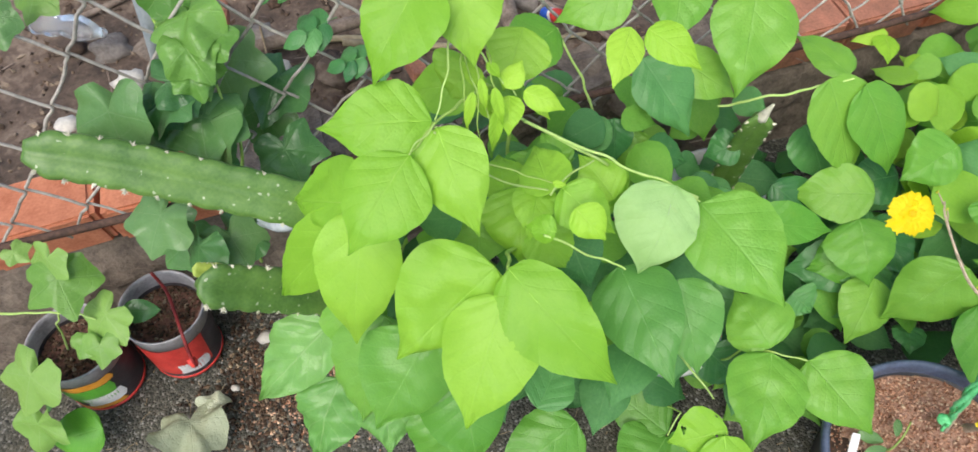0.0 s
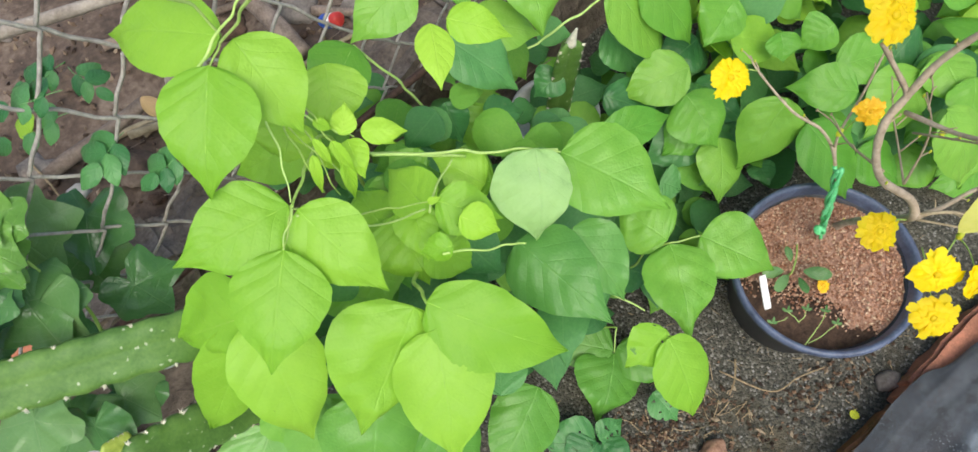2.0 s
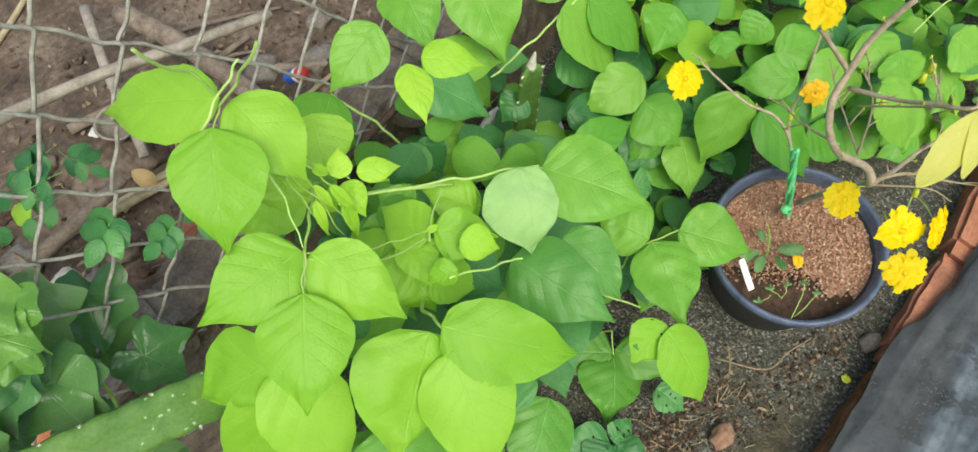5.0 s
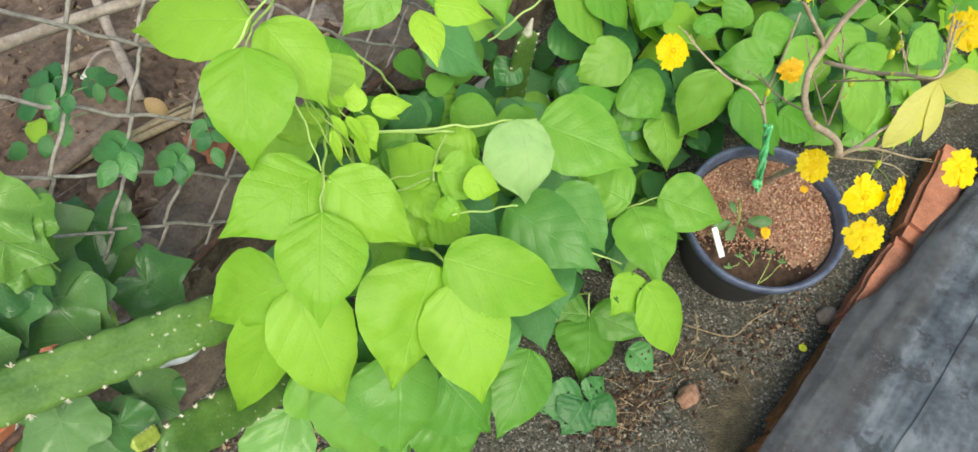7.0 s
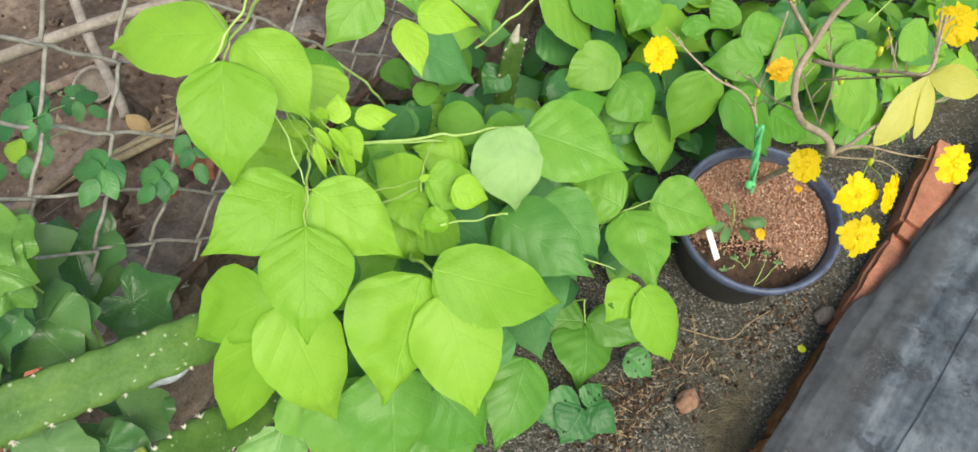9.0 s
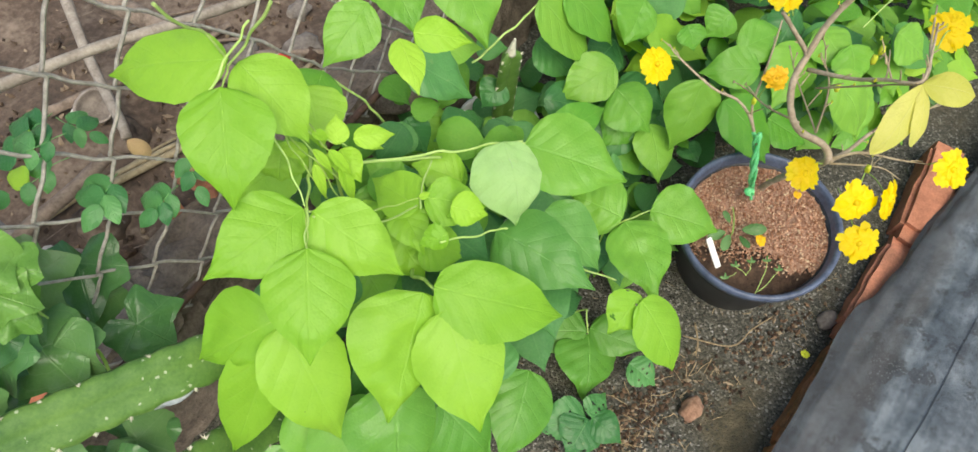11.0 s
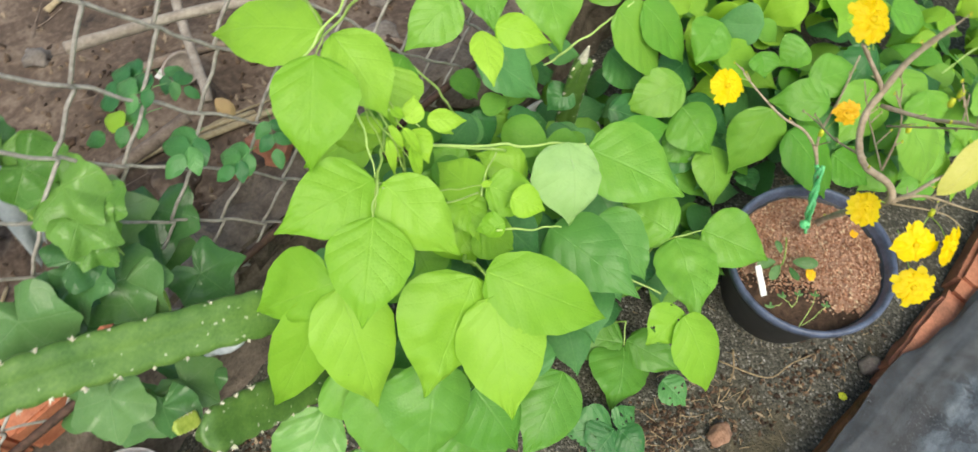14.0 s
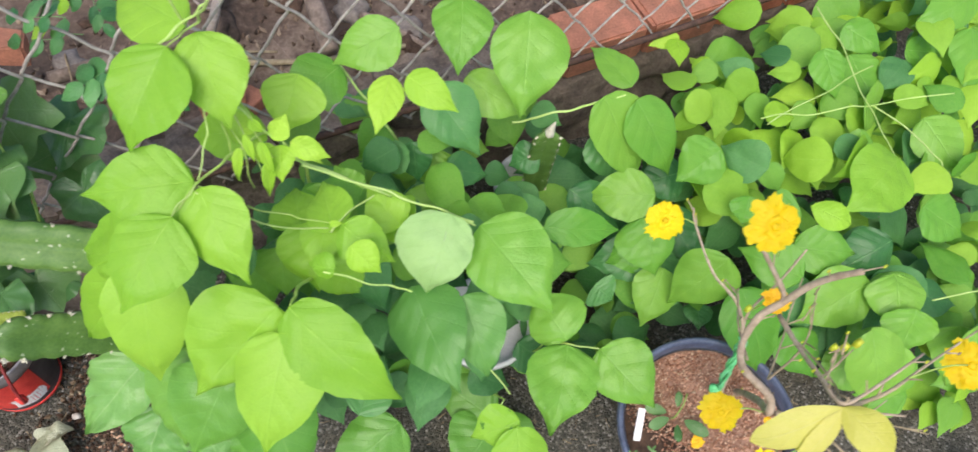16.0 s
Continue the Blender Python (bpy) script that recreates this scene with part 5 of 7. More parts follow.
leaf(bean_back, (0.543, 0.712, 0.360), (0.582, 0.636, 0.300), 0.097, "deep")
leaf(bean_back, (0.717, 0.649, 0.300), (0.624, 0.636, 0.280), 0.088, "deep")
leaf(bean_back, (0.982, 0.381, 0.340), (0.863, 0.334, 0.280), 0.113, "mature")
leaf(bean_back, (1.032, 0.315, 0.360), (1.010, 0.256, 0.300), 0.100, "mature")
leaf(bean_back, (1.108, 0.272, 0.380), (1.141, 0.210, 0.340), 0.099, "mature")
leaf(bean_back, (0.847, 0.327, 0.260), (0.893, 0.248, 0.220), 0.089, "mature")
leaf(bean_back, (0.775, 0.535, 0.400), (0.764, 0.497, 0.370), 0.066, "mature")
leaf(bean_back, (0.738, 0.622, 0.420), (0.663, 0.587, 0.380), 0.096, "mature")
leaf(bean_back, (0.845, 0.494, 0.420), (0.798, 0.500, 0.380), 0.072, "mature")
leaf(bean_back, (0.861, 0.457, 0.340), (0.971, 0.434, 0.340), 0.088, "mature")
leaf(bean_back, (1.070, 0.331, 0.260), (0.986, 0.309, 0.200), 0.107, "mature")
leaf(bean_back, (1.088, 0.261, 0.240), (1.003, 0.228, 0.180), 0.107, "mature")
leaf(bean_back, (1.045, 0.281, 0.160), (0.962, 0.265, 0.120), 0.104, "mature")
leaf(bean_back, (1.120, 0.207, 0.140), (1.029, 0.221, 0.120), 0.098, "mature")
leaf(bean_back, (1.152, 0.295, 0.300), (1.131, 0.205, 0.240), 0.105, "mature")
leaf(bean_back, (1.044, 0.402, 0.320), (1.047, 0.326, 0.280), 0.098, "mature")
leaf(bean_back, (1.257, 0.240, 0.200), (1.166, 0.218, 0.160), 0.098, "mature")
leaf(bean_back, (1.214, 0.377, 0.200), (1.135, 0.319, 0.160), 0.113, "mature")
leaf(bean_back, (1.247, 0.430, 0.260), (1.208, 0.364, 0.200), 0.105, "mature")
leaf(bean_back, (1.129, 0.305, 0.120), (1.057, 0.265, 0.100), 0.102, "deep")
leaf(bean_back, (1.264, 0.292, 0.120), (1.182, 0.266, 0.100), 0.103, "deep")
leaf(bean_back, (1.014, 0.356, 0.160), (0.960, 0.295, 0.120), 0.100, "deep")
leaf(bean_back, (0.995, 0.268, 0.330), (0.952, 0.183, 0.255), 0.098, "mature", shoulder=0.36)
leaf(bean_back, (1.163, 0.295, 0.340), (1.214, 0.191, 0.280), 0.096, "sage")
leaf(bean_back, (1.020, 0.383, 0.360), (1.012, 0.298, 0.320), 0.104, "mature")
leaf(bean_back, (1.233, 0.215, 0.250), (1.301, 0.325, 0.220), 0.100, "deep")
leaf(bean_back, (0.640, 0.525, 0.262), (0.668, 0.606, 0.262), 0.088, "quilted")
leaf(bean_back, (0.634, 0.520, 0.258), (0.566, 0.532, 0.235), 0.092, "quilted")
leaf(bean_back, (0.642, 0.514, 0.255), (0.640, 0.420, 0.220), 0.096, "quilted")
stalk(bean, [(0.005, 0.525, 0.900), (-0.023, 0.556, 0.840), (-0.047, 0.566, 0.815)], 0.0018, 0.0012, material=VINE)
stalk(bean, [(-0.082, 0.562, 0.920), (-0.053, 0.575, 0.860), (-0.043, 0.569, 0.820)], 0.0018, 0.0012, material=VINE)
stalk(bean, [(-0.047, 0.566, 0.815), (-0.064, 0.548, 0.812)], 0.0012, 0.0010)
stalk(bean, [(-0.080, 0.560, 0.800), (-0.035, 0.559, 0.840), (-0.011, 0.560, 0.860)], 0.0014, 0.0012, material=VINE)
stalk(bean, [(-0.059, 0.441, 0.705), (-0.032, 0.494, 0.680), (-0.001, 0.553, 0.640), (0.030, 0.586, 0.520), (0.040, 0.568, 0.350), (0.058, 0.602, 0.100), (0.066, 0.619, 0.000)], 0.0015, 0.0040)
stalk(bean, [(-0.059, 0.441, 0.705), (-0.083, 0.405, 0.700)], 0.0013, 0.0010, material=VINE)
stalk(bean, [(-0.058, 0.431, 0.705), (-0.042, 0.423, 0.680), (0.020, 0.423, 0.620), (0.072, 0.435, 0.585)], 0.0014, 0.0012, material=VINE)
stalk(bean, [(0.022, 0.338, 0.568), (0.024, 0.368, 0.540), (0.041, 0.447, 0.450), (0.045, 0.521, 0.200), (0.066, 0.582, 0.000)], 0.0020, 0.0040)
stalk(bean, [(0.022, 0.338, 0.568), (0.022, 0.302, 0.555)], 0.0014, 0.0011, material=VINE)
stalk(bean, [(-0.149, 0.400, 0.602), (-0.110, 0.437, 0.550), (-0.042, 0.528, 0.300), (0.015, 0.592, 0.050)], 0.0020, 0.0035)
stalk(bean, [(0.044, 0.513, 0.620), (0.126, 0.498, 0.580), (0.195, 0.475, 0.560), (0.268, 0.449, 0.545)], 0.0022, 0.0016, material=VINE)
stalk(bean, [(0.075, 0.431, 0.580), (0.100, 0.461, 0.580), (0.133, 0.486, 0.575)], 0.0015, 0.0012, material=VINE)
stalk(bean, [(0.255, 0.451, 0.550), (0.271, 0.446, 0.540)], 0.0015, 0.0012, material=VINE)
stalk(bean, [(0.028, 0.527, 0.620), (0.093, 0.514, 0.580), (0.156, 0.496, 0.550)], 0.0022, 0.0018, material=VINE)
stalk(bean, [(0.094, 0.692, 0.600), (0.128, 0.673, 0.540), (0.153, 0.666, 0.480), (0.194, 0.676, 0.300)], 0.0018, 0.0022, material=VINE)
stalk(bean, [(0.437, 0.332, 0.285), (0.489, 0.320, 0.280)], 0.0016, 0.0013, material=VINE)
stalk(bean, [(0.437, 0.332, 0.285), (0.400, 0.345, 0.260), (0.371, 0.359, 0.120), (0.360, 0.384, 0.000)], 0.0016, 0.0022)
stalk(bean, [(0.283, 0.307, 0.330), (0.318, 0.248, 0.330)], 0.0018, 0.0014, material=VINE)
stalk(bean, [(0.283, 0.307, 0.330), (0.279, 0.359, 0.280), (0.305, 0.417, 0.050)], 0.0018, 0.0026)
stalk(bean, [(0.065, 0.375, 0.580), (0.144, 0.374, 0.520), (0.175, 0.369, 0.500)], 0.0014, 0.0014, material=VINE)
stalk(bean, [(0.338, 0.288, 0.090), (0.318, 0.256, 0.055)], 0.0016, 0.0014, material=VINE)
stalk(bean, [(0.338, 0.288, 0.090), (0.298, 0.320, 0.050), (0.247, 0.350, -0.010)], 0.0016, 0.0020)
stalk(bean_back, [(0.488, 0.693, 0.470), (0.411, 0.689, 0.450), (0.369, 0.695, 0.430)], 0.0022, 0.0020, material=VINE)
stalk(bean_back, [(0.555, 0.690, 0.500), (0.521, 0.688, 0.490), (0.488, 0.693, 0.470)], 0.0016, 0.0020, material=VINE)
stalk(bean_back, [(0.966, 0.874, 0.500), (1.019, 0.816, 0.460), (1.039, 0.670, 0.440), (1.062, 0.573, 0.420)], 0.0016, 0.0012, material=VINE)
stalk(bean_back, [(0.846, 0.696, 0.400), (0.972, 0.691, 0.420), (1.081, 0.696, 0.430), (1.208, 0.696, 0.450)], 0.0014, 0.0012, material=VINE)
stalk(bean_back, [(0.868, 0.695, 0.380), (0.929, 0.713, 0.420), (1.081, 0.777, 0.440)], 0.0014, 0.0012, material=VINE)
stalk(bean_back, [(1.054, 0.691, 0.430), (1.121, 0.624, 0.420), (1.167, 0.579, 0.400), (1.164, 0.524, 0.380)], 0.0016, 0.0012, material=VINE)
stalk(bean_back, [(1.014, 0.312, 0.420), (1.088, 0.309, 0.460)], 0.0014, 0.0012, material=VINE)

# ---- filling leaves of the sprawling vine: each its own leaf, on shared blades ----
fill_blades = {age: [blade_mesh(1.0, rng.uniform(0.62, 0.88), LEAF[age], 50 + k, spade=rng.uniform(0.26, 0.36), fold=rng.uniform(0.0, 0.22), crumple=0.04, quilt=0.006, arch=rng.uniform(0.03, 0.1), cup=rng.uniform(0.04, 0.14), across=8, along=14) for k in range(7)] for age in ("deep", "mature", "young", "lime")}


def fill(plant, count, box, height, size, ages, seed):
    r = random.Random(seed)
    for _ in range(count):
        x, y = r.uniform(box[0], box[1]), r.uniform(box[2], box[3])
        z = height(x, y, r)
        if y > wall_y(x) - 0.13 and 0.7 < x < 1.25:
            continue
        if 0.30 < x < 0.52 and y < 0.44 and z > 0.20:
            continue
        s = r.uniform(*size)
        a = r.uniform(0, 6.283)
        way = Vector((math.cos(a), math.sin(a) * 0.7 - 0.25, r.uniform(-0.75, 0.0))).normalized()
        face = (OPEN_SIDE + Vector((r.uniform(-0.4, 0.4), r.uniform(-0.35, 0.35), r.uniform(-0.1, 0.3)))).normalized()
        b0 = Vector((x, y, z))
        ob = part("leaf", r.choice(fill_blades[r.choice(ages)]), plant)
        ob.matrix_local = Matrix.Translation(-plant.location) @ blade_frame(b0, b0 + way, r.uniform(-0.3, 0.3), face) @ Matrix.Scale(s, 4)


fill(bean_back, 150, (0.70, 1.40, 0.55, 1.05), lambda x, y, r: 0.20 + r.uniform(0, 0.20) + 0.06 * x * r.random(), (0.065, 0.115), ("deep", "mature", "young", "young", "lime"), 4)
fill(bean_back, 160, (1.15, 2.1, 0.25, 1.20), lambda x, y, r: 0.14 + r.uniform(0, 0.30), (0.07, 0.115), ("mature", "mature", "young", "young", "lime"), 14)
# low layer mostly in deep green: shade between the leaves put into their colour
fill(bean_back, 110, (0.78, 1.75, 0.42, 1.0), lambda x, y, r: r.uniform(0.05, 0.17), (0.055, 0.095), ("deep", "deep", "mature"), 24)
fill(bean_back, 140, (1.2, 2.3, 0.70, 1.40), lambda x, y, r: r.uniform(0.20, 0.46), (0.055, 0.10), ("mature", "young", "young", "lime"), 25)
fill(bean_back, 60, (0.86, 1.35, 0.72, 1.08), lambda x, y, r: r.uniform(0.26, 0.42), (0.05, 0.09), ("mature", "young", "lime"), 26)
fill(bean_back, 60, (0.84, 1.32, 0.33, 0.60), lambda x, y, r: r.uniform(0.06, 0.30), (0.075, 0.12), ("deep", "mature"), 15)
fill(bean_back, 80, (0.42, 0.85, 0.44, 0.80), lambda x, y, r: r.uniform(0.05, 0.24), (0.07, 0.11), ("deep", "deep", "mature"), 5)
fill(bean_back, 130, (1.18, 1.95, 0.17, 0.48), lambda x, y, r: r.uniform(0.06, 0.30), (0.06, 0.11), ("mature", "mature", "young", "lime"), 27)
# under the canopy the deep green stands in for the shaded gaps
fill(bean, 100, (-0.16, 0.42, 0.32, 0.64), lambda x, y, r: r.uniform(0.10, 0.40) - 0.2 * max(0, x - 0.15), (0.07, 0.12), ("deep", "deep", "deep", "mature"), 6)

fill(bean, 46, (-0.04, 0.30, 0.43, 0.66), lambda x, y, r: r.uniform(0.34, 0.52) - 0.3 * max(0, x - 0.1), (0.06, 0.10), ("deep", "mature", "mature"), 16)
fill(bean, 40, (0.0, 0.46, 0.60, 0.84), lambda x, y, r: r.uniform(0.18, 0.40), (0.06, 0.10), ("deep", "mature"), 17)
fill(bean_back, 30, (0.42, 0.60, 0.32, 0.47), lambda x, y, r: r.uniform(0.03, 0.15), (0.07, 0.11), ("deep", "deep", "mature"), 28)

# ---- climbing cactus ----
def cactus_stem(name, points, r, material=CACTUS, taper=0.55):
    """A three-winged stem with scalloped margins."""
    line = glide(points, 18)
    verts, faces, spots = [], [], []
    sides = 24
    total = len(line)
    side = None
    for i, c in enumerate(line):
        way = (line[min(i + 1, total - 1)] - line[max(i - 1, 0)]).normalized()
        if side is None:
            side = (way * OPEN_SIDE.dot(way) - OPEN_SIDE).normalized()
        side = (side - way * side.dot(way)).normalized()
        other = way.cross(side)
        f = i / (total - 1)
        rr = r * min(1.0, 0.5 + f * 6) * (1 - (1 - taper) * f ** 3) * min(1.0, 0.45 + (1 - f) * 9)
        for k in range(sides):
            a = 2 * math.pi * k / sides
            wing = abs(math.cos(1.5 * a)) ** 1.7
            scallop = 1 + 0.042 * math.cos(i * 2 * math.pi / 6) * wing ** 2
            q = rr * (0.46 + 0.58 * wing) * scallop
            verts.append(c + (side * math.cos(a) * 0.66 + other * math.sin(a) * 1.06) * q)
        if i % 6 == 3 and 0 < i < total - 1:
            for k in range(3):
                a = 2 * math.pi * k / 3
                spots.append((c + (side * math.cos(a) * 0.66 + other * math.sin(a) * 1.06) * rr * 0.95, (side * math.cos(a) * 0.5 + other * math.sin(a)).normalized()))
        if i:
            o = (i - 1) * sides
            faces += [(o + k, o + (k + 1) % sides, o + sides + (k + 1) % sides, o + sides + k) for k in range(sides)]
    o = (total - 1) * sides
    faces += [tuple(range(sides - 1, -1, -1)), tuple(range(o, o + sides))]
    return mesh_of(name, verts, faces, material), spots


def areole_mesh(c, out, seed, size=1.0):
    """A white woolly cushion with short spines."""
    r = random.Random(seed)
    verts, faces = [], []
    for k in range(13):
        d = (out + Vector((r.uniform(-1, 1), r.uniform(-1, 1), r.uniform(-1, 1))) * 0.85).normalized()
        s = d.orthogonal().normalized() * 0.0018 * size
        t = d.cross(s)
        o = len(verts)
        verts += [c + s, c - s * 0.5 + t * 0.9, c - s * 0.5 - t * 0.9, c + d * r.uniform(0.003, 0.008) * size]
        faces += [(o, o + 1, o + 3), (o + 1, o + 2, o + 3), (o + 2, o, o + 3)]
    return mesh_of("areole", verts, faces, SPINE, flat=True)


def cactus(points, r, label, at=None, taper=0.85, skin=CACTUS):
    ob = thing("cactus", at or points[0], label, "cactus", "climbing cacti")
    me, spots = cactus_stem("stem", points, r, skin, taper)
    stem = part("stem", held(ob, me), ob)
    for k, (c, out) in enumerate(spots):
        if rng.random() < 0.8:
            part("areole", held(ob, areole_mesh(c, out, k, min(1.0, r / 0.034) * rng.uniform(0.7, 1.3))), stem, "white woolly areole with short spines")
    return ob


cactus([(-0.20, 0.475, 0.44), (-0.258, 0.471, 0.493), (-0.36, 0.470, 0.545), (-0.46, 0.466, 0.597), (-0.545, 0.458, 0.635)], 0.033, "long three-winged green climbing cactus stem leaning outwards")
cactus([(-0.20, 0.42, 0.30), (-0.27, 0.40, 0.36), (-0.33, 0.375, 0.43), (-0.375, 0.355, 0.485)], 0.034, "short three-winged green climbing cactus stem")
cactus([(0.437, 0.690, 0.16), (0.432, 0.680, 0.28), (0.428, 0.668, 0.38), (0.427, 0.658, 0.452)], 0.026, "upright green cactus stem with a pale tip in a white pot")
part("tip", held(bpy.data.objects["cactus.002"], tube("tip", [(0.427, 0.658, 0.445), (0.428, 0.655, 0.465), (0.430, 0.652, 0.485)], 0.010, 0.002, SPINE, 7, 4)), bpy.data.objects["cactus.002"], "dry whitish tip")
cactus([(-0.388, 0.415, 0.400), (-0.402, 0.410, 0.412), (-0.416, 0.405, 0.426)], 0.012, "small spiny yellow-green cactus shoot by the can", skin=CACTUS_YOUNG)

# ---- gourd vine on the fence and in the cans ----
gourd = thing("gourd_vine", (-0.42, 0.60, 0.25), "lobed green gourd vine climbing over the chain-link fence", "vine", "gourd vines")
lobed_leaf(gourd, (-0.479, 0.528, 0.600), 0.101, "gourd_light", 20, depth=0.60)
lobed_leaf(gourd, (-0.386, 0.550, 0.550), 0.103, "gourd_light", -10, depth=0.60)
lobed_leaf(gourd, (-0.298, 0.575, 0.460), 0.086, "gourd", 15)
lobed_leaf(gourd, (-0.444, 0.702, 0.705), 0.068, "gourd_bright", 30)
lobed_leaf(gourd, (-0.416, 0.684, 0.700), 0.079, "gourd_bright", -20)
lobed_leaf(gourd, (-0.389, 0.651, 0.700), 0.077, "gourd_bright", 20)
lobed_leaf(gourd, (-0.368, 0.619, 0.685), 0.079, "gourd_bright", 50)
lobed_leaf(gourd, (-0.368, 0.585, 0.660), 0.067, "gourd_bright", 10)
lobed_leaf(gourd, (-0.396, 0.630, 0.670), 0.057, "gourd_bright", -40)
lobed_leaf(gourd, (-0.394, 0.578, 0.620), 0.067, "gourd", 50)
lobed_leaf(gourd, (-0.378, 0.655, 0.560), 0.109, "gourd_light", 10)
lobed_leaf(gourd, (-0.324, 0.679, 0.500), 0.103, "gourd", 0)
lobed_leaf(gourd, (-0.466, 0.565, 0.560), 0.080, "gourd", 40)
lobed_leaf(gourd, (-0.374, 0.574, 0.630), 0.048, "gourd_bright", 0)
lobed_leaf(gourd, (-0.528, 0.529, 0.330), 0.089, "gourd_light", 0, depth=0.60)
lobed_leaf(gourd, (-0.475, 0.486, 0.330), 0.081, "gourd_light", 10, depth=0.60)
lobed_leaf(gourd, (-0.378, 0.492, 0.360), 0.077, "gourd", -20)
lobed_leaf(gourd, (-0.354, 0.646, 0.460), 0.092, "gourd_light", 0)
lobed_leaf(gourd, (-0.572, 0.578, 0.720), 0.055, "gourd_light", 0)
lobed_leaf(gourd, (-0.395, 0.550, 0.480), 0.073, "gourd", 40)
lobed_leaf(gourd, (-0.421, 0.706, 0.720), 0.058, "gourd", 0)
lobed_leaf(gourd, (-0.492, 0.682, 0.740), 0.056, "gourd_light", 0)
lobed_leaf(gourd, (-0.556, 0.640, 0.700), 0.055, "gourd_young", 0)
lobed_leaf(gourd, (-0.460, 0.691, 0.700), 0.051, "gourd", 40)
lobed_leaf(gourd, (-0.419, 0.573, 0.580), 0.072, "gourd", 0)
lobed_leaf(gourd, (-0.403, 0.505, 0.360), 0.068, "gourd", 0)
lobed_leaf(gourd, (-0.408, 0.482, 0.340), 0.059, "gourd", 30)
lobed_leaf(gourd, (-0.415, 0.552, 0.600), 0.065, "gourd", 30)
lobed_leaf(gourd, (-0.355, 0.606, 0.660), 0.063, "gourd_bright", 0)
lobed_leaf(gourd, (-0.383, 0.593, 0.620), 0.065, "gourd_bright", 30)
lobed_leaf(gourd, (-0.384, 0.552, 0.560), 0.100, "gourd_light", 0, depth=0.60)
lobed_leaf(gourd, (-0.384, 0.470, 0.380), 0.079, "gourd_light", 0)
lobed_leaf(gourd, (-0.471, 0.466, 0.450), 0.089, "gourd_light", 0, depth=0.60)
lobed_leaf(gourd, (-0.426, 0.444, 0.400), 0.082, "gourd", 0, depth=0.60)
lobed_leaf(gourd, (-0.464, 0.545, 0.520), 0.052, "gourd", 0)
gourd_can = thing("gourd_vine", (-0.755, 0.390, 0.130), "young lobed gourd vine rooted in a paint can", "vine", "gourd vines")
lobed_leaf(gourd_can, (-0.640, 0.410, 0.360), 0.088, "gourd_young", 0, depth=0.42)
lobed_leaf(gourd_can, (-0.657, 0.434, 0.380), 0.062, "gourd_young", 0, depth=0.42)
lobed_leaf(gourd_can, (-0.600, 0.380, 0.300), 0.078, "gourd_young", -20, depth=0.42)
lobed_leaf(gourd_can, (-0.616, 0.353, 0.280), 0.058, "gourd_young", 0)
lobed_leaf(gourd_can, (-0.722, 0.296, 0.240), 0.098, "gourd_young", 0, depth=0.42)
lobed_leaf(gourd_can, (-0.727, 0.465, 0.360), 0.035, "gourd_young", 0)
lobed_leaf(gourd_can, (-0.776, 0.325, 0.120), 0.062, "gourd", 0)
lobed_leaf(gourd_can, (-0.777, 0.255, 0.100), 0.087, "gourd_young", 0)
lobed_leaf(gourd_can, (-0.602, 0.338, 0.280), 0.053, "gourd_young", 0)
stalk(gourd_can, [(-0.762, 0.389, 0.300), (-0.689, 0.382, 0.320), (-0.644, 0.388, 0.310), (-0.609, 0.380, 0.300)], 0.002, 0.0014, "stem", VINE)
stalk(gourd_can, [(-0.743, 0.386, 0.140), (-0.710, 0.395, 0.240), (-0.660, 0.394, 0.320)], 0.002, 0.0014, "stem", VINE)
stalk(gourd, [(-0.407, 0.529, 0.200), (-0.403, 0.549, 0.360), (-0.396, 0.564, 0.520), (-0.409, 0.610, 0.620), (-0.421, 0.636, 0.680)], 0.003, 0.0016, "stem")
stalk(gourd, [(-0.403, 0.507, 0.300), (-0.349, 0.549, 0.500), (-0.365, 0.598, 0.570), (-0.364, 0.635, 0.640)], 0.0025, 0.0016, "stem")

# ---- small things ----
ob = new("brick_chip", rock_mesh("brick_chip", (0.028, 0.018, 0.011), CLAY_TAN, 11, sub=3))
ob.location = (0.387, 0.019, 0.010)
tagged(ob, "small tan brick fragment lying on the grit", "brick chip")
ob = new("stone", rock_mesh("stone", (0.0270, 0.0180, 0.0100), SHELL, 2))
ob.location = (0.760, -0.036, 0.000)
tagged(ob, "flat brownish-grey stone beside the edging bricks", "stone")
ob = new("pebble", rock_mesh("pebble", (0.0163, 0.0130, 0.0098), ROCK_PALE, 3))
ob.location = (-0.447, 0.458, 0.000)
tagged(ob, "pale pebble on the dark grit", "pebble")
ob = new("pebble", rock_mesh("pebble", (0.0099, 0.0079, 0.0059), ROCK_PALE, 4))
ob.location = (-0.524, 0.335, 0.000)
tagged(ob, "pale pebble on the dark grit", "pebble")
ob = new("pebble", rock_mesh("pebble", (0.0080, 0.0064, 0.0048), ROCK_PALE, 5))
ob.location = (-0.488, 0.357, 0.000)
tagged(ob, "pale pebble on the dark grit", "pebble")
ob = new("stone", rock_mesh("stone", (0.0289, 0.0232, 0.0174), ROCK_PALE, 6))
ob.location = (-0.645, 0.814, 0.360)
tagged(ob, "pale rounded stone on the earth bank", "stone")
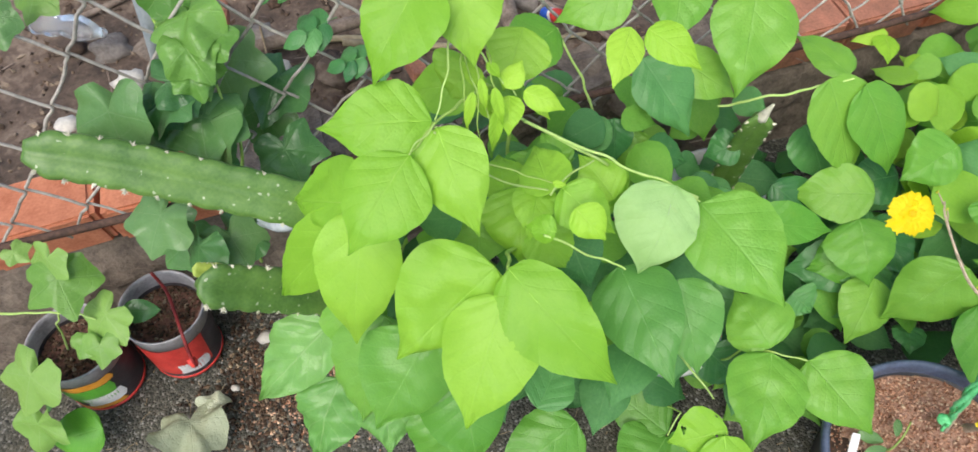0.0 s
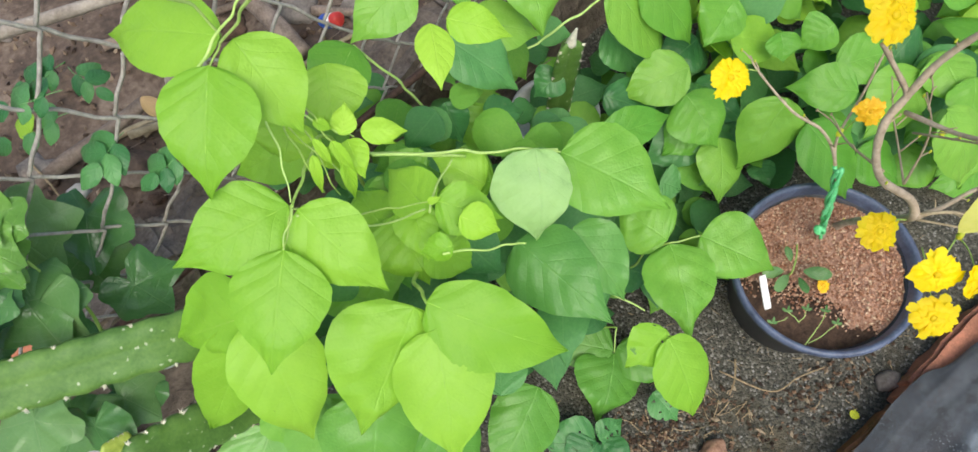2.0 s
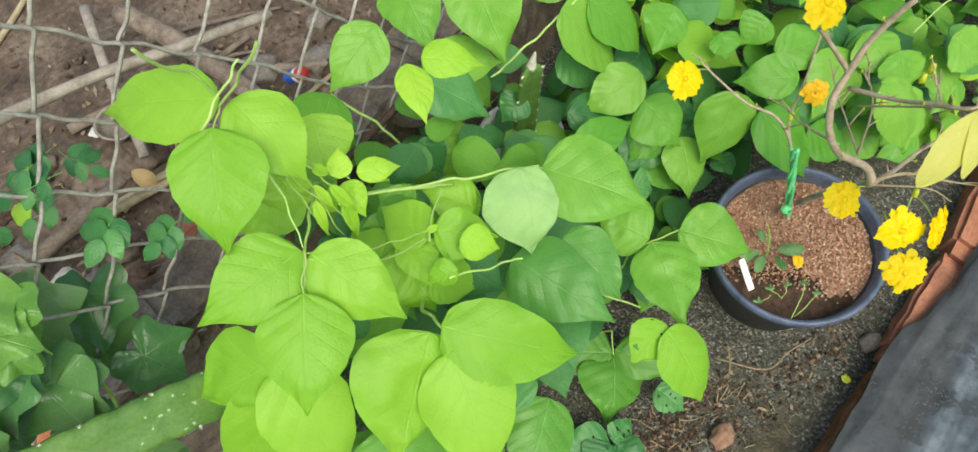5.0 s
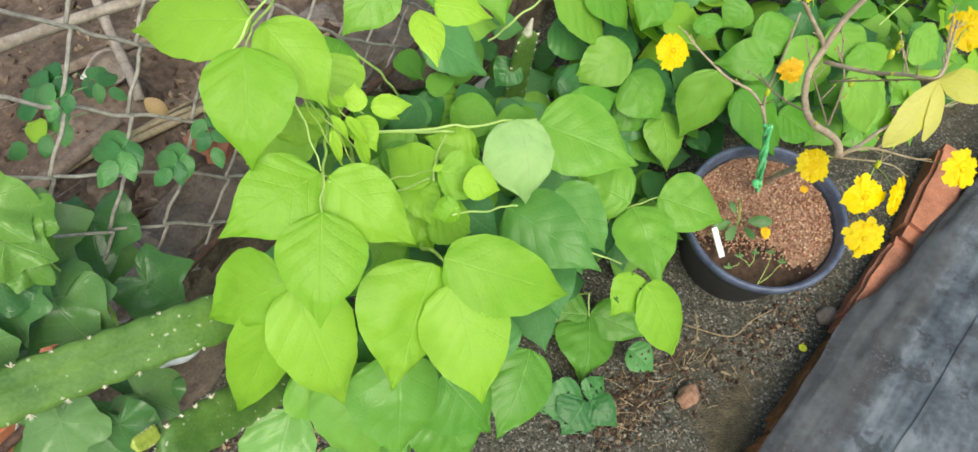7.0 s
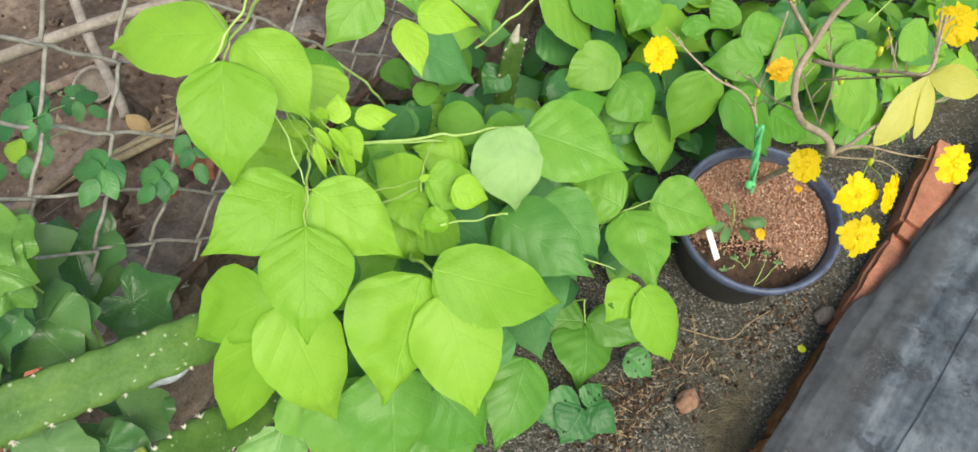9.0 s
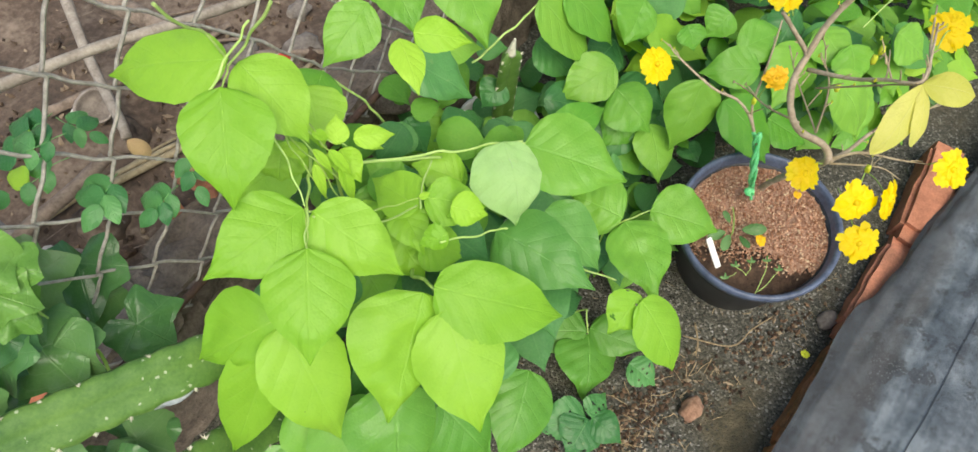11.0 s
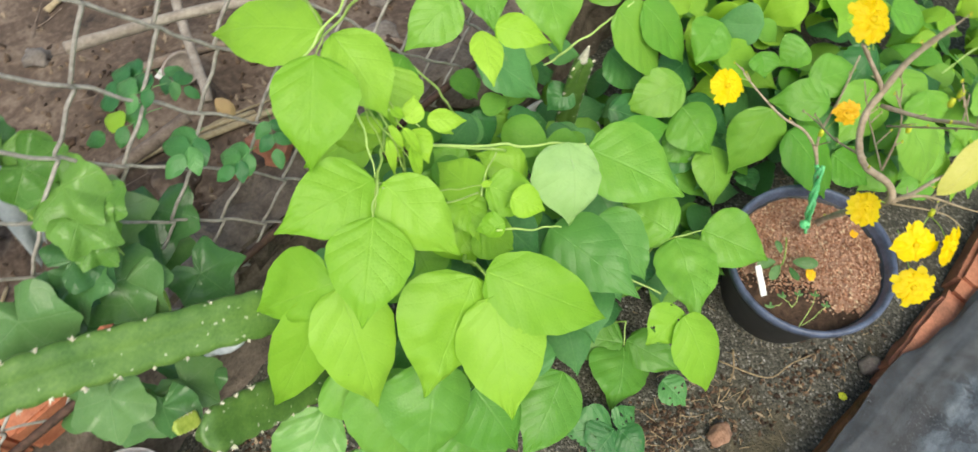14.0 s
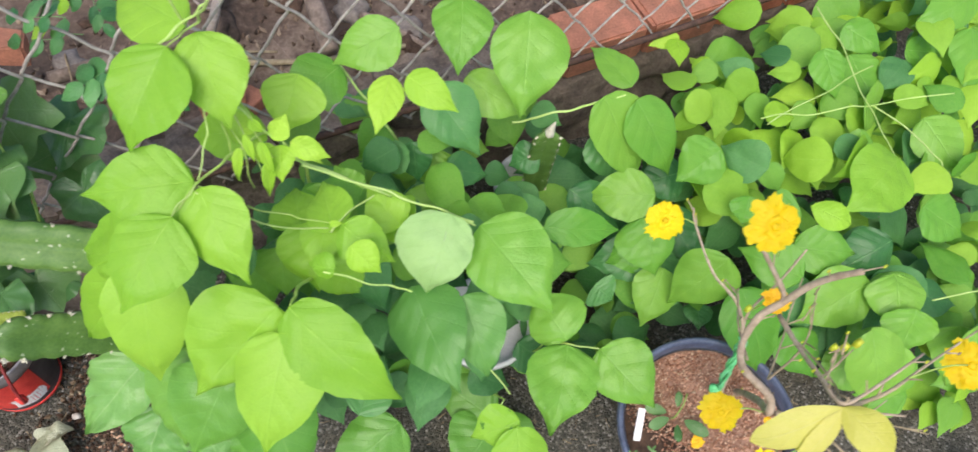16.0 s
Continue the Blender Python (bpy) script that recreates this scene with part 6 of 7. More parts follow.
ob = new("stone", rock_mesh("stone", (0.0209, 0.0167, 0.0126), ROCK_PALE, 7))
ob.location = (-0.749, 0.736, 0.330)
tagged(ob, "pale rounded stone on the earth bank", "stone")
ob = new("stone", rock_mesh("stone", (0.0330, 0.0264, 0.0198), ROCK, 8))
ob.location = (-0.432, 0.941, 0.340)
tagged(ob, "grey stone with a white edge on the earth bank", "stone")
shell = thing("broken_bowl", (-0.200, 1.150, bank_z(-0.200, 1.150) + 0.006), "dusty taupe broken bowl lying on the earth bank", "bowl")
shell.rotation_euler = (radians(18), radians(-16), 0.4)
shell.scale = (0.82, 0.82, 0.82)
part("bowl", lathe("bowl", [(0.0, 0.0), (0.020, 0.001), (0.034, 0.011), (0.041, 0.028), (0.042, 0.036), (0.038, 0.036), (0.035, 0.026), (0.027, 0.013), (0.0, 0.008)], SHELL, 28, 0.06), shell)
part("rim", lathe("rim", [(0.037, 0.0345), (0.043, 0.0345), (0.0435, 0.039), (0.0375, 0.0395), (0.037, 0.0345)], SHELL, 28, 0.06), shell, "worn rim")
ob = new("paper_scrap", block_mesh("paper_scrap", 0.028, 0.018, 0.004, WHITE, 21, 0.004))
ob.location, ob.rotation_euler = (-0.240, 1.176, bank_z(-0.240, 1.176) + 0.004), (0.25, -0.2, 0.7)
tagged(ob, "torn white paper scrap on the earth bank", "litter")
ob = new("stone", rock_mesh("stone", (0.0199, 0.0159, 0.0119), ROCK_PALE, 9))
ob.location = (-0.395, 0.880, 0.320)
tagged(ob, "pale rounded stone on the earth bank", "stone")
ob = new("brick_chip", block_mesh("brick_chip", 0.0745, 0.0522, 0.0373, CLAY_WORN, 79, 0.0119))
ob.location, ob.rotation_euler = (-0.518, 0.932, 0.400), (-0.04, 0.30, 0.00)
tagged(ob, "broken brown brick piece on the earth bank", "brick chip", "broken bricks")
ob = new("brick_chip", block_mesh("brick_chip", 0.0581, 0.0407, 0.0291, CLAY_WORN, 80, 0.0093))
ob.location, ob.rotation_euler = (-0.114, 0.868, 0.290), (0.04, 0.22, 1.00)
tagged(ob, "broken orange brick piece behind the fence", "brick chip", "broken bricks")
ob = new("brick_chip", block_mesh("brick_chip", 0.0396, 0.0277, 0.0198, CLAY_WORN, 81, 0.0063))
ob.location, ob.rotation_euler = (-0.194, 0.864, 0.285), (0.25, 0.26, 2.00)
tagged(ob, "broken orange brick piece behind the fence", "brick chip", "broken bricks")
ob = new("brick_chip", block_mesh("brick_chip", 0.0476, 0.0333, 0.0238, CLAY_WORN, 82, 0.0076))
ob.location, ob.rotation_euler = (-0.137, 0.874, 0.320), (0.27, 0.14, 2.00)
tagged(ob, "broken orange brick piece behind the fence", "brick chip", "broken bricks")
ob = new("stone", rock_mesh("stone", (0.0823, 0.0658, 0.0494), MORTAR, 14))
ob.location = (0.302, 0.884, 0.250)
tagged(ob, "brown weathered stone behind the bean leaves", "stone")
ob = new("brick_chip", block_mesh("brick_chip", 0.0878, 0.0614, 0.0263, MORTAR, 84, 0.0140))
ob.location, ob.rotation_euler = (-0.629, 0.935, 0.330), (-0.15, -0.21, 1.00)
tagged(ob, "brown flat brick piece on the earth bank", "brick chip", "broken bricks")
white_pot = new("white_pot", lathe("white_pot", [(0, 0.0), (0.062, 0.0), (0.085, 0.17), (0.092, 0.172), (0.092, 0.184), (0.083, 0.184), (0.078, 0.15), (0, 0.15)], WHITE_POT, 40))
white_pot.location = (0.455, 0.715, -0.02)
tagged(white_pot, "white plastic pot half hidden among leaves", "plant pot")
copy_thing(white_pot, pose(0.310, 0.418, 0.0, 0, 0, 20))
bottle = thing("plastic_bottle", (-0.802, 0.947, 0.360), "crushed clear plastic drink bottle lying on the earth", "bottle")
bottle.matrix_world = Matrix.Translation((-0.802, 0.947, 0.360)) @ pose(0, 0, 0, 0, 84, -18) @ Matrix.Scale(0.78, 4)
part("body", lathe("body", [(0.0, -0.10), (0.026, -0.098), (0.031, -0.085), (0.031, -0.03), (0.022, -0.01), (0.029, 0.02), (0.031, 0.05), (0.020, 0.085), (0.012, 0.10)], bottle_m, 28, 0.09), bottle)
part("neck", lathe("neck", [(0.012, 0.10), (0.0125, 0.104), (0.0115, 0.106), (0.0115, 0.116), (0.010, 0.117)], bottle_m, 20), bottle, "clear threaded neck")
drink_can = thing("crushed_can", (0.121, 0.978, 0.360), "crushed blue, red and white drink can behind the fence", "drink can")
drink_can.matrix_world = Matrix.Translation((0.121, 0.978, 0.360)) @ pose(0, 0, 0, 60, 20, 30) @ Matrix.Scale(0.45, 4)
part("body", lathe("body", [(0, -0.055), (0.024, -0.055), (0.030, -0.045), (0.030, 0.0)], BLUE, 24, 0.05), drink_can, "blue painted metal")
part("band", lathe("band", [(0.030, 0.0), (0.0305, 0.018)], WHITE, 24, 0.05), drink_can, "white painted band")
part("top", lathe("top", [(0.0305, 0.018), (0.030, 0.042), (0.024, 0.052), (0.0, 0.050)], RED, 24, 0.05), drink_can, "red painted metal")
ob = new("stick", tube("stick", [(-0.326, 0.926, 0.620), (-0.230, 0.942, 0.600), (-0.142, 0.950, 0.585), (-0.012, 0.939, 0.570), (0.114, 0.938, 0.550)], 0.0090, 0.0080, GREYWOOD, 9, 5, 0.06))
tagged(ob, "long grey weathered stick leaning behind the fence", "stick")
ob = new("stick", tube("stick", [(-0.130, 1.405, 0.360), (-0.160, 1.224, 0.350), (-0.178, 1.054, 0.340), (-0.186, 1.015, 0.330)], 0.0110, 0.0090, GREYWOOD, 9, 5, 0.06))
tagged(ob, "brown branch lying on the earth bank", "stick")
ob = new("stick", tube("stick", [(-0.076, 1.322, 0.380), (-0.022, 1.193, 0.370), (0.017, 1.069, 0.360), (0.049, 0.947, 0.340)], 0.0220, 0.0180, DEADWOOD, 9, 5, 0.06))
tagged(ob, "thick brown branch lying on the earth bank", "stick")
ob = new("stick", tube("stick", [(-0.462, 0.905, 0.340), (-0.388, 0.935, 0.340), (-0.300, 0.951, 0.350), (-0.230, 0.970, 0.360)], 0.0140, 0.0120, DEADWOOD, 9, 5, 0.06))
tagged(ob, "dark half-buried branch on the earth bank", "stick")
ob = new("twig", tube("twig", [(-0.434, 0.946, 0.360), (-0.414, 0.890, 0.360), (-0.402, 0.844, 0.360)], 0.0022, 0.0015, STRAW, 9, 5, 0.06))
tagged(ob, "thin pale dry twig on the earth bank", "stick")
ob = new("twig", tube("twig", [(0.486, 0.134, 0.010), (0.546, 0.056, 0.012), (0.608, 0.052, 0.015), (0.670, 0.043, 0.010)], 0.0018, 0.0012, STRAW, 9, 5, 0.06))
tagged(ob, "thin dry straw twig on the grit", "stick")
ob = new("twig", tube("twig", [(0.527, 0.138, 0.010), (0.500, 0.106, 0.012), (0.474, 0.088, 0.010)], 0.0022, 0.0015, STRAW, 9, 5, 0.06))
tagged(ob, "dry straw stalk on the grit", "stick")
dead_leaf = new("dead_leaf", blade_mesh(0.036, 0.022, LEAF["dry"], 5, (0.8, 0.7), 0.12, 0.2))
dead_leaf.matrix_world = blade_frame(Vector((-0.174, 0.731, 0.620)), Vector((-0.162, 0.716, 0.590)))
tagged(dead_leaf, "dry curled tan leaf caught in the fence", "dead leaf")
ob = new("fallen_leaf", lobed_mesh(0.12, LEAF["greyed"], 21, depth=0.7, curl=2.4))
ob.matrix_world = pose(-0.549, 0.287, 0.030, 18, -8, 200)
tagged(ob, "wilted crumpled grey-green lobed leaf on the grit", "fallen leaf")
ob = new("fallen_leaf", lobed_mesh(0.06, LEAF["greyed"], 23, depth=0.6, curl=2.0))
ob.matrix_world = pose(-0.513, 0.318, 0.020, -15, 12, 80)
tagged(ob, "small wilted grey-green leaf on the grit", "fallen leaf")
ob = new("fallen_leaf", blade_mesh(0.104, 0.089, LEAF["mature"], 28, arch=0.04))
ob.matrix_world = blade_frame(Vector((-0.695, 0.271, 0.050)), Vector((-0.794, 0.248, 0.030)))
tagged(ob, "green oval leaf on the grit", "fallen leaf")
ob = new("seedling_leaf", blade_mesh(0.057, 0.038, LEAF["gourd"], 29, arch=0.04))
ob.matrix_world = blade_frame(Vector((-0.591, 0.404, 0.270)), Vector((-0.535, 0.412, 0.260)))
tagged(ob, "glossy oval green leaf reaching over the can", "leaf")
rose = thing("climbing_shrub", (-0.293, 0.687, 0.600), "climber with small dark green compound leaves, some yellowing, on the fence", "climber")
ob = part("leaf", blade_mesh(0.026, 0.0149, LEAF["rose"], 10, (0.68, 0.92), across=6, along=10, wave=0.05), rose)
ob.matrix_local = Matrix.Translation(-rose.location) @ blade_frame(Vector((-0.240, 0.762, 0.680)), Vector((-0.254, 0.749, 0.665)))
ob = part("leaf", blade_mesh(0.049, 0.0279, LEAF["rose"], 11, (0.68, 0.92), across=6, along=10, wave=0.05), rose)
ob.matrix_local = Matrix.Translation(-rose.location) @ blade_frame(Vector((-0.240, 0.762, 0.680)), Vector((-0.257, 0.801, 0.665)))
ob = part("leaf", blade_mesh(0.026, 0.0149, LEAF["lime"], 12, (0.68, 0.92), across=6, along=10, wave=0.05), rose)
ob.matrix_local = Matrix.Translation(-rose.location) @ blade_frame(Vector((-0.256, 0.758, 0.680)), Vector((-0.269, 0.745, 0.665)))
ob = part("leaf", blade_mesh(0.049, 0.0279, LEAF["rose"], 13, (0.68, 0.92), across=6, along=10, wave=0.05), rose)
ob.matrix_local = Matrix.Translation(-rose.location) @ blade_frame(Vector((-0.256, 0.758, 0.680)), Vector((-0.273, 0.797, 0.665)))
ob = part("leaf", blade_mesh(0.033, 0.0186, LEAF["rose"], 14, (0.68, 0.92), across=6, along=10, wave=0.05), rose)
ob.matrix_local = Matrix.Translation(-rose.location) @ blade_frame(Vector((-0.270, 0.753, 0.680)), Vector((-0.295, 0.764, 0.665)))
stalk(rose, [(-0.225, 0.770, 0.677), (-0.263, 0.756, 0.680)], 0.0006, 0.0004, "stem", RIB["deep"])
ob = part("leaf", blade_mesh(0.034, 0.0195, LEAF["rose"], 20, (0.68, 0.92), across=6, along=10, wave=0.05), rose)
ob.matrix_local = Matrix.Translation(-rose.location) @ blade_frame(Vector((-0.216, 0.741, 0.680)), Vector((-0.194, 0.758, 0.665)))
ob = part("leaf", blade_mesh(0.025, 0.0140, LEAF["rose"], 21, (0.68, 0.92), across=6, along=10, wave=0.05), rose)
ob.matrix_local = Matrix.Translation(-rose.location) @ blade_frame(Vector((-0.216, 0.741, 0.680)), Vector((-0.226, 0.726, 0.665)))
ob = part("leaf", blade_mesh(0.034, 0.0195, LEAF["rose"], 22, (0.68, 0.92), across=6, along=10, wave=0.05), rose)
ob.matrix_local = Matrix.Translation(-rose.location) @ blade_frame(Vector((-0.209, 0.726, 0.680)), Vector((-0.187, 0.742, 0.665)))
ob = part("leaf", blade_mesh(0.025, 0.0140, LEAF["rose"], 23, (0.68, 0.92), across=6, along=10, wave=0.05), rose)
ob.matrix_local = Matrix.Translation(-rose.location) @ blade_frame(Vector((-0.209, 0.726, 0.680)), Vector((-0.219, 0.711, 0.665)))
ob = part("leaf", blade_mesh(0.023, 0.0130, LEAF["rose"], 24, (0.68, 0.92), across=6, along=10, wave=0.05), rose)
ob.matrix_local = Matrix.Translation(-rose.location) @ blade_frame(Vector((-0.202, 0.710, 0.680)), Vector((-0.192, 0.700, 0.665)))
stalk(rose, [(-0.224, 0.761, 0.677), (-0.206, 0.718, 0.680)], 0.0006, 0.0004, "stem", RIB["deep"])
ob = part("leaf", blade_mesh(0.029, 0.0167, LEAF["rose"], 30, (0.68, 0.92), across=6, along=10, wave=0.05), rose)
ob.matrix_local = Matrix.Translation(-rose.location) @ blade_frame(Vector((-0.263, 0.708, 0.660)), Vector((-0.280, 0.694, 0.645)))
ob = part("leaf", blade_mesh(0.052, 0.0298, LEAF["rose"], 31, (0.68, 0.92), across=6, along=10, wave=0.05), rose)
ob.matrix_local = Matrix.Translation(-rose.location) @ blade_frame(Vector((-0.263, 0.708, 0.660)), Vector((-0.280, 0.751, 0.645)))
ob = part("leaf", blade_mesh(0.029, 0.0167, LEAF["rose"], 32, (0.68, 0.92), across=6, along=10, wave=0.05), rose)
ob.matrix_local = Matrix.Translation(-rose.location) @ blade_frame(Vector((-0.288, 0.706, 0.660)), Vector((-0.304, 0.691, 0.645)))
ob = part("leaf", blade_mesh(0.052, 0.0298, LEAF["lime"], 33, (0.68, 0.92), across=6, along=10, wave=0.05), rose)
ob.matrix_local = Matrix.Translation(-rose.location) @ blade_frame(Vector((-0.288, 0.706, 0.660)), Vector((-0.305, 0.748, 0.645)))
ob = part("leaf", blade_mesh(0.036, 0.0205, LEAF["rose"], 34, (0.68, 0.92), across=6, along=10, wave=0.05), rose)
ob.matrix_local = Matrix.Translation(-rose.location) @ blade_frame(Vector((-0.312, 0.703, 0.660)), Vector((-0.339, 0.716, 0.645)))
stalk(rose, [(-0.238, 0.714, 0.657), (-0.300, 0.705, 0.660)], 0.0006, 0.0004, "stem", RIB["deep"])
ob = part("leaf", blade_mesh(0.040, 0.0233, LEAF["rose"], 40, (0.68, 0.92), across=6, along=10, wave=0.05), rose)
ob.matrix_local = Matrix.Translation(-rose.location) @ blade_frame(Vector((-0.217, 0.671, 0.630)), Vector((-0.224, 0.638, 0.615)))
ob = part("leaf", blade_mesh(0.051, 0.0288, LEAF["rose"], 41, (0.68, 0.92), across=6, along=10, wave=0.05), rose)
ob.matrix_local = Matrix.Translation(-rose.location) @ blade_frame(Vector((-0.217, 0.671, 0.630)), Vector((-0.250, 0.702, 0.615)))
ob = part("leaf", blade_mesh(0.040, 0.0223, LEAF["rose"], 42, (0.68, 0.92), across=6, along=10, wave=0.05), rose)
ob.matrix_local = Matrix.Translation(-rose.location) @ blade_frame(Vector((-0.229, 0.661, 0.630)), Vector((-0.236, 0.628, 0.615)))
ob = part("leaf", blade_mesh(0.051, 0.0288, LEAF["rose"], 43, (0.68, 0.92), across=6, along=10, wave=0.05), rose)
ob.matrix_local = Matrix.Translation(-rose.location) @ blade_frame(Vector((-0.229, 0.661, 0.630)), Vector((-0.262, 0.692, 0.615)))
ob = part("leaf", blade_mesh(0.039, 0.0223, LEAF["rose"], 44, (0.68, 0.92), across=6, along=10, wave=0.05), rose)
ob.matrix_local = Matrix.Translation(-rose.location) @ blade_frame(Vector((-0.241, 0.652, 0.630)), Vector((-0.272, 0.641, 0.615)))
stalk(rose, [(-0.205, 0.684, 0.627), (-0.235, 0.657, 0.630)], 0.0006, 0.0004, "stem", RIB["deep"])
ob = part("leaf", blade_mesh(0.031, 0.0177, LEAF["rose"], 50, (0.68, 0.92), across=6, along=10, wave=0.05), rose)
ob.matrix_local = Matrix.Translation(-rose.location) @ blade_frame(Vector((-0.168, 0.637, 0.600)), Vector((-0.180, 0.616, 0.585)))
ob = part("leaf", blade_mesh(0.046, 0.0260, LEAF["rose"], 51, (0.68, 0.92), across=6, along=10, wave=0.05), rose)
ob.matrix_local = Matrix.Translation(-rose.location) @ blade_frame(Vector((-0.168, 0.637, 0.600)), Vector((-0.189, 0.671, 0.585)))
ob = part("leaf", blade_mesh(0.031, 0.0177, LEAF["rose"], 52, (0.68, 0.92), across=6, along=10, wave=0.05), rose)
ob.matrix_local = Matrix.Translation(-rose.location) @ blade_frame(Vector((-0.181, 0.632, 0.600)), Vector((-0.192, 0.611, 0.585)))
ob = part("leaf", blade_mesh(0.046, 0.0260, LEAF["rose"], 53, (0.68, 0.92), across=6, along=10, wave=0.05), rose)
ob.matrix_local = Matrix.Translation(-rose.location) @ blade_frame(Vector((-0.181, 0.632, 0.600)), Vector((-0.202, 0.665, 0.585)))
ob = part("leaf", blade_mesh(0.033, 0.0186, LEAF["rose"], 54, (0.68, 0.92), across=6, along=10, wave=0.05), rose)
ob.matrix_local = Matrix.Translation(-rose.location) @ blade_frame(Vector((-0.193, 0.627, 0.600)), Vector((-0.220, 0.628, 0.585)))
stalk(rose, [(-0.155, 0.645, 0.597), (-0.187, 0.630, 0.600)], 0.0006, 0.0004, "stem", RIB["deep"])
ob = part("leaf", blade_mesh(0.028, 0.0158, LEAF["rose"], 60, (0.68, 0.92), across=6, along=10, wave=0.05), rose)
ob.matrix_local = Matrix.Translation(-rose.location) @ blade_frame(Vector((-0.126, 0.656, 0.620)), Vector((-0.108, 0.645, 0.605)))
ob = part("leaf", blade_mesh(0.031, 0.0177, LEAF["rose"], 61, (0.68, 0.92), across=6, along=10, wave=0.05), rose)
ob.matrix_local = Matrix.Translation(-rose.location) @ blade_frame(Vector((-0.126, 0.656, 0.620)), Vector((-0.150, 0.652, 0.605)))
ob = part("leaf", blade_mesh(0.028, 0.0158, LEAF["rose"], 62, (0.68, 0.92), across=6, along=10, wave=0.05), rose)
ob.matrix_local = Matrix.Translation(-rose.location) @ blade_frame(Vector((-0.130, 0.633, 0.620)), Vector((-0.113, 0.622, 0.605)))
ob = part("leaf", blade_mesh(0.030, 0.0177, LEAF["rose"], 63, (0.68, 0.92), across=6, along=10, wave=0.05), rose)
ob.matrix_local = Matrix.Translation(-rose.location) @ blade_frame(Vector((-0.130, 0.633, 0.620)), Vector((-0.154, 0.628, 0.605)))
ob = part("leaf", blade_mesh(0.028, 0.0158, LEAF["rose"], 64, (0.68, 0.92), across=6, along=10, wave=0.05), rose)
ob.matrix_local = Matrix.Translation(-rose.location) @ blade_frame(Vector((-0.135, 0.610, 0.620)), Vector((-0.140, 0.589, 0.605)))
stalk(rose, [(-0.121, 0.682, 0.617), (-0.133, 0.621, 0.620)], 0.0006, 0.0004, "stem", RIB["deep"])
ob = part("leaf", blade_mesh(0.025, 0.0140, LEAF["rose"], 70, (0.68, 0.92), across=6, along=10, wave=0.05), rose)
ob.matrix_local = Matrix.Translation(-rose.location) @ blade_frame(Vector((-0.234, 0.665, 0.740)), Vector((-0.250, 0.657, 0.725)))
ob = part("leaf", blade_mesh(0.051, 0.0288, LEAF["rose"], 71, (0.68, 0.92), across=6, along=10, wave=0.05), rose)
ob.matrix_local = Matrix.Translation(-rose.location) @ blade_frame(Vector((-0.234, 0.665, 0.740)), Vector((-0.246, 0.708, 0.725)))
ob = part("leaf", blade_mesh(0.025, 0.0140, LEAF["rose"], 72, (0.68, 0.92), across=6, along=10, wave=0.05), rose)
ob.matrix_local = Matrix.Translation(-rose.location) @ blade_frame(Vector((-0.252, 0.666, 0.740)), Vector((-0.267, 0.658, 0.725)))
ob = part("leaf", blade_mesh(0.051, 0.0288, LEAF["rose"], 73, (0.68, 0.92), across=6, along=10, wave=0.05), rose)
ob.matrix_local = Matrix.Translation(-rose.location) @ blade_frame(Vector((-0.252, 0.666, 0.740)), Vector((-0.265, 0.709, 0.725)))
ob = part("leaf", blade_mesh(0.036, 0.0205, LEAF["rose"], 74, (0.68, 0.92), across=6, along=10, wave=0.05), rose)
ob.matrix_local = Matrix.Translation(-rose.location) @ blade_frame(Vector((-0.269, 0.667, 0.740)), Vector((-0.293, 0.685, 0.725)))
stalk(rose, [(-0.216, 0.667, 0.737), (-0.260, 0.667, 0.740)], 0.0006, 0.0004, "stem", RIB["deep"])
edge_a = glide([(-0.468, 0.716, 0.800), (-0.450, 0.685, 0.750), (-0.453, 0.647, 0.660), (-0.452, 0.625, 0.580)], 6)
edge_b = glide([(-0.412, 0.699, 0.800), (-0.417, 0.684, 0.750), (-0.413, 0.644, 0.660), (-0.431, 0.640, 0.600)], 6)
rag = new("cloth_strip", mesh_of("cloth_strip", [edge_a[i].lerp(edge_b[i], k / 4) + Vector((0, -0.010 * math.sin(k * 1.6 + i * 0.4), 0)) for i in range(len(edge_a)) for k in range(5)],
    [(i * 5 + k, i * 5 + k + 1, i * 5 + k + 6, i * 5 + k + 5) for i in range(len(edge_a) - 1) for k in range(4)], CLOTH_GREY))
tagged(rag, "torn strip of grey cloth hanging on the fence", "cloth strip")
ob = new("paper_scrap", block_mesh("paper_scrap", 0.048, 0.042, 0.010, WHITE, 9, 0.004))
ob.location, ob.rotation_euler = (-0.691, 1.053, 0.300), (0.7, 0.1, 0.2)
tagged(ob, "crumpled white packaging scrap on the earth bank", "litter")
ob = new("bag_scrap", rock_mesh("bag_scrap", (0.034, 0.013, 0.019), FOIL, 14, sub=3))
ob.location = (-0.312, 0.500, 0.395)
tagged(ob, "crumpled silvery plastic scrap beneath the cactus", "litter")
weed = thing("weed_sprig", (0.600, 0.115, 0.195), "thin pale weed sprigs in the dark pot soil", "weed")
stalk(weed, [(0.565, 0.093, 0.193), (0.591, 0.105, 0.210), (0.616, 0.121, 0.222)], 0.0008, 0.0005, "stem", VINE)
ob = part("leaf", blade_mesh(0.0090, 0.0038, LEAF["gourd_light"], 1299, (0.8, 0.7), across=4, along=5), weed)
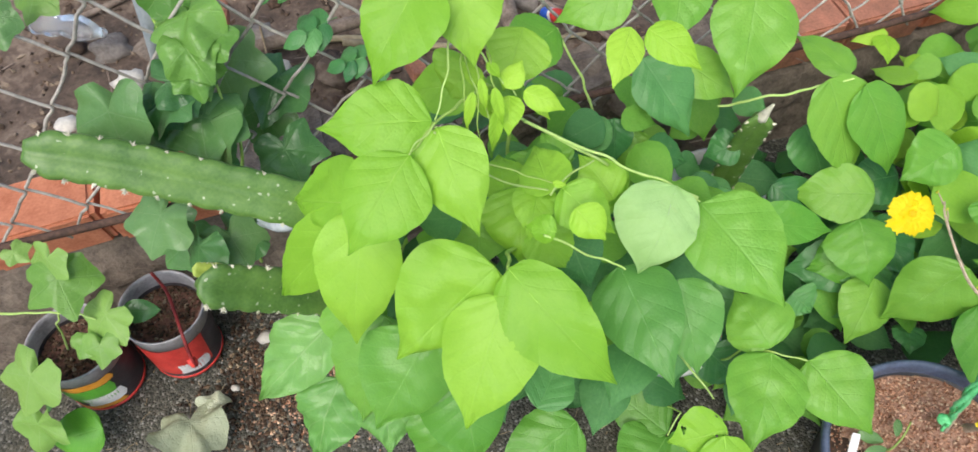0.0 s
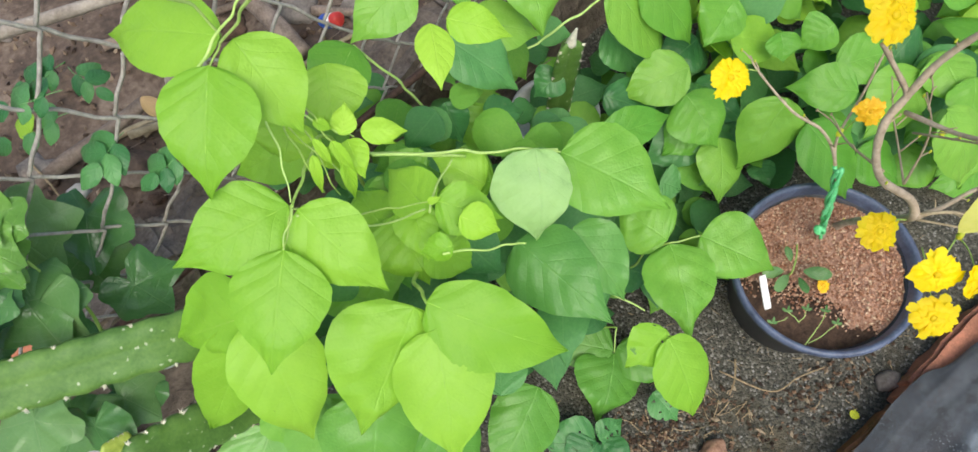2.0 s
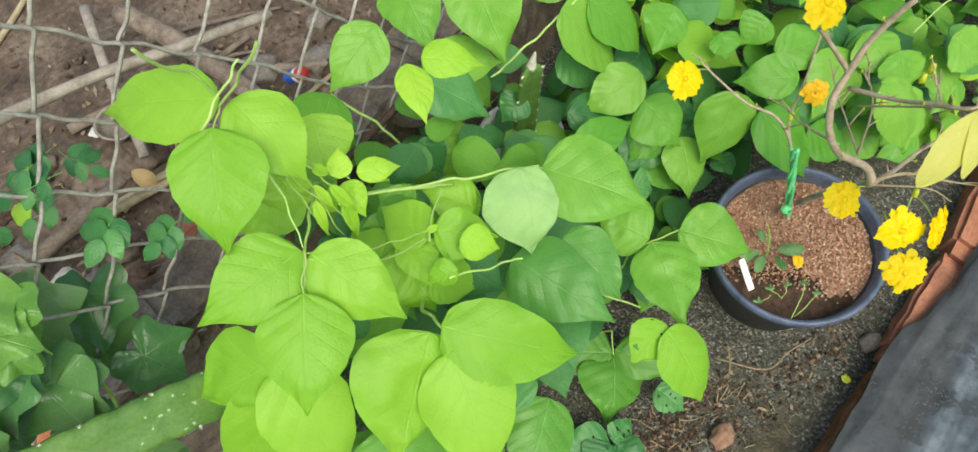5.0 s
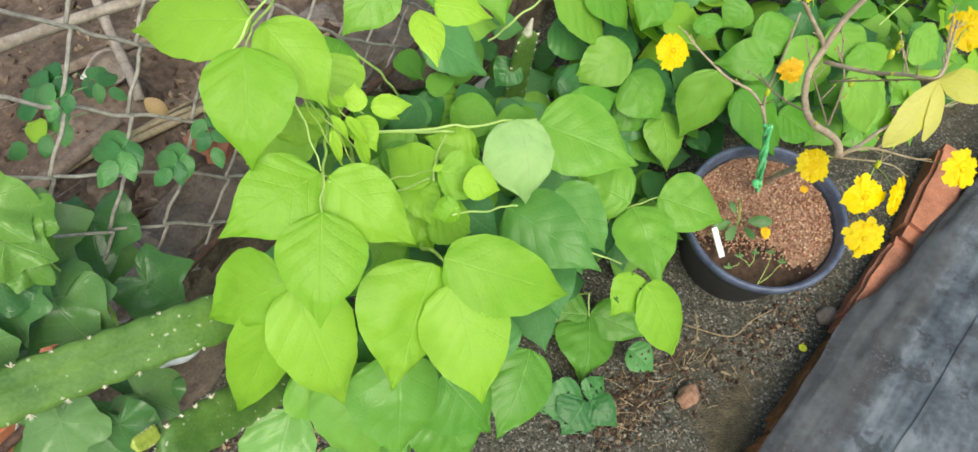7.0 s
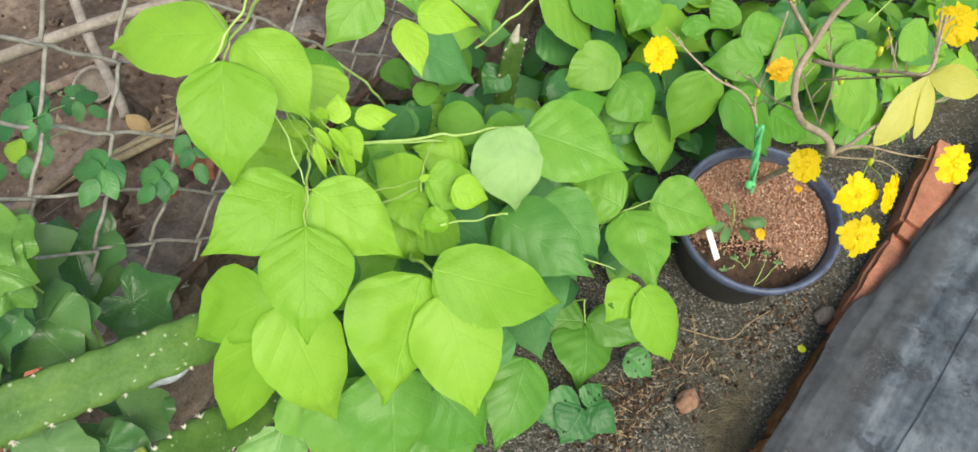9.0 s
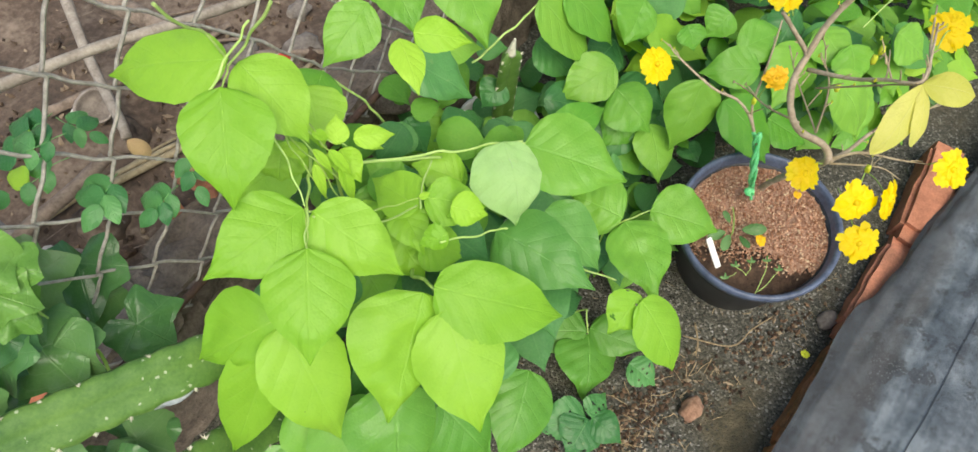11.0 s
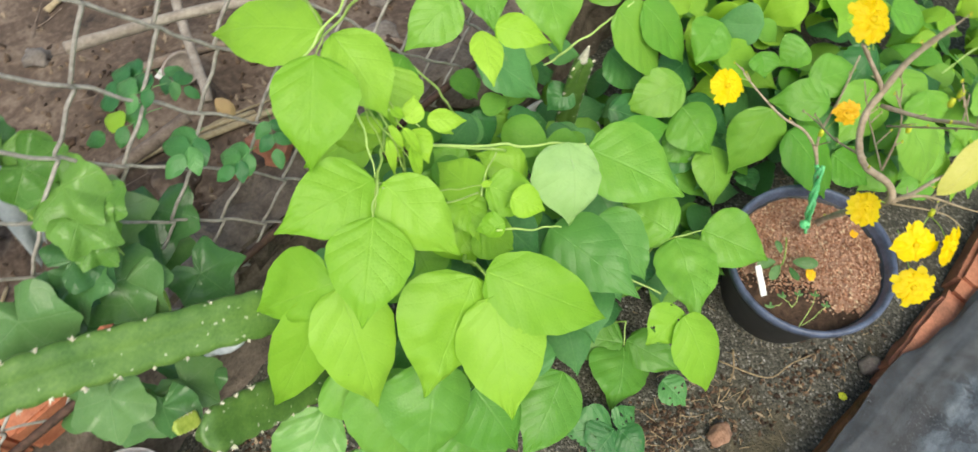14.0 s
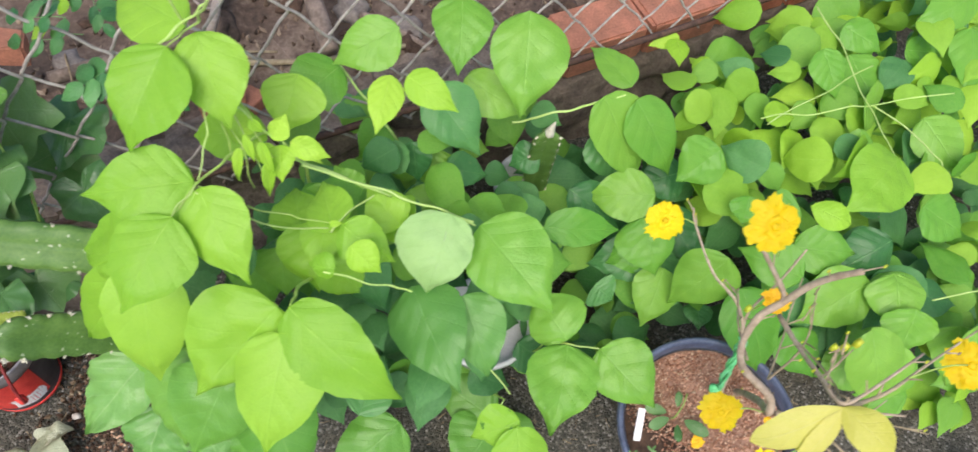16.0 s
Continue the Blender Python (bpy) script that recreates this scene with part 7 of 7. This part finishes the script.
ob.matrix_local = Matrix.Translation(-weed.location) @ blade_frame(Vector((0.616, 0.121, 0.222)), Vector((0.626, 0.117, 0.224)))
ob = part("leaf", blade_mesh(0.0096, 0.0038, LEAF["gourd_light"], 1281, (0.8, 0.7), across=4, along=5), weed)
ob.matrix_local = Matrix.Translation(-weed.location) @ blade_frame(Vector((0.616, 0.121, 0.222)), Vector((0.610, 0.131, 0.224)))
ob = part("leaf", blade_mesh(0.0126, 0.0038, LEAF["gourd_light"], 1292, (0.8, 0.7), across=4, along=5), weed)
ob.matrix_local = Matrix.Translation(-weed.location) @ blade_frame(Vector((0.616, 0.121, 0.222)), Vector((0.628, 0.130, 0.224)))
stalk(weed, [(0.572, 0.093, 0.193), (0.596, 0.092, 0.210), (0.618, 0.095, 0.222)], 0.0008, 0.0005, "stem", VINE)
ob = part("leaf", blade_mesh(0.0090, 0.0038, LEAF["gourd_light"], 1317, (0.8, 0.7), across=4, along=5), weed)
ob.matrix_local = Matrix.Translation(-weed.location) @ blade_frame(Vector((0.618, 0.095, 0.222)), Vector((0.629, 0.091, 0.224)))
ob = part("leaf", blade_mesh(0.0096, 0.0038, LEAF["gourd_light"], 1299, (0.8, 0.7), across=4, along=5), weed)
ob.matrix_local = Matrix.Translation(-weed.location) @ blade_frame(Vector((0.618, 0.095, 0.222)), Vector((0.613, 0.105, 0.224)))
ob = part("leaf", blade_mesh(0.0124, 0.0038, LEAF["gourd_light"], 1310, (0.8, 0.7), across=4, along=5), weed)
ob.matrix_local = Matrix.Translation(-weed.location) @ blade_frame(Vector((0.618, 0.095, 0.222)), Vector((0.631, 0.104, 0.224)))
stalk(weed, [(0.581, 0.129, 0.193), (0.573, 0.138, 0.210), (0.561, 0.151, 0.222)], 0.0008, 0.0005, "stem", VINE)
ob = part("leaf", blade_mesh(0.0090, 0.0038, LEAF["gourd_light"], 1249, (0.8, 0.7), across=4, along=5), weed)
ob.matrix_local = Matrix.Translation(-weed.location) @ blade_frame(Vector((0.561, 0.151, 0.222)), Vector((0.572, 0.147, 0.224)))
ob = part("leaf", blade_mesh(0.0096, 0.0038, LEAF["gourd_light"], 1231, (0.8, 0.7), across=4, along=5), weed)
ob.matrix_local = Matrix.Translation(-weed.location) @ blade_frame(Vector((0.561, 0.151, 0.222)), Vector((0.556, 0.162, 0.224)))
ob = part("leaf", blade_mesh(0.0124, 0.0038, LEAF["gourd_light"], 1242, (0.8, 0.7), across=4, along=5), weed)
ob.matrix_local = Matrix.Translation(-weed.location) @ blade_frame(Vector((0.561, 0.151, 0.222)), Vector((0.574, 0.160, 0.224)))
stalk(weed, [(0.581, 0.129, 0.193), (0.587, 0.131, 0.210), (0.591, 0.138, 0.222)], 0.0008, 0.0005, "stem", VINE)
ob = part("leaf", blade_mesh(0.0090, 0.0038, LEAF["gourd_light"], 1274, (0.8, 0.7), across=4, along=5), weed)
ob.matrix_local = Matrix.Translation(-weed.location) @ blade_frame(Vector((0.591, 0.138, 0.222)), Vector((0.601, 0.134, 0.224)))
ob = part("leaf", blade_mesh(0.0096, 0.0038, LEAF["gourd_light"], 1256, (0.8, 0.7), across=4, along=5), weed)
ob.matrix_local = Matrix.Translation(-weed.location) @ blade_frame(Vector((0.591, 0.138, 0.222)), Vector((0.586, 0.149, 0.224)))
ob = part("leaf", blade_mesh(0.0125, 0.0038, LEAF["gourd_light"], 1267, (0.8, 0.7), across=4, along=5), weed)
ob.matrix_local = Matrix.Translation(-weed.location) @ blade_frame(Vector((0.591, 0.138, 0.222)), Vector((0.603, 0.147, 0.224)))
stalk(weed, [(0.571, 0.145, 0.193), (0.550, 0.144, 0.210), (0.527, 0.147, 0.222)], 0.0008, 0.0005, "stem", VINE)
ob = part("leaf", blade_mesh(0.0089, 0.0038, LEAF["gourd_light"], 1231, (0.8, 0.7), across=4, along=5), weed)
ob.matrix_local = Matrix.Translation(-weed.location) @ blade_frame(Vector((0.527, 0.147, 0.222)), Vector((0.537, 0.144, 0.224)))
ob = part("leaf", blade_mesh(0.0095, 0.0038, LEAF["gourd_light"], 1213, (0.8, 0.7), across=4, along=5), weed)
ob.matrix_local = Matrix.Translation(-weed.location) @ blade_frame(Vector((0.527, 0.147, 0.222)), Vector((0.521, 0.158, 0.224)))
ob = part("leaf", blade_mesh(0.0122, 0.0038, LEAF["gourd_light"], 1224, (0.8, 0.7), across=4, along=5), weed)
ob.matrix_local = Matrix.Translation(-weed.location) @ blade_frame(Vector((0.527, 0.147, 0.222)), Vector((0.539, 0.156, 0.224)))
rosette = thing("weed_rosette", (1.45, 0.175, 0.0), "small grey-green weed rosette beside the edging brick", "weed")
for k in range(9):
    a, ln = k * 0.72, 0.030 + 0.006 * (k % 3)
    b0 = Vector((1.45 + 0.012 * (k % 3) - 0.012, 0.175, 0.012 + 0.004 * (k % 2)))
    ob = part("leaf", blade_mesh(ln, ln * 0.62, LEAF["gourd_light"], 300 + k, (0.8, 0.55), across=6, along=8), rosette)
    ob.matrix_local = Matrix.Translation(-rosette.location) @ blade_frame(b0, b0 + Vector((math.cos(a), math.sin(a), 0.35)))
fallen_flower = new("fallen_flower", flower_mesh(0.009, 77, BUD))
fallen_flower.location = (0.659, -0.053, 0.004)
tagged(fallen_flower, "small faded yellow-green fallen flower on the grit", "fallen flower")

# ---- stones and clods on the bank ----
clods = [rock_mesh("stone", (0.030, 0.024, 0.016), mat, 60 + k, sub=3) for k, mat in enumerate((MORTAR, LOAM, ROCK, EARTH, LOAM, EARTH))]
r = random.Random(31)
for _ in range(70):
    x = r.uniform(-0.9, 1.3)
    y = wall_y(x) + 0.12 + abs(r.gauss(0, 0.45))
    ob = new("stone", r.choice(clods))
    s = r.choice((0.4, 0.5, 0.7, 1.0, 1.4))
    ob.matrix_world = pose(x, y, bank_z(x, y) + 0.004, 0, 0, r.uniform(0, 360)) @ Matrix.Scale(s, 4)
    tagged(ob, "rough earth-brown stone on the bank", "stone", "stones on the bank")
for _ in range(16):
    x = r.uniform(-0.9, 0.9)
    y = wall_y(x) + 0.14 + abs(r.gauss(0, 0.4))
    a, ln, rr = r.uniform(-0.6, 0.9), r.uniform(0.15, 0.5), r.uniform(0.004, 0.011)
    pts = []
    for f in (-0.5, -0.2, 0.15, 0.5):
        px, py = x + math.cos(a) * ln * f, y + math.sin(a) * ln * f
        py = max(py, wall_y(px) + 0.12)
        pts.append((px, py + r.uniform(-0.01, 0.01), bank_z(px, py) + rr * 0.8 + r.uniform(0, 0.008)))
    tagged(new("stick", tube("stick", pts, rr, rr * 0.6, r.choice((DEADWOOD, DEADWOOD, TWIG)), 7, 5, 0.08)), "dry weathered stick lying on the earth bank", "stick", "sticks on the bank")

# ---- loose grit, straw and litter, last ----
at, size = [], []
r = random.Random(12)
while len(at) < 9000:
    x, y = r.uniform(-1.1, 1.5), r.uniform(-0.15, 0.75)
    if y > wall_y(x) - 0.06 or y < edge_y(x) + 0.05:
        continue
    s = r.choice((0.0010, 0.0014, 0.0020, 0.0028)) * r.uniform(0.8, 1.4)
    if r.random() < 0.02:
        s *= 2.2
    at.append((x, y, ground_z(x, y) + s * 0.3))
    size.append(s)
tagged(new("grit", grains("grit", at, size, PEBBLE, 5)), "loose grey and white grit on the ground", "grit", kind="stuff")
at, size = [], []
for _ in range(900):
    x, y = r.gauss(-0.34, 0.075), r.gauss(0.36, 0.05)
    s = r.uniform(0.0015, 0.0045)
    at.append((x, y, ground_z(x, y) + s * 0.4))
    size.append(s)
tagged(new("brick_crumbs", grains("brick_crumbs", at, size, CRUMB, 8)), "crushed reddish brick crumbs on the grit", "crumbs", kind="stuff")
at, size = [], []
for _ in range(2500):
    x = r.uniform(-1.2, 1.6)
    y = wall_y(x) + 0.12 + abs(r.gauss(0, 0.5))
    s = r.uniform(0.002, 0.007)
    at.append((x, y, bank_z(x, y) + s * 0.3))
    size.append(s)
tagged(new("bank_litter", grains("bank_litter", at, size, LITTER, 6, 2.0)), "brown leaf litter and clods on the earth bank", "litter", kind="stuff")


def straws(name, count, box, zf, seed, mat, lo=0.02, hi=0.09, fine=1.0):
    rr = random.Random(seed)
    verts, faces = [], []
    for _ in range(count):
        x, y = rr.uniform(box[0], box[1]), rr.uniform(box[2], box[3])
        a, ln, w = rr.uniform(0, 6.283), rr.uniform(lo, hi), rr.uniform(0.0006, 0.0016) * fine
        d, s = Vector((math.cos(a), math.sin(a), 0)), Vector((-math.sin(a), math.cos(a), 0)) * w
        o = len(verts)
        for k in range(3):
            p = Vector((x, y, 0)) + d * ln * (k / 2 - 0.5) + s * rr.uniform(-2, 2)
            p.z = zf(p.x, p.y) + 0.003 + rr.uniform(0, 0.005)
            verts += [p - s, p + s, p + UP * w]
        for k in range(2):
            q = o + 3 * k
            faces += [(q, q + 3, q + 5, q + 2), (q + 2, q + 5, q + 4, q + 1)]
    return mesh_of(name, verts, faces, mat)


tagged(new("straw_litter", straws("straw_litter", 700, (-0.9, 1.1, -0.05, 0.6), ground_z, 9, STRAW, 0.004, 0.026, 0.5)), "dry straw and twig bits on the ground", "straw", kind="stuff")
tagged(new("mulch_straw", straws("mulch_straw", 60, (0.22, 0.50, 0.03, 0.15), ground_z, 19, STRAW, 0.008, 0.045, 0.6)), "tan straw and husks in the grit by the pot", "straw", kind="stuff")
at, size = [], []
for cx, cy, sx, sy, n in ((0.33, 0.085, 0.07, 0.035, 380), (0.24, 0.07, 0.05, 0.03, 250), (-0.42, 0.33, 0.06, 0.06, 800), (-0.46, 0.43, 0.05, 0.05, 500), (0.62, 0.02, 0.12, 0.03, 250)):
    for _ in range(n):
        x, y = r.gauss(cx, sx), r.gauss(cy, sy)
        q = r.uniform(0.0015, 0.0055)
        at.append((x, y, ground_z(x, y) + q * 0.4))
        size.append(q)
tagged(new("mulch", grains("mulch", at, size, MULCH, 18, 1.8)), "brown bark mulch scattered over the grit", "mulch", kind="stuff")
tagged(new("twig_litter", straws("twig_litter", 90, (-1.0, 1.4, 0.75, 1.9), lambda x, y: bank_z(x, max(y, wall_y(x) + 0.1)), 10, DEADWOOD, 0.03, 0.16)), "dry twigs lying on the earth bank", "twigs", kind="stuff")
